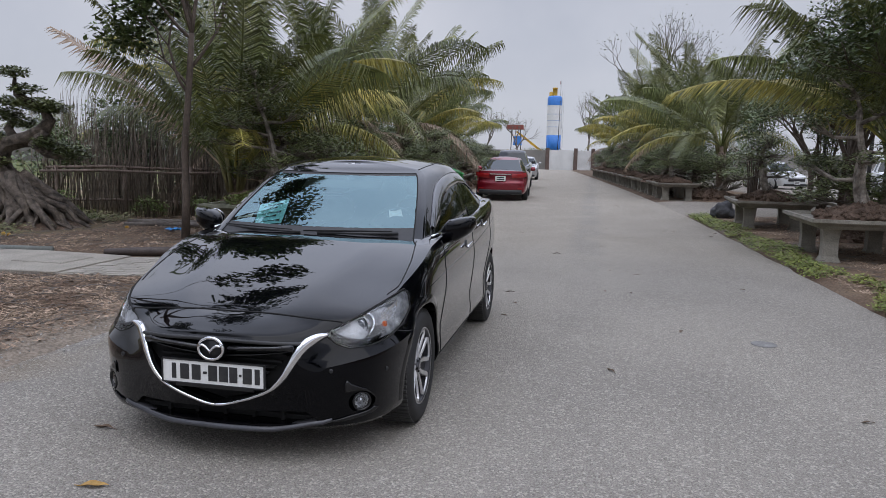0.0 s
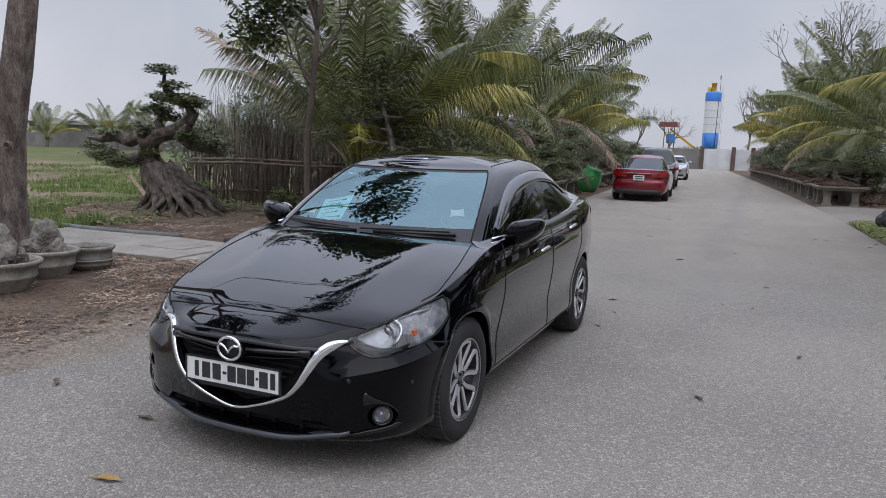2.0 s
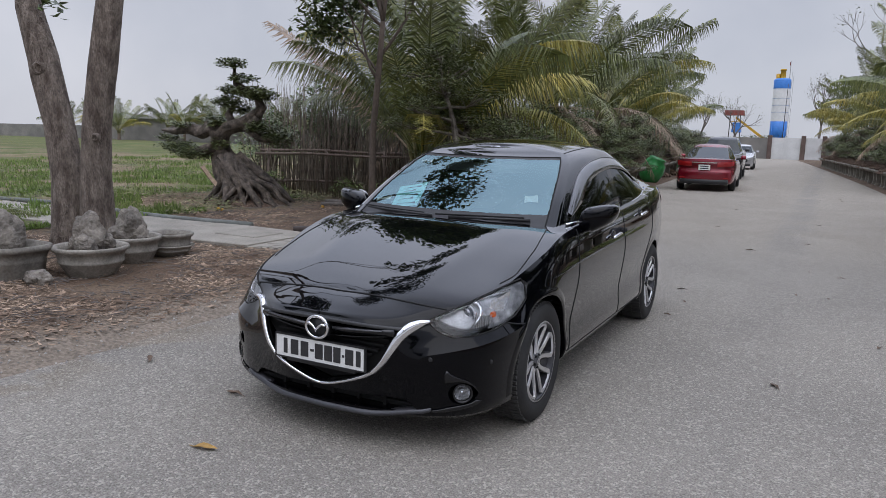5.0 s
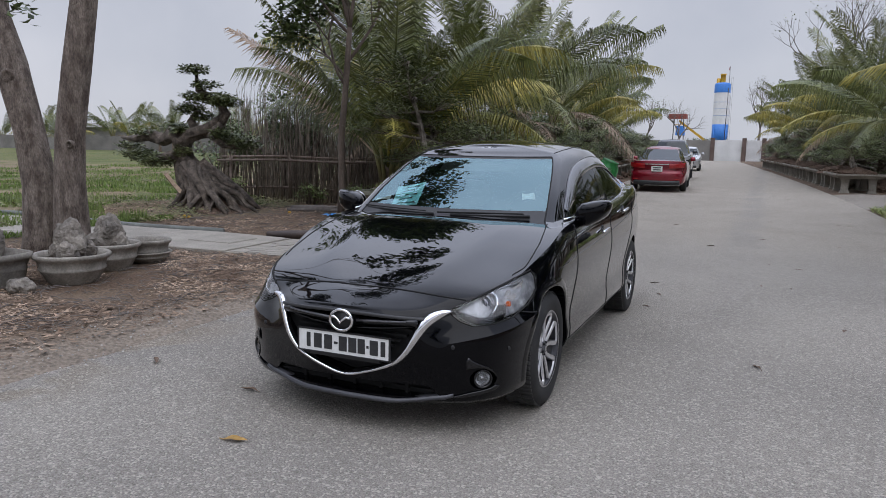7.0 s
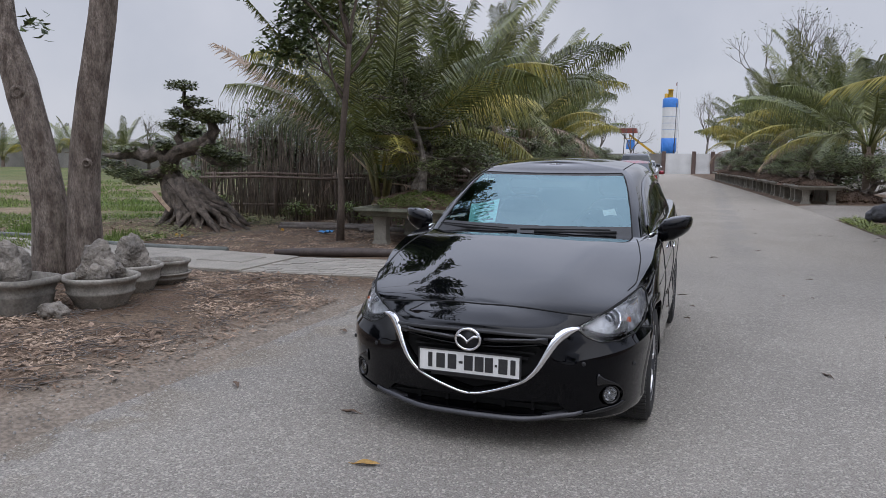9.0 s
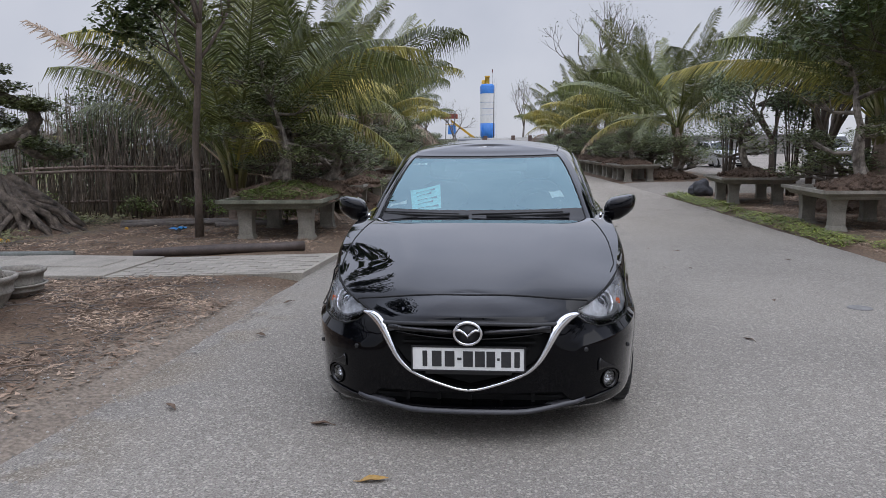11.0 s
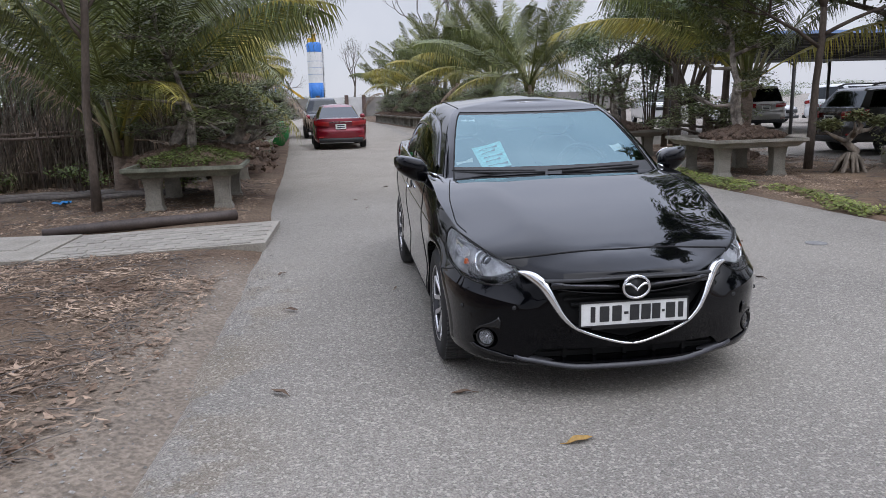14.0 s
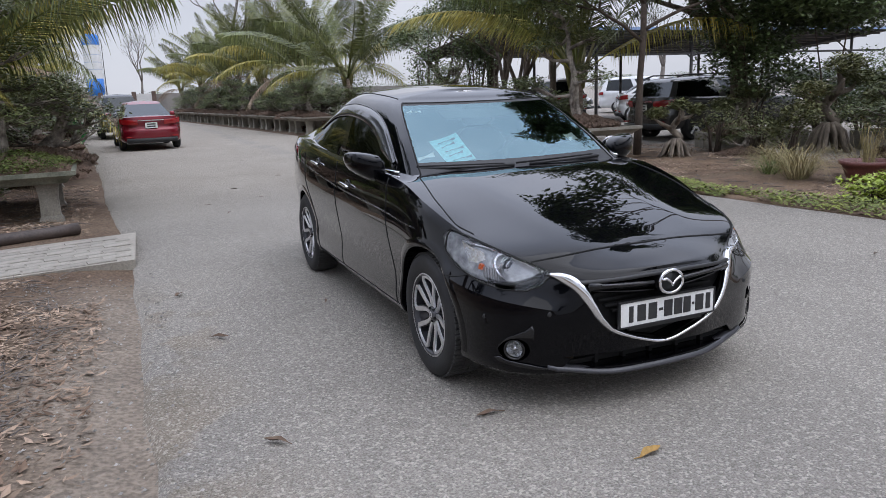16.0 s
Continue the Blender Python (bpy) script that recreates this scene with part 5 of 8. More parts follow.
vehicle("red_sedan", "deep red sedan parked facing away on the road", heading(-1.62, 25.55, 183.5), P_RED, 4.55, 1.78, 1.44, .96, .72, .99, (1.1, 1.95), (4.1, 2.7))
vehicle("dark_pickup", "dark grey off-road vehicle parked facing the walkway", heading(-2.05, 29.7, 3.5), P_DARK, 4.8, 1.85, 1.78, 1.18, 1.0, 1.2, (1.3, 1.85), (4.5, 4.2), .28, (.9, 3.75), .37)
vehicle("silver_hatchback", "silver small car parked beyond the red sedan", heading(-2.7, 44.0, 3.5), P_SILVER, 4.0, 1.68, 1.48)
van = dict(length=4.6, width=1.8, height=1.75, belt=1.05, nose=.85, tail=1.1, screen=(.95, 1.8), back=(4.52, 4.3), clear=.22, hub=(.85, 3.6), rad=.32)
vehicle("silver_minivan", "beige-silver minivan parked in the yard", heading(16.7, 28.8, 165), P_BEIGE, **van)
vehicle("dark_suv", "dark grey suv with roof rails in the parking yard", heading(14.3, 12.3, 90), P_GREY, 4.6, 1.84, 1.52, 1.02, .9, 1.06, (1.25, 1.95), (4.5, 4.15), .26, (.9, 3.7), .37, rails=True)
vehicle("white_hatchback", "white small car parked beneath the carport", heading(18.6, 18.6, 60), P_WHITE, 4.0, 1.7, 1.5)
vehicle("white_pickup", "white pickup parked across the yard", heading(14.6, 31.5, -12), P_WHITE, 5.1, 1.84, 1.76, 1.12, 1.0, 1.12, (1.35, 1.95), (3.6, 3.35), .28, (.95, 4.0), .37, True)
vehicle("silver_minivan", "silver minivan parked at the back of the yard", heading(23.8, 26.0, 48), P_WHITE, **van)
vehicle("white_sedan", "white sedan parked at the back of the yard", heading(20, 29.5, 30), P_WHITE)
vehicle("white_hatchback", "white small car parked by the side road", heading(12.2, 38.5, 20), P_WHITE, 4.0, 1.7, 1.5)
vehicle("white_sedan", "white sedan parked beyond the garden trees", heading(21.5, 11.5, 50), P_WHITE)

# ---- palms, trees and bonsai ----
M_PALM_GREEN = mat("green_palm_leaflets", (0.088, 0.11, 0.03), (0.165, 0.17, 0.052), scale=.8, fine=7, rough=.34, bump=0, island=.55, rand=.25)
M_PALM_YELLOW = mat("yellowing_palm_leaflets", (0.36, 0.29, 0.05), (0.2, 0.21, 0.06), scale=.9, fine=7, rough=.5, bump=0, island=.35, rand=.2)
M_PALM_DRY = mat("dry_palm_leaflets", (0.33, 0.25, 0.18), (0.22, 0.16, 0.115), scale=1.5, fine=9, rough=.8, bump=0, island=.35, rand=.25)
M_STALK = mat("palm_stalk", (0.2, 0.19, 0.07), (0.14, 0.12, 0.06), scale=3, fine=40, rough=.6, bump=.2, depth=.004, rand=.2)
M_PALM_TRUNK = mat("ringed_palm_trunk", (0.2, 0.15, 0.115), (0.12, 0.09, 0.07), scale=7, fine=35, rough=.95, bump=.8, depth=.02, stretch=(1, 1, 3), rand=.15)
M_LEAF = mat("tree_leaves", (0.06, 0.09, 0.032), (0.11, 0.145, 0.055), scale=1.2, fine=12, spec=.5, rough=.38, bump=0, island=.5, rand=.2)
M_LEAF_LIGHT = mat("light_leaves", (0.1, 0.15, 0.035), (0.16, 0.2, 0.05), scale=2, fine=14, rough=.5, bump=0, island=.4, rand=.15)
M_BONSAI_LEAF = mat("bonsai_leaves", (0.075, 0.098, 0.036), (0.15, 0.17, 0.066), scale=2.5, fine=16, spec=.45, rough=.45, bump=0, island=.55, rand=.3)
M_WOOD = mat("gnarled_bonsai_wood", (0.29, 0.255, 0.215), (0.065, 0.052, 0.042), scale=9, fine=40, rough=.95, bump=.9, depth=.012, rand=.2)
M_GREY_BARK = mat("cracked_grey_brown_bark", (0.1, 0.076, 0.061), (0.26, 0.215, 0.18), scale=13, fine=70, rough=.95, bump=1, depth=.03, spread=.45, stretch=(1, 1, .35))
M_THIN_BARK = mat("smooth_brown_bark", (0.07, 0.053, 0.042), (0.11, 0.085, 0.066), scale=8, fine=40, rough=.9, bump=.5, depth=.008, stretch=(1, 1, .5))
M_BARE = mat("bare_twigs", (0.16, 0.14, 0.125), (0.11, 0.095, 0.085), scale=4, fine=20, rough=.95, bump=.2)
M_SOIL = mat("crumbly_soil", (0.085, 0.054, 0.037), (0.15, 0.1, 0.07), scale=11, fine=55, rough=1, bump=1, depth=.03)
M_MOSS = mat("small_ground_leaves", (0.085, 0.125, 0.025), (0.15, 0.185, 0.045), scale=4, fine=20, rough=.6, bump=0, island=.45)

for m_ in (M_PALM_GREEN, M_PALM_YELLOW, M_PALM_DRY, M_LEAF, M_LEAF_LIGHT, M_BONSAI_LEAF, M_MOSS):
    translucent(m_, .12)


def frond_mesh(name, length, rise, droop, hang, seed, material):
    """One palm leaf along +x: a bent stalk with two rows of leaflets that hang more or less."""
    r = random.Random(seed)
    g = Geo()

    def at(s):
        return Vector((length * s * math.cos(rise * .8) * (1 - .12 * droop * s * s), 0, length * (math.sin(rise) * s - droop * s ** 2.3)))
    pts = [at(i / 12) for i in range(13)]
    g.tube(pts, [.03 * (1 - .85 * i / 12) + .003 for i in range(13)], 5, flat=.6)
    n = 104
    for i in range(n):
        s = .16 + .84 * (i + r.random() * .6) / n
        p, d = at(s), (at(min(1, s + .02)) - at(s - .02)).normalized()
        size = length * .165 * (math.sin(math.pi * min(1, .07 + .86 * s)) ** .5) * r.uniform(.85, 1.12) + .05
        for e in (-1, 1):
            if r.random() < .05:
                continue
            side = Vector((0, e, 0))
            fwd = r.uniform(.5, .8)
            out = (side * (1 - .35 * s) + d * fwd + Vector((0, 0, .25 - .15 * hang))).normalized()
            mid = p + out * size * .5 + Vector((0, 0, -.1 * hang * size))
            tip = p + out * size * (1.0 - .22 * min(1.5, hang)) + Vector((0, 0, -hang * size * r.uniform(.45, .85)))
            w = d * .004 + Vector((0, 0, .004))
            a = d * r.uniform(.0065, .0105)
            g.add([p - a, p + a, mid + a * 1.1 + w, mid - a * 1.1 - w * .3, tip], [(0, 1, 2, 3), (3, 2, 4)])
    me = g.mesh(name, False)
    me.materials.append(material)
    return me


FRONDS = {
    "young": [frond_mesh("frond", 4.6, 1.25, .16, .6, 3, M_PALM_GREEN), frond_mesh("frond", 4.7, 1.08, .24, .9, 4, M_PALM_GREEN)],
    "straight": [frond_mesh("frond", 4.7, .74, .11, .6, 12, M_PALM_DRY), frond_mesh("frond", 4.8, 1.02, .17, .45, 13, M_PALM_GREEN)],
    "mid": [frond_mesh("frond", 5.0, .88, .4, 1.1, 5, M_PALM_GREEN), frond_mesh("frond", 4.8, .75, .4, 1.2, 6, M_PALM_GREEN), frond_mesh("frond", 4.9, .8, .43, 1.15, 7, M_PALM_YELLOW)],
    "old": [frond_mesh("frond", 4.5, .45, .48, 1.0, 8, M_PALM_GREEN), frond_mesh("frond", 4.4, .4, .5, 1.0, 9, M_PALM_YELLOW), frond_mesh("frond", 3.6, .15, .6, 1.1, 10, M_PALM_DRY)],
}


def palm(x, y, trunk, size, seed, n=21, dry=.2, yellow=.25, label="coconut palm with arching green fronds beside the road", extra=(), low=True):
    """A coconut palm: a short ringed trunk, sheaths, and separate fronds."""
    r = random.Random(seed)
    p = thing("palm_tree", label, "palm tree", "palms along the road", at=Matrix.Translation((x, y, 0)) @ Matrix.Rotation(r.random() * 6, 4, "Z"))
    lean = Vector((r.uniform(-.1, .1), r.uniform(-.1, .1), 0)) * trunk
    pts = [lean * (i / 8) ** 2 + Vector((0, 0, -.05 + (trunk + .05) * i / 8)) for i in range(9)]
    g = Geo().tube(pts, [(.2 - .06 * i / 8) * size ** .5 * (1.25 if i == 0 else 1) for i in range(9)], 12, wob=.12)
    part("trunk", g, M_PALM_TRUNK, p, "ringed brown trunk")
    top = lean + Vector((0, 0, trunk))
    for k in range(7):
        a = k * 2.4
        q = top + Vector((math.cos(a), math.sin(a), 0)) * .12
        part("sheath", Geo().tube([q + Vector((0, 0, -.25)), q + Vector((math.cos(a) * .1, math.sin(a) * .1, .2)), q + Vector((math.cos(a) * .3, math.sin(a) * .3, .75)) * size], [.09, .08, .035], 6, flat=.5), M_STALK, p)
    back = p.matrix_basis.inverted()
    for k in range(n):
        u = k / n
        kind = "young" if u < .5 else "mid" if u < .82 or not low else "old"
        pool = FRONDS[kind]
        me = pool[0] if r.random() > yellow else pool[1 if kind == "young" else -1 if kind == "mid" else 1]
        if kind == "old" and r.random() < dry:
            me = pool[2]
        f = part("frond", me, None, p)
        f.matrix_basis = Matrix.Translation(top) @ Matrix.Rotation(k * 2.4 + r.uniform(-.3, .3), 4, "Z") @ Matrix.Rotation(r.uniform(-.12, .12), 4, "Y") @ Matrix.Rotation(r.uniform(-.4, .4), 4, "X") @ Matrix.Scale(size * r.uniform(.85, 1.1), 4)
    for az, el, kind, k, sc in extra:
        f = part("frond", FRONDS[kind][k], None, p, "yellowing frond" if (kind, k) in (("mid", 2), ("old", 1)) else "")
        turn = p.matrix_basis.to_euler().z
        f.matrix_basis = Matrix.Translation(top) @ Matrix.Rotation(radians(az) - turn, 4, "Z") @ Matrix.Rotation(-radians(el), 4, "Y") @ Matrix.Scale(sc, 4)
    return p


def leaf(g, p, size, r, flat=0.0, slim=1.0):
    """One leaf of four corners, turned at random."""
    a = r.uniform(0, 6.283)
    t = r.uniform(-1, 1) * (1 - flat)
    d = Vector((math.cos(a), math.sin(a), t * .8)).normalized()
    s = d.cross(Vector((r.uniform(-.5, .5) * (1 - flat), r.uniform(-.5, .5) * (1 - flat), 1))).normalized()
    w = size * r.uniform(.42, .58) * slim
    l = size * r.uniform(.8, 1.2)
    k = len(g.v)
    m = p + d * l * .5
    up = Vector((0, 0, size * .08))
    g.v += [tuple(p), tuple(m + s * w * .5 - up), tuple(p + d * l), tuple(m - s * w * .5 - up)]
    g.f.append((k, k + 1, k + 2, k + 3))


def cloud(g, c, rx, ry, rz, n, size, r, flat=0.0, hollow=.35):
    """A clump of leaves about c."""
    c = Vector(c)
    for _ in range(n):
        while True:
            q = Vector((r.uniform(-1, 1), r.uniform(-1, 1), r.uniform(-1, 1)))
            if hollow < q.length < 1:
                break
        k = 1 + .35 * noise.noise(q * 1.7 + c)
        leaf(g, c + Vector((q.x * rx, q.y * ry, q.z * rz)) * k, size, r, flat)


def limbs(g, p, d, length, rad, depth, r, tips, spread=.7, up=.25, seg=4, shrink=.68, forks=(2, 3)):
    """Branches that fork; the ends are gathered in tips."""
    p, d = Vector(p), Vector(d).normalized()
    pts = [p]
    for i in range(seg):
        d = (d + Vector((r.uniform(-1, 1), r.uniform(-1, 1), r.uniform(-1, 1) + up)) * .16).normalized()
        pts.append(pts[-1] + d * length / seg)
    end = rad * shrink
    g.tube(pts, [rad + (end - rad) * i / seg for i in range(seg + 1)], 8 if rad > .06 else 5 if rad > .015 else 4, wob=.15 if rad > .05 else 0)
    if depth == 0:
        tips.append((pts[-1], d))
        tips.append((pts[-2], d))
        return
    for k in range(r.randint(*forks)):
        q = pts[-1] if k < 2 else pts[-2]
        e = (d + Vector((r.uniform(-1, 1), r.uniform(-1, 1), r.uniform(-.6, .8))) * spread).normalized()
        limbs(g, q, e, length * r.uniform(.62, .85), end * (.9 if k == 0 else .7), depth - 1, r, tips, spread, up, seg, shrink, forks)


def tree(name, label, category, x, y, trunk_pts, trunk_r, depth, first, seed, leaves=0, size=.1, clump=.5, bark=None, leafmat=None, spread=.7, up=.25, group="", starts=None, kids=3):
    """A tree: a tapered trunk, forking limbs and a crown of single leaves in clumps."""
    r = random.Random(seed)
    t = thing(name, label, category, group, at=Matrix.Translation((x, y, 0)))
    g = Geo().tube(trunk_pts, trunk_r, 14 if trunk_r[0] > .1 else 9, wob=.18)
    part("trunk", g, bark or M_THIN_BARK, t)
    tips, b = [], Geo()
    top, before = Vector(trunk_pts[-1]), Vector(trunk_pts[-2])
    d0 = (top - before).normalized()
    for k in range(kids):
        d = (d0 + Vector((r.uniform(-1, 1), r.uniform(-1, 1), r.uniform(-.2, .6))) * spread).normalized()
        limbs(b, top, d, first, trunk_r[-1] * .8, depth, r, tips, spread, up)
    for q, d, ln, rd, dp in (starts or ()):
        limbs(b, q, d, ln, rd, dp, r, tips, spread, up)
    part("branch", b, bark or M_THIN_BARK, t)
    if leaves:
        g = Geo()
        per = max(1, leaves // len(tips))
        for q, d in tips:
            cloud(g, q + d * clump * .3, clump, clump, clump * .7, per, size, r, 0, 0)
        part("crown", g, leafmat or M_LEAF, t, shade=False)
    return t


def bonsai_meshes(seed, height, pads, lean=.3, base=.13, soil=True, moss=False, pad=.34, leaves=300, size=.062):
    """Trunk, foliage and soil of one trained tree, at the origin."""
    r = random.Random(seed)
    wood, green, earth = Geo(), Geo(), Geo()
    pts, d = [Vector((0, 0, -.03))], Vector((0, 0, 1))
    n = 10
    for i in range(n):
        d = (d + Vector((r.uniform(-1, 1) * lean, r.uniform(-1, 1) * lean, .12))).normalized()
        pts.append(pts[-1] + d * height / n * 1.15)
    wood.tube(pts, [base * (1.5 if i == 0 else 1.15 if i == 1 else 1) * (1 - .085 * i) * .8 for i in range(n + 1)], 10, wob=.7)
    for k in range(4):
        wood.tube([p + Vector((math.cos(i * .55 + k * 1.6), math.sin(i * .55 + k * 1.6), 0)) * base * .75 * (1 - .08 * i) for i, p in enumerate(pts[:9])], [base * .42 * (1 - .1 * i) for i in range(9)], 6, wob=.9)
    for k in range(9):
        a = k * .7 + r.uniform(-.2, .2)
        o = Vector((math.cos(a), math.sin(a), 0))
        wood.tube([Vector((0, 0, .16)) + o * base * .5, Vector((0, 0, .06)) + o * base * 1.6, Vector((0, 0, -.03)) + o * base * r.uniform(2.2, 3.4)], [base * .4, base * .28, base * .12], 6, wob=.4)
    for k in range(pads):
        u = .35 + .65 * k / max(1, pads - 1)
        i = min(n - 1, int(u * n))
        p = pts[i]
        a = k * 2.4 + r.uniform(-.4, .4)
        reach = (1.15 - u) * height * .55 * r.uniform(.7, 1.2) + .06
        if k == pads - 1:
            reach = .02
        q = p + Vector((math.cos(a) * reach, math.sin(a) * reach, r.uniform(-.05, .18)))
        m = (p + q) / 2 + Vector((r.uniform(-.08, .08), r.uniform(-.08, .08), r.uniform(-.1, .05)))
        wood.tube([p, m, q], [base * .38, base * .26, base * .12], 6, wob=.4)
        for _ in range(7):
            e = q + Vector((r.uniform(-1, 1) * pad * .7, r.uniform(-1, 1) * pad * .7, r.uniform(.0, .06)))
            wood.tube([m, (m + e) / 2 + Vector((0, 0, -.03)), e], [base * .14, base * .09, .006], 4)
        cloud(green, q + Vector((0, 0, .05)), pad * r.uniform(.8, 1.2), pad * r.uniform(.8, 1.2), pad * .32, leaves, size, r, .3, 0)
    if soil:
        rings = []
        for j, (rad, z) in enumerate(((.8, -.03), (.7, .05), (.5, .12), (.28, .17), (.02, .19))):
            rings.append([(math.cos(a) * rad * .72 * (1 + .25 * noise.noise(Vector((math.cos(a) * 2, math.sin(a) * 2, j + seed)))), math.sin(a) * rad * .85 * (1 + .25 * noise.noise(Vector((math.cos(a) * 2, math.sin(a) * 2, j + seed)))),
                           z * (1 + .4 * noise.noise(Vector((math.cos(a) * 3, math.sin(a) * 3, j * 2 + seed))))) for a in [2 * math.pi * k / 22 for k in range(22)]])
        earth.loft(rings)
        lumps = Geo()
        for _ in range(420):
            a, q = r.uniform(0, 6.28), r.uniform(0, .72) ** .6
            c = Vector((math.cos(a) * q * .7, math.sin(a) * q * .8, .2 * (1 - q) + .01))
            if moss:
                for _ in range(8):
                    leaf(lumps, c + Vector((r.uniform(-.06, .06), r.uniform(-.06, .06), r.uniform(.0, .06))), .04, r, .4)
            else:
                s = r.uniform(.015, .05)
                earth.add([c + Vector((0, 0, s)), c + Vector((s, 0, 0)), c + Vector((0, s, 0)), c + Vector((-s, -s * .6, 0)), c - Vector((0, 0, s))],
                          [(0, 1, 2), (0, 2, 3), (0, 3, 1), (4, 2, 1), (4, 3, 2), (4, 1, 3)])
    meshes = [wood.mesh("trunk"), green.mesh("foliage", False)]
    meshes[0].materials.append(M_WOOD)
    meshes[1].materials.append(M_BONSAI_LEAF)
    if soil:
        meshes.append(earth.mesh("soil"))
        meshes[2].materials.append(M_SOIL)
        if moss:
            meshes.append(lumps.mesh("ground_cover", False))
            meshes[3].materials.append(M_MOSS)
    return meshes


BONSAI = [bonsai_meshes(21, 1.15, 9, .5, .095), bonsai_meshes(22, 1.35, 10, .55, .1), bonsai_meshes(23, .95, 8, .6, .11), bonsai_meshes(24, 1.25, 10, .5, .085, pad=.3),
          bonsai_meshes(25, 1.75, 13, .3, .062, True, True, .34, 330),
          bonsai_meshes(26, .8, 5, .75, .1, True, False, .26, 150, .05),
          bonsai_meshes(27, 1.55, 8, .4, .085, True, False, .28, 260)]


def bonsai(x, y, z, k, turn, scale=1.0, label="gnarled bonsai with layered dark green foliage pads", moss=False):
    b = thing("bonsai_tree", label, "bonsai", "bonsai on stone tables", at=Matrix.Translation((x, y, z)) @ Matrix.Rotation(turn, 4, "Z") @ Matrix.Scale(scale, 4))
    for me in BONSAI[k]:
        part(me.name.split(".")[0], me, None, b)
    return b


M_TRAY = mat("mossy_tray_concrete", (0.17, 0.17, 0.13), (0.095, 0.1, 0.072), scale=4.5, fine=40, rough=.95, bump=.5, depth=.008, rand=.15)


def table_parts(parent, w, d, top=.64, mossy=True):
    """A cast tray on four short flared legs, its middle at the origin."""
    outer = [(-w / 2, -d / 2), (w / 2, -d / 2), (w / 2, d / 2), (-w / 2, d / 2)]
    rings = []
    for s, z in ((.82, top - .15), (.86, top - .14), (.9, top - .1), (.98, top - .055), (1.0, top - .05), (1.0, top), (.94, top), (.92, top - .06)):
        rings.append([(x - math.copysign((1 - s) * min(w, d) / 2, x), y - math.copysign((1 - s) * min(w, d) / 2, y), z) for x, y in outer])
    tray = part("tray", Geo().loft(rings, True, True), M_TRAY if mossy else M_CONCRETE, parent, "mossy grey-green cast concrete tray" if mossy else "weathered beige-grey cast concrete tray", shade=False)
    for sx in (-1, 1):
        for sy in (-1, 1):
            cx, cy = sx * (w / 2 - .34), sy * (d / 2 - .38)
            rows = []
            for z, a in ((-.04, .15), (.0, .15), (.035, .135), (.09, .11), (.3, .105), (top - .2, .12), (top - .145, .135)):
                rows.append([(cx - a, cy - a * .8, z), (cx + a, cy - a * .8, z), (cx + a, cy + a * .8, z), (cx - a, cy + a * .8, z)])
            part("leg", Geo().loft(rows, True, True), M_CONCRETE, parent, shade=False)
    return tray


def stone_table(x, y, w, d, turn=0.0, top=.64, label="weathered grey concrete bonsai table on four legs", mossy=True):
    t = thing("stone_table", label, "table", "stone tables along the road", at=Matrix.Translation((x, y, 0)) @ Matrix.Rotation(turn, 4, "Z"))
    table_parts(t, w, d, top, mossy)
    return t


# left row
first = stone_table(-3.55, 8.35, 1.62, 2.2, .04)
plain = stone_table(-3.75, 12.4, 1.5, 2.2, .05, mossy=False)
k = 0
spots = [(-3.55, 8.35)]
for y in (12.4, 15.4, 18.4, 21.4, 27.2, 30, 32.8, 35.6, 38.4, 41.2, 44, 47, 50):
    x = ROAD_L(y) - 1.05
    if y > 12.4:
        copy_thing(plain, Matrix.Translation((x, y, 0)) @ Matrix.Rotation(.06, 4, "Z"))
    spots.append((x, y))
for i, (x, y) in enumerate(spots):
    if i == 0:
        bonsai(x + .05, y - .1, .6, 4, 1.0, 1.2, "tall bonsai over a bed of small green leaves")
        bonsai(x - .3, y + .55, .6, 1, 2.6, 1.3, "gnarled bonsai crowded behind a taller one")
        bonsai(x + .3, y + .75, .6, 2, .7, 1.25, "gnarled bonsai crowded behind a taller one")
        bed = thing("creeper_bed", "bright green creeping plants heaped in a stone tray", "plant")
        q = Geo()
        for dx, dy, a, h in ((0, 0, .5, .12), (.25, -.55, .35, .09), (-.3, -.5, .35, .1), (.2, .5, .45, .13), (-.25, .45, .4, .12)):
            cloud(q, (x + dx, y + dy, .68), a, a, h, 520, .05, random.Random(i + int(dx * 99)), 0, 0)
        part("creeper", q, M_MOSS, bed, shade=False)
    else:
        bonsai(x, y, .6, (i * 2 + 1) % 4, i * 1.7, 1.15 + .12 * math.sin(i * 2.1))
        bonsai(x - 1.2, y + 1.3, .02, (i * 3) % 4, i * 1.1, 1.65 + .15 * math.sin(i), "bonsai with pale twisted roots behind the tables")
        bonsai(x - .25, y + 1.45, .02, (i + 1) % 4, i * 2.9 + 1, 1.6 + .2 * math.sin(i * 1.3), "bonsai crowded between two stone tables")
        bonsai(x - 2.0, y + .3, .02, (i + 3) % 4, i * 2.1 + 2, 1.95 + .25 * math.sin(i * 2.3), "tall bonsai with a pale trunk behind the tables")

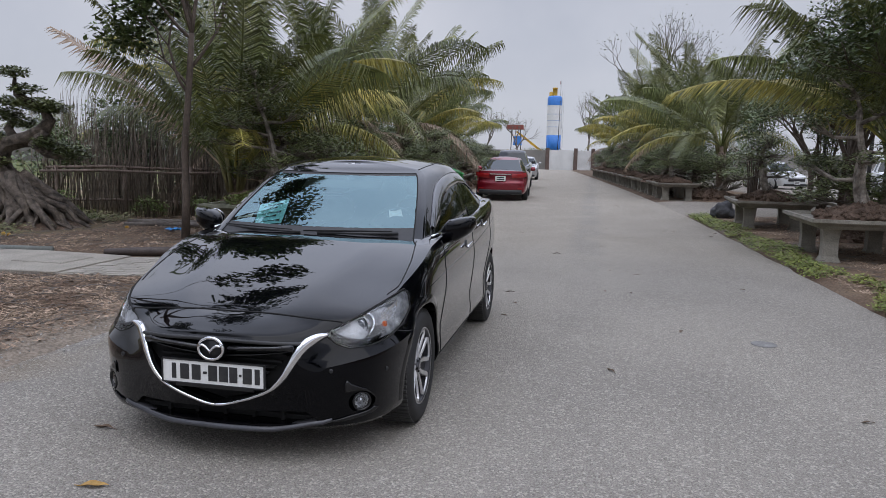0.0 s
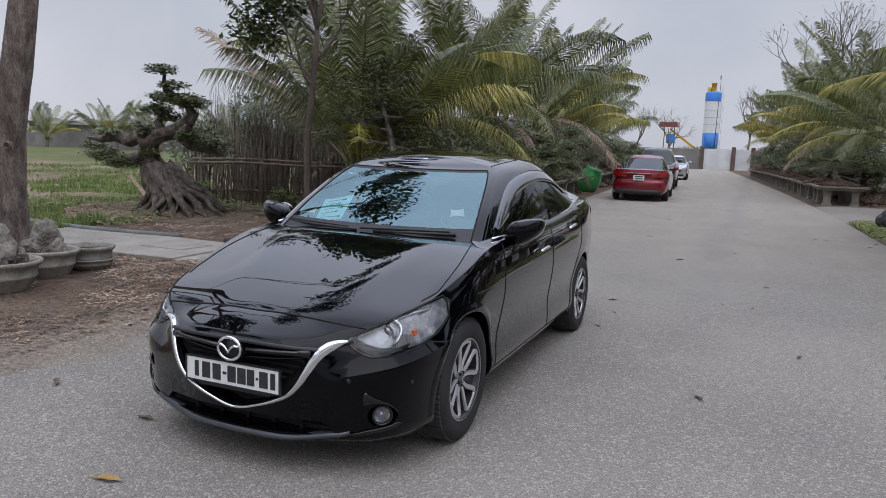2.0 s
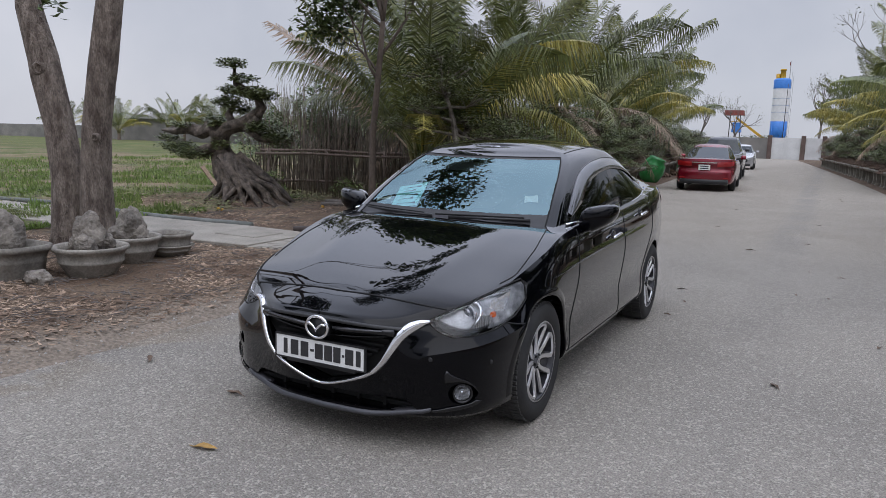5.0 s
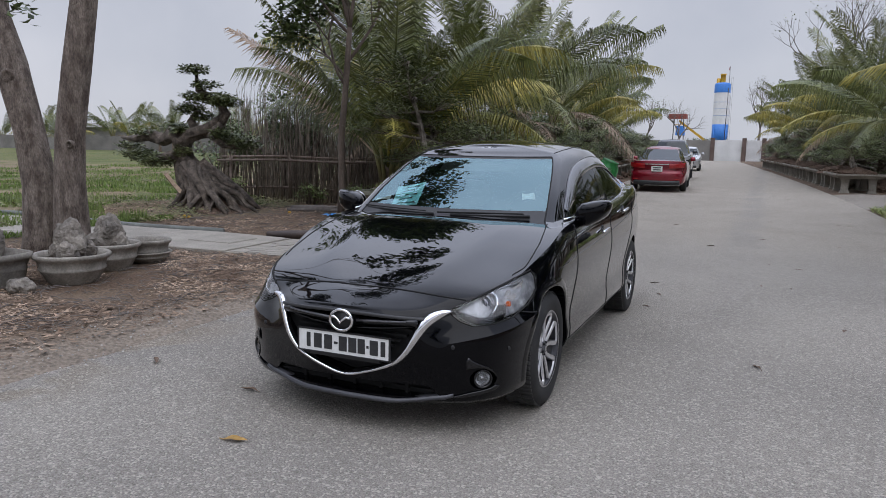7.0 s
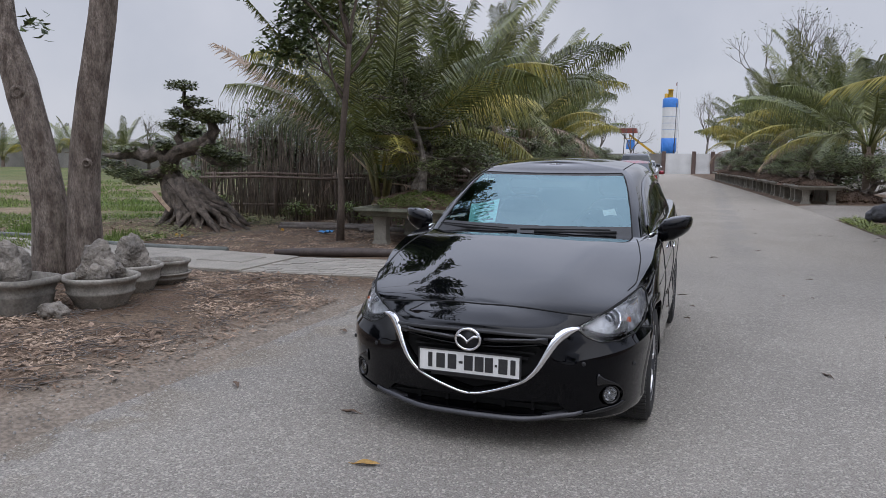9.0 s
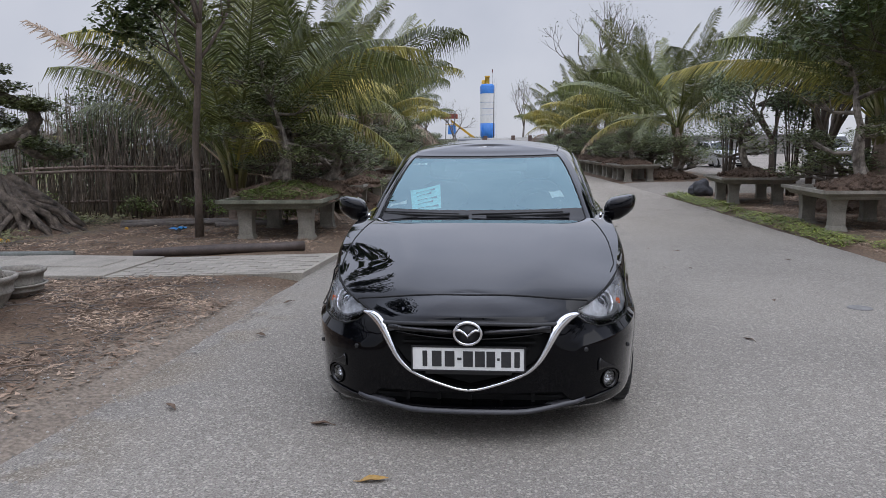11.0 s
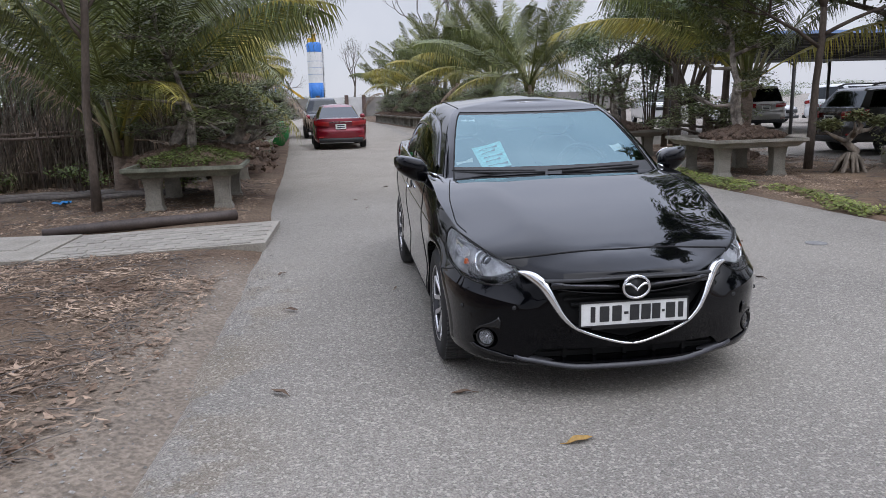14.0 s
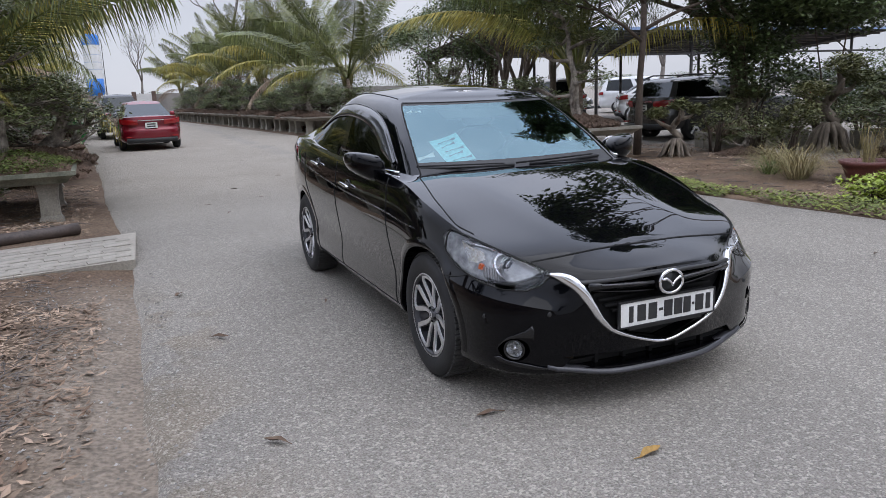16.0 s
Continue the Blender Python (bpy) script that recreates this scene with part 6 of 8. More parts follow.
# right row: two large trays near, and the long far row past the side road
rt1 = stone_table(5.73, 9.4, 1.68, 2.05, -.03, .66, mossy=False)
rt2 = stone_table(5.55, 14.45, 1.62, 2.1, -.05, .64, mossy=False)
bonsai(5.85, 9.3, .62, 6, 2.2, 1.25, "old bonsai on a mound of dark crumbly soil")
bonsai(5.6, 14.5, .6, 0, .4, 1.2)
bonsai(6.9, 12.2, .02, 3, 2.0, 1.5)
for i in range(15):
    y = 25.6 + i * 2.35
    x = ROAD_R(y) + .95
    copy_thing(plain, Matrix.Translation((x, y, 0)) @ Matrix.Rotation(.07, 4, "Z"))
    bonsai(x, y, .6, i % 4, i * 1.9, 1.15 + .15 * math.sin(i * 1.7))
    bonsai(x + 1.5, y + .9, .02, (i + 2) % 4, i * 2.3, 1.75 + .15 * math.sin(i))

# palms: left row, then right row
palm(-4.95, 9.75, .95, 1.0, 5, 7, .15, .15, "large coconut palm with one yellowing frond", low=False, extra=((-14, 9, "mid", 2, 1.04), (178, 2, "straight", 0, 1.0), (186, 16, "straight", 1, .92), (150, 26, "straight", 1, .85), (30, 14, "mid", 0, .95),
    (-35, 22, "mid", 1, .9), (5, 30, "young", 1, 1.0), (-60, 18, "old", 1, .8), (10, -8, "old", 2, .75), (200, 14, "mid", 1, .85), (165, 40, "mid", 1, .85), (100, 8, "young", 0, 1.0), (-90, 10, "young", 1, .95), (60, 18, "mid", 0, .95), (-130, 22, "mid", 1, .8), (120, 6, "mid", 1, .95)))
for i, (x, y, h, s) in enumerate(((-6.1, 13.6, 1.9, 1.05), (-6.0, 17.4, 2.3, 1.1), (-6.8, 21.5, 2.2, 1.05), (-6.6, 26, 2.6, 1.1), (-7.2, 31, 2.4, 1.05), (-7.8, 36, 2.4, 1.05), (-8.2, 42, 2.3, 1.0), (-8.6, 49, 2.2, .95))):
    palm(x + .35, y, h, s * 1.03, 40 + i, 20, .75, .25)
palm(6.75, 10.9, 1.6, .95, 71, 15, .3, .45, "coconut palm with hanging yellow-green fronds", low=False, extra=((170, 24, "old", 1, 1.0), (200, 20, "mid", 1, .95)))
palm(6.5, 26.6, 2.0, 1.15, 72, 22, .25, .12, "bright green coconut palm with a ringed trunk", extra=((185, 2, "old", 1, .85),))
for i, (x, y, h, s) in enumerate(((6.2, 32.5, 2.3, 1.05), (7.0, 37, 2.6, 1.05), (5.6, 41, 2.5, 1.05), (6.4, 46, 2.7, 1.05), (4.8, 51, 2.6, 1.05), (5.4, 57, 2.7, 1.05), (4.2, 63, 2.6, 1.0), (3.4, 70, 2.4, 1.0))):
    palm(x, y, h, s * 1.06, 80 + i, 22, .5, .3)

# ---- trees ----
V = Vector
# slim tree beside the first table
tree("slim_tree", "slim brown-barked tree with a dark leafy crown", "tree", -4.82, 7.7,
     [V((0, 0, -.05)), V((.02, .02, .7)), V((.03, 0, 1.5)), V((.1, 0, 2.2)), V((.16, 0, 2.75)), V((.2, 0, 3.3))], [.072, .06, .055, .052, .048, .044], 3, .95, 305, 15000, .14, .4, M_THIN_BARK, M_LEAF, .55, .3, kids=4,
     starts=[(V((.08, 0, 2.4)), V((-.5, -.2, .9)), .75, .028, 2), (V((.1, 0, 2.5)), V((-.6, .2, .6)), .6, .026, 2), (V((.16, 0, 2.75)), V((.5, .3, .9)), 1.0, .03, 2), (V((.2, 0, 3.2)), V((-.7, -.3, .6)), 1.0, .03, 2)])
# twin-trunk tree among the pots
t = thing("twin_trunk_tree", "thick twin-trunk tree with rough grey-brown bark", "tree", at=Matrix.Translation((-5.72, 2.88, 0)))
part("trunk", Geo().tube([V((-.2, 0, -.1)), V((-.2, 0, .2)), V((-.2, 0, .85)), V((-.32, 0, 1.5)), V((-.48, 0, 2.05)), V((-.54, 0, 2.25)), V((-.74, 0, 2.85)), V((-.95, .1, 4.2))], [.27, .215, .185, .165, .17, .165, .15, .11], 20, wob=.22), M_GREY_BARK, t)
part("trunk", Geo().tube([V((.22, .05, -.1)), V((.22, .05, .3)), V((.27, .03, .9)), V((.36, 0, 1.5)), V((.5, 0, 2.15)), V((.68, 0, 2.85)), V((.95, 0, 4.3))], [.22, .185, .165, .155, .152, .14, .11], 20, wob=.2), M_GREY_BARK, t)
for x, z, r_ in ((-.46, 2.12, .07), (-.15, .5, .08), (.48, 1.35, .04)):
    part("knot", Geo().lathe([(r_ * 1.3, 0), (r_ * 1.1, .035), (r_ * .8, .06), (r_ * .45, .03), (.002, .01)], 14, "y").moved(Matrix.Translation((x + .02, -.12, z)) @ Matrix.Rotation(.5, 4, "Z") @ Matrix.Rotation(math.pi, 4, "X")), M_GREY_BARK, t)
r = random.Random(9)
tips, b = [], Geo()
for q, d in ((V((-1.0, .1, 4.2)), V((-.3, -.2, 1))), (V((-1.0, .1, 4.2)), V((.5, .3, .8))), (V((1.0, 0, 4.3)), V((.6, .2, .9))), (V((1.0, 0, 4.3)), V((-.1, -.6, .9)))):
    limbs(b, q, d, 1.5, .085, 2, r, tips, .7, .3)
bough = []
limbs(b, V((.85, .0, 3.9)), V((.35, .8, .7)), 1.5, .022, 3, r, bough, .7, .0)
part("branch", b, M_GREY_BARK, t)
g = Geo()
for q, d in bough:
    cloud(g, q, .36, .36, .24, 62, .14, r, 0, 0)
for q, d in tips:
    cloud(g, q, .6, .6, .45, 110, .14, r, 0, 0)
for q in (V((-.1, -.2, 2.75)), V((-.0, -.15, 2.85))):
    cloud(g, q, .12, .1, .14, 14, .13, r, 0, 0)
part("crown", g, M_LEAF, t, shade=False)

# trees of the right-hand garden
tree("garden_tree", "dark-trunked garden tree with drooping green leaves", "tree", 7.25, 9.4,
     [V((0, 0, -.05)), V((.03, 0, .8)), V((.05, 0, 1.6)), V((.1, 0, 2.3)), V((.1, 0, 2.9))], [.085, .07, .066, .062, .056], 3, 1.2, 411, 13000, .14, .5, M_THIN_BARK, M_LEAF, .7, .2, kids=5,
     starts=[(V((.08, 0, 2.2)), V((-.9, -.3, .5)), 1.2, .04, 2), (V((.08, 0, 2.4)), V((.8, -.4, .5)), 1.2, .04, 2)])
for i, (x, y, h, n, c) in enumerate(((6.9, 13.4, 1.3, 3800, .42), (7.4, 15.2, 1.5, 6000, .5), (8.3, 17.4, 1.8, 14000, .6), (8.0, 20.5, 1.5, 6000, .5), (15.5, 8.2, 1.6, 9000, .55), (13.8, 5.2, 1.8, 8000, .6))):
    tree("garden_tree", "bushy garden tree with dense dark green leaves", "tree", x, y,
         [V((0, 0, -.05)), V((.05, 0, h * .5)), V((.02, .03, h))], [.1, .085, .075], 3, .95, 500 + i, n, .11, c, M_THIN_BARK, M_LEAF, .75, .35, "garden trees", kids=4)
for i, (x, y) in enumerate(((7.25, 12.6), (7.7, 16.6), (9.9, 18.5))):
    tree("thin_tree", "dark slender tree trunk with few leaves", "tree", x, y, [V((0, 0, -.05)), V((.05, 0, 1.2)), V((.1, .05, 2.3)), V((.12, .1, 3.2))], [.09, .08, .07, .055], 2, .9, 620 + i, 1500, .12, .5, M_THIN_BARK, M_LEAF, .7, .3, "slender trees")

tree("large_tree", "large garden tree with a dense dark green crown", "tree", 10.5, 10.0,
     [V((0, 0, -.05)), V((.05, 0, .6)), V((.02, .03, 1.2)), V((-.05, 0, 1.8))], [.24, .2, .19, .18], 4, 1.6, 431, 44000, .17, .7, M_GREY_BARK, M_LEAF, .8, .3, kids=5,
     starts=[(V((0, 0, 1.7)), V((-.6, -.6, .9)), 1.3, .06, 3), (V((0, 0, 1.7)), V((.8, -.4, .7)), 1.3, .06, 3)])
tree("verge_tree", "tall roadside tree leaning over the road edge", "tree", 7.3, 1.6,
     [V((0, 0, -.05)), V((.0, .5, 1.6)), V((-.5, 1.6, 3.4)), V((-1.2, 2.7, 4.9))], [.18, .14, .09, .05], 4, .95, 441, 9500, .15, .4, M_GREY_BARK, M_LEAF, .75, .05, kids=3)
# bare trees in the distance
for i, (x, y, h) in enumerate(((.5, 100, 4.0), (-14, 102, 3.0), (-9.0, 96, 2.6), (5.3, 49, 4.2), (6.5, 53, 4.2), (7.5, 75, 3.0), (-30, 62, 2.2), (-42, 66, 2.4), (-56, 60, 2.2), (-22, 70, 2.2), (24, 40, 2.2), (30, 36, 2.4), (19, 44, 2.2))):
    tree("bare_tree", "leafless tree with thin grey branches", "tree", x, y, [V((0, 0, -.1)), V((.1, 0, h * .5)), V((.25, 0, h))], [.2, .16, .13], 4, h * .55, 700 + i, 260, .16, .5, M_BARE, M_BONSAI_LEAF, .6, .35, "bare trees")

M_OLD_WOOD = mat("old_dark_bonsai_wood", (0.15, 0.12, 0.096), (0.045, 0.036, 0.029), scale=8, fine=34, rough=.95, bump=1, depth=.02)
# root-over-rock bonsai in the field
t = thing("field_bonsai", "old bonsai tree with a huge spread of exposed roots", "bonsai", at=Matrix.Translation((-8.35, 8.5, 0)))
r = random.Random(4)
w = Geo().tube([V((-.05, 0, .0)), V((-.25, 0, .4)), V((-.5, 0, .75)), V((-.68, 0, 1.05)), V((-.72, 0, 1.3)), V((-.5, 0, 1.5)), V((-.1, 0, 1.6)), V((.25, 0, 1.74)), V((.4, 0, 1.95)), V((.28, 0, 2.14)), V((-.05, 0, 2.28)), V((-.26, 0, 2.42)), V((-.3, 0, 2.6)), V((-.27, 0, 2.8))],
               [.4, .3, .22, .175, .16, .14, .125, .115, .105, .085, .065, .045, .03, .018], 20, wob=1.1)
w.tube([V((-.65, 0, 1.3)), V((-.95, 0, 1.5)), V((-1.25, 0, 1.38)), V((-1.6, .05, 1.52)), V((-2.0, 0, 1.42)), V((-2.4, 0, 1.45))], [.2, .16, .13, .1, .06, .02], 9, wob=.8)
w.tube([V((-.7, 0, 1.15)), V((-1.05, -.1, 1.05)), V((-1.4, -.1, 1.0)), V((-1.8, -.15, 1.05))], [.14, .1, .07, .02], 8, wob=.7)
w.tube([V((.3, 0, 1.75)), V((.15, -.1, 1.5)), V((.4, -.1, 1.35)), V((.75, -.1, 1.28))], [.12, .1, .07, .03], 8, wob=.7)
w.tube([V((-.3, 0, 1.55)), V((-.55, .1, 1.8)), V((-.4, .1, 2.0))], [.1, .07, .03], 7, wob=.7)
part("trunk", w, M_OLD_WOOD, t)
for k in range(84):
    a = k * .37 + r.uniform(-.15, .15)
    o = V((math.cos(a) * 1.1, math.sin(a) * .8, 0))
    reach = r.uniform(.55, 1.0)
    z0 = r.uniform(.35, 1.0)
    j = [V((r.uniform(-.12, .12), r.uniform(-.12, .12), r.uniform(-.06, .06))) for _ in range(3)]
    th = r.choice((.7, .9, 1.2, 1.7))
    c = V((-.5 * z0, 0, 0))
    p = [c + V((0, 0, z0)) + o * .2, c * .7 + V((0, 0, z0 * .72)) + o * .34 * reach + j[0], V((0, 0, z0 * .42)) + o * .55 * reach + j[1], V((.03, 0, z0 * .16)) + o * .8 * reach + j[2], V((.05, 0, -.03)) + o * 1.12 * reach]
    part("root", Geo().tube(p, [.06 * th, .055 * th, .05 * th, .036 * th, .015], 6, wob=1.0), M_OLD_WOOD, t)
part("soil_mound", Geo().loft([[(math.cos(a) * q * 1.3, math.sin(a) * q, z) for a in [2 * math.pi * k / 20 for k in range(20)]] for q, z in ((.95, -.05), (.75, .03), (.45, .15), (.25, .35), (.1, .45))], False, True), M_SOIL, t)
part("broken_wood", Geo().loft([[(x - .05, -.72, z), (x + .05, -.76, z - .03), (x + .04, -.7, z + .04)] for x, z in ((-.5, .75), (-.3, .55), (-.15, .42))], True, True), mat("split_wood", (.34, .25, .17), (.24, .17, .12), scale=12, fine=60, rough=.9), t, "pale split wood", shade=False)
g = Geo()
for x, z, a, b_, n in ((-.28, 2.8, .34, .1, 110), (-.05, 2.5, .3, .1, 90), (-.5, 2.3, .3, .12, 110), (.0, 2.25, .5, .12, 200), (.4, 2.18, .34, .13, 200), (-.6, 2.05, .35, .12, 150), (-.25, 1.9, .3, .1, 90), (-1.05, 1.7, .3, .08, 90), (-.75, 1.62, .2, .08, 70), (-1.7, 1.58, .3, .07, 60),
                        (-1.3, 1.0, .55, .13, 260), (-1.8, 1.12, .45, .12, 200), (-2.2, 1.3, .3, .08, 70), (.7, 1.38, .4, .16, 200), (.45, 1.55, .25, .12, 90), (-.6, 1.2, .2, .12, 60)):
    cloud(g, (x, r.uniform(-.2, .2), z), a, a * .8, b_, n * 4, .09, r, .3, 0)
part("foliage", g, M_BONSAI_LEAF, t, shade=False)

# ---- bamboo fence and thicket ----
M_BAMBOO = mat("dry_bamboo", (.19, .145, .108), (.085, .066, .05), scale=6, fine=40, rough=.8, bump=.3, depth=.004, rand=.35)
M_RAIL = mat("old_timber_rail", (.2, .15, .125), (.13, .1, .08), scale=8, fine=50, rough=.9, bump=.4, depth=.005, rand=.1)
fence = thing("bamboo_fence", "old bamboo fence with thin upright stakes and rails", "fence")
r = random.Random(31)
stakes = []
for h in (1.0, 1.25, 1.5, 1.9, 2.3):
    g = Geo().tube([V((0, 0, -.1)), V((.02, 0, h * .4)), V((-.02, .02, h * .75)), V((.03, 0, h))], [.0095, .009, .0075, .004], 5)
    me = g.mesh("stake")
    me.materials.append(M_BAMBOO)
    stakes.append(me)


def fence_y(x):
    return 11.55 + (x + 6.5) * .36


for k in range(150):
    x = -9.7 + 5.6 * (k + r.random()) / 150
    ob = part("stake", stakes[min(4, int(r.random() ** 1.5 * 5))], None, fence)
    ob.matrix_basis = Matrix.Translation((x, fence_y(x) + r.uniform(-.08, .08), 0)) @ Matrix.Rotation(r.uniform(-.1, .1), 4, "X") @ Matrix.Rotation(r.uniform(-.1, .1), 4, "Y") @ Matrix.Rotation(r.uniform(0, 6), 4, "Z")
for z, y in ((.98, -.09), (1.06, .09), (.35, .08)):
    part("rail", Geo().tube([V((x, fence_y(x) + y, z + .02 * math.sin(x * 2))) for x in (-9.75, -8.5, -7.2, -6, -4.9, -4.0)], .032, 6), M_RAIL, fence)
for x in (-9.5, -8.2, -6.9, -5.6):
    part("post", Geo().tube([V((x, fence_y(x), -.1)), V((x, fence_y(x), 1.1))], .04, 7), M_RAIL, fence)

g = Geo()
for k in range(1000):
    x, y = r.uniform(-11, -4.4), r.uniform(11.2, 14)
    h = r.uniform(1.2, 2.9)
    dx, dy = r.uniform(-.35, .35), r.uniform(-.3, .3)
    g.tube([V((x, y, 0)), V((x + dx * .4, y + dy * .4, h * .5)), V((x + dx, y + dy, h))], [.011, .009, .004], 4, False)
tagged(part("twig_thicket", g, mat("dry_grey_brown_stems", (.2, .165, .13), (.09, .072, .056), scale=3, fine=20, rough=.95, bump=.2, island=.5)), "thicket of thin dry stems behind the fence", "thicket", kind="stuff")


def shrub(x, y, z, rx, ry, rz, n, seed, size=.1, material=None, label="dense dark green shrub", name="shrub", stems=7, woody=99):
    r = random.Random(seed)
    t = thing(name, label, "shrub", at=Matrix.Translation((x, y, 0)))
    b = Geo()
    g = Geo()
    for k in range(stems):
        a = k * 2.4
        q = V((math.cos(a) * rx * r.uniform(.2, .75), math.sin(a) * ry * r.uniform(.2, .75), z + rz * r.uniform(-.6, .8)))
        if k < woody:
            b.tube([V((math.cos(a) * .08, math.sin(a) * .08, -.05)), q * .5 + V((0, 0, .1)), q], [.03, .02, .008], 5)
        cloud(g, q, rx * .55, ry * .55, rz * .5, n // stems, size, r, 0, 0)
    part("woody_base", b, M_THIN_BARK, t)
    part("foliage", g, material or M_LEAF, t, shade=False)
    return t


shrub(10.4, 9.6, 2.3, 1.5, 1.3, 1.3, 9000, 437, .13, label="dense dark creeper hanging beneath the large tree", stems=14, woody=5)
shrub(12.4, 9.4, .9, 1.3, 1.0, .7, 3600, 439, .1, label="low dark shrub at the edge of the parking yard", stems=9)
shrub(14.4, 9.9, 1.1, 1.4, 1.0, .8, 3600, 440, .1, label="low dark shrub at the edge of the parking yard", stems=9)
for i, (x, y, rx, n) in enumerate(((5.6, 16.4, .65, 1500), (7.3, 16.7, .9, 2800))):
    shrub(x, y, 2.0, rx, rx * .8, .85, n, 970 + i, .1, label="tall loose shrub with dark green leaves behind the tables", name="tall_shrub", stems=12)
shrub(12.0, 8.9, 3.0, 1.7, 1.3, .75, 11000, 438, .14, label="dense dark leaves beside the large tree", stems=12, woody=2)
for i, (x, y, z, rx, rz, n) in enumerate(((-8.9, 12.6, 2.1, 1.1, 1.0, 3000), (-7.4, 13.2, 2.1, 1.2, .9, 2800), (-10.6, 11.6, 1.3, .9, .8, 1600), (-6.3, 14.6, 1.6, 1.0, 1.0, 2000), (-9.6, 12.8, 1.5, .8, .8, 1500),
                                          (-5.5, 15.6, 1.3, .9, .9, 1800), (-10.6, 14.6, .8, 1.2, .9, 3000), (-8.8, 15.0, .8, 1.2, .9, 3000), (-7.2, 15.6, .8, 1.2, .9, 3000), (-6.4, 19.3, 1.5, 1.2, 1.1, 2200), (-7.0, 23.5, 1.5, 1.2, 1.1, 2200), (-7.6, 28.5, 1.6, 1.3, 1.2, 2200), (-8.2, 34, 1.6, 1.4, 1.2, 2200), (-9.0, 40, 1.6, 1.5, 1.2, 2200), (-9.6, 46, 1.6, 1.5, 1.2, 2000))):
    shrub(x, y, z, rx, rx * .8, rz, n, 900 + i, .12, label="loose green shrub behind the fence" if y < 14 else "dense dark green shrub behind the tables")
for i in range(8):
    y = 29 + i * 4.4
    shrub(ROAD_R(y) + 3.4, y, 1.4, 1.6, 2.0, 1.1, 2000, 950 + i, .13, label="dense green shrub behind the far tables")
for i, (x, y) in enumerate(((-4.1, 9.6), (-5.9, 10.4), (-9.2, 10.2), (-7.6, 10.9))):
    shrub(x, y, .3, .45, .4, .25, 420, 980 + i, .07, M_LEAF_LIGHT, "low light green weeds", "weeds", 5)
shrub(5.55, 3.05, .2, .36, .36, .2, 800, 991, .075, mat("lime_leaves", (.2, .26, .03), (.3, .36, .05), scale=3, fine=14, rough=.5, bump=0, island=.35), "bright lime-green shrub by the kerb", "lime_shrub", 8)

# ground cover along the right edge
g = Geo()
r = random.Random(77)
for _ in range(9500):
    y = r.uniform(1.5, 17.3)
    u = r.random()
    x = ROAD_R(y) + .02 + .62 * u * (1 - .25 * math.sin(y * 1.7)) * (1 if y > 5 else .8)
    if noise.noise(V((x * 1.2, y * 1.2, 5))) < -.22:
        continue
    leaf(g, V((x, y, r.uniform(.0, .13) * (1 - .5 * abs(2 * u - 1)))), .062, r, .35)
tagged(part("ground_cover", g, mat("yellow_green_creeper", (.1, .135, .026), (.2, .225, .045), scale=3, fine=20, rough=.6, bump=0, island=.45), shade=False), "low green creeping plants along the road edge", "plants", kind="stuff")

# leaf litter and twigs
M_LITTER = mat("dry_leaf_litter", (.12, .076, .05), (.37, .275, .2), scale=2.0, fine=25, rough=.95, bump=0, island=.5)
g = Geo()
for _ in range(165000):
    if r.random() < .36:
        x, y = 4.75 + 4.5 * r.random() ** 1.2, r.uniform(2.2, 17)
    elif r.random() < .62:
        x, y = -2.4 - 5.2 * r.random() ** 1.2, r.uniform(-3.5, 4.25)
        if r.random() > .12 + .88 * smooth(2.4, 3.2, -x + .35 * noise.noise(V((x, y, 7))) + .2 * min(y, 1.5)):
            continue
    else:
        x, y = r.uniform(-11.5, -2.6), r.uniform(5.8, 12)
    if noise.noise(V((x * .9, y * .9, 1))) < -.3 * r.random() or (y > 4.1 and y < 5.9):
        continue
    leaf(g, V((x, y, ground_z(x, y) + r.uniform(.004, .03))), r.choice((.018, .024, .03, .038, .048, .06, .085)), r, .62, r.choice((.3, .45, .6, .9)))
tagged(part("leaf_litter", g, M_LITTER, shade=False), "brown dry leaf litter on the earth", "leaf litter", kind="stuff")
g = Geo()
for _ in range(3400):
    x, y = (-2.7 - 5 * r.random() ** 1.4, r.uniform(-3, 4.2)) if r.random() < .6 else (r.uniform(-9, -2.7), r.uniform(6.0, 11.5))
    a, ln = r.uniform(0, 6.28), r.choice((.05, .07, .1, .14, .25))
    z = ground_z(x, y) + .015
    d = V((math.cos(a) * ln, math.sin(a) * ln, r.uniform(-.005, .02)))
    g.tube([V((x, y, z)), V((x, y, z)) + d * .5 + V((0, 0, .01)), V((x, y, z)) + d], [.004, .0035, .002], 4, False)
for _ in range(900):
    x, y = r.uniform(4.9, 9), r.uniform(2.5, 17)
    a, ln = r.uniform(0, 6.28), r.uniform(.05, .25)
    g.tube([V((x, y, .03)), V((x + math.cos(a) * ln, y + math.sin(a) * ln, .035))], [.004, .003], 4, False)
tagged(part("fallen_twigs", g, M_BARE), "thin fallen twigs on the ground", "twigs", kind="stuff")
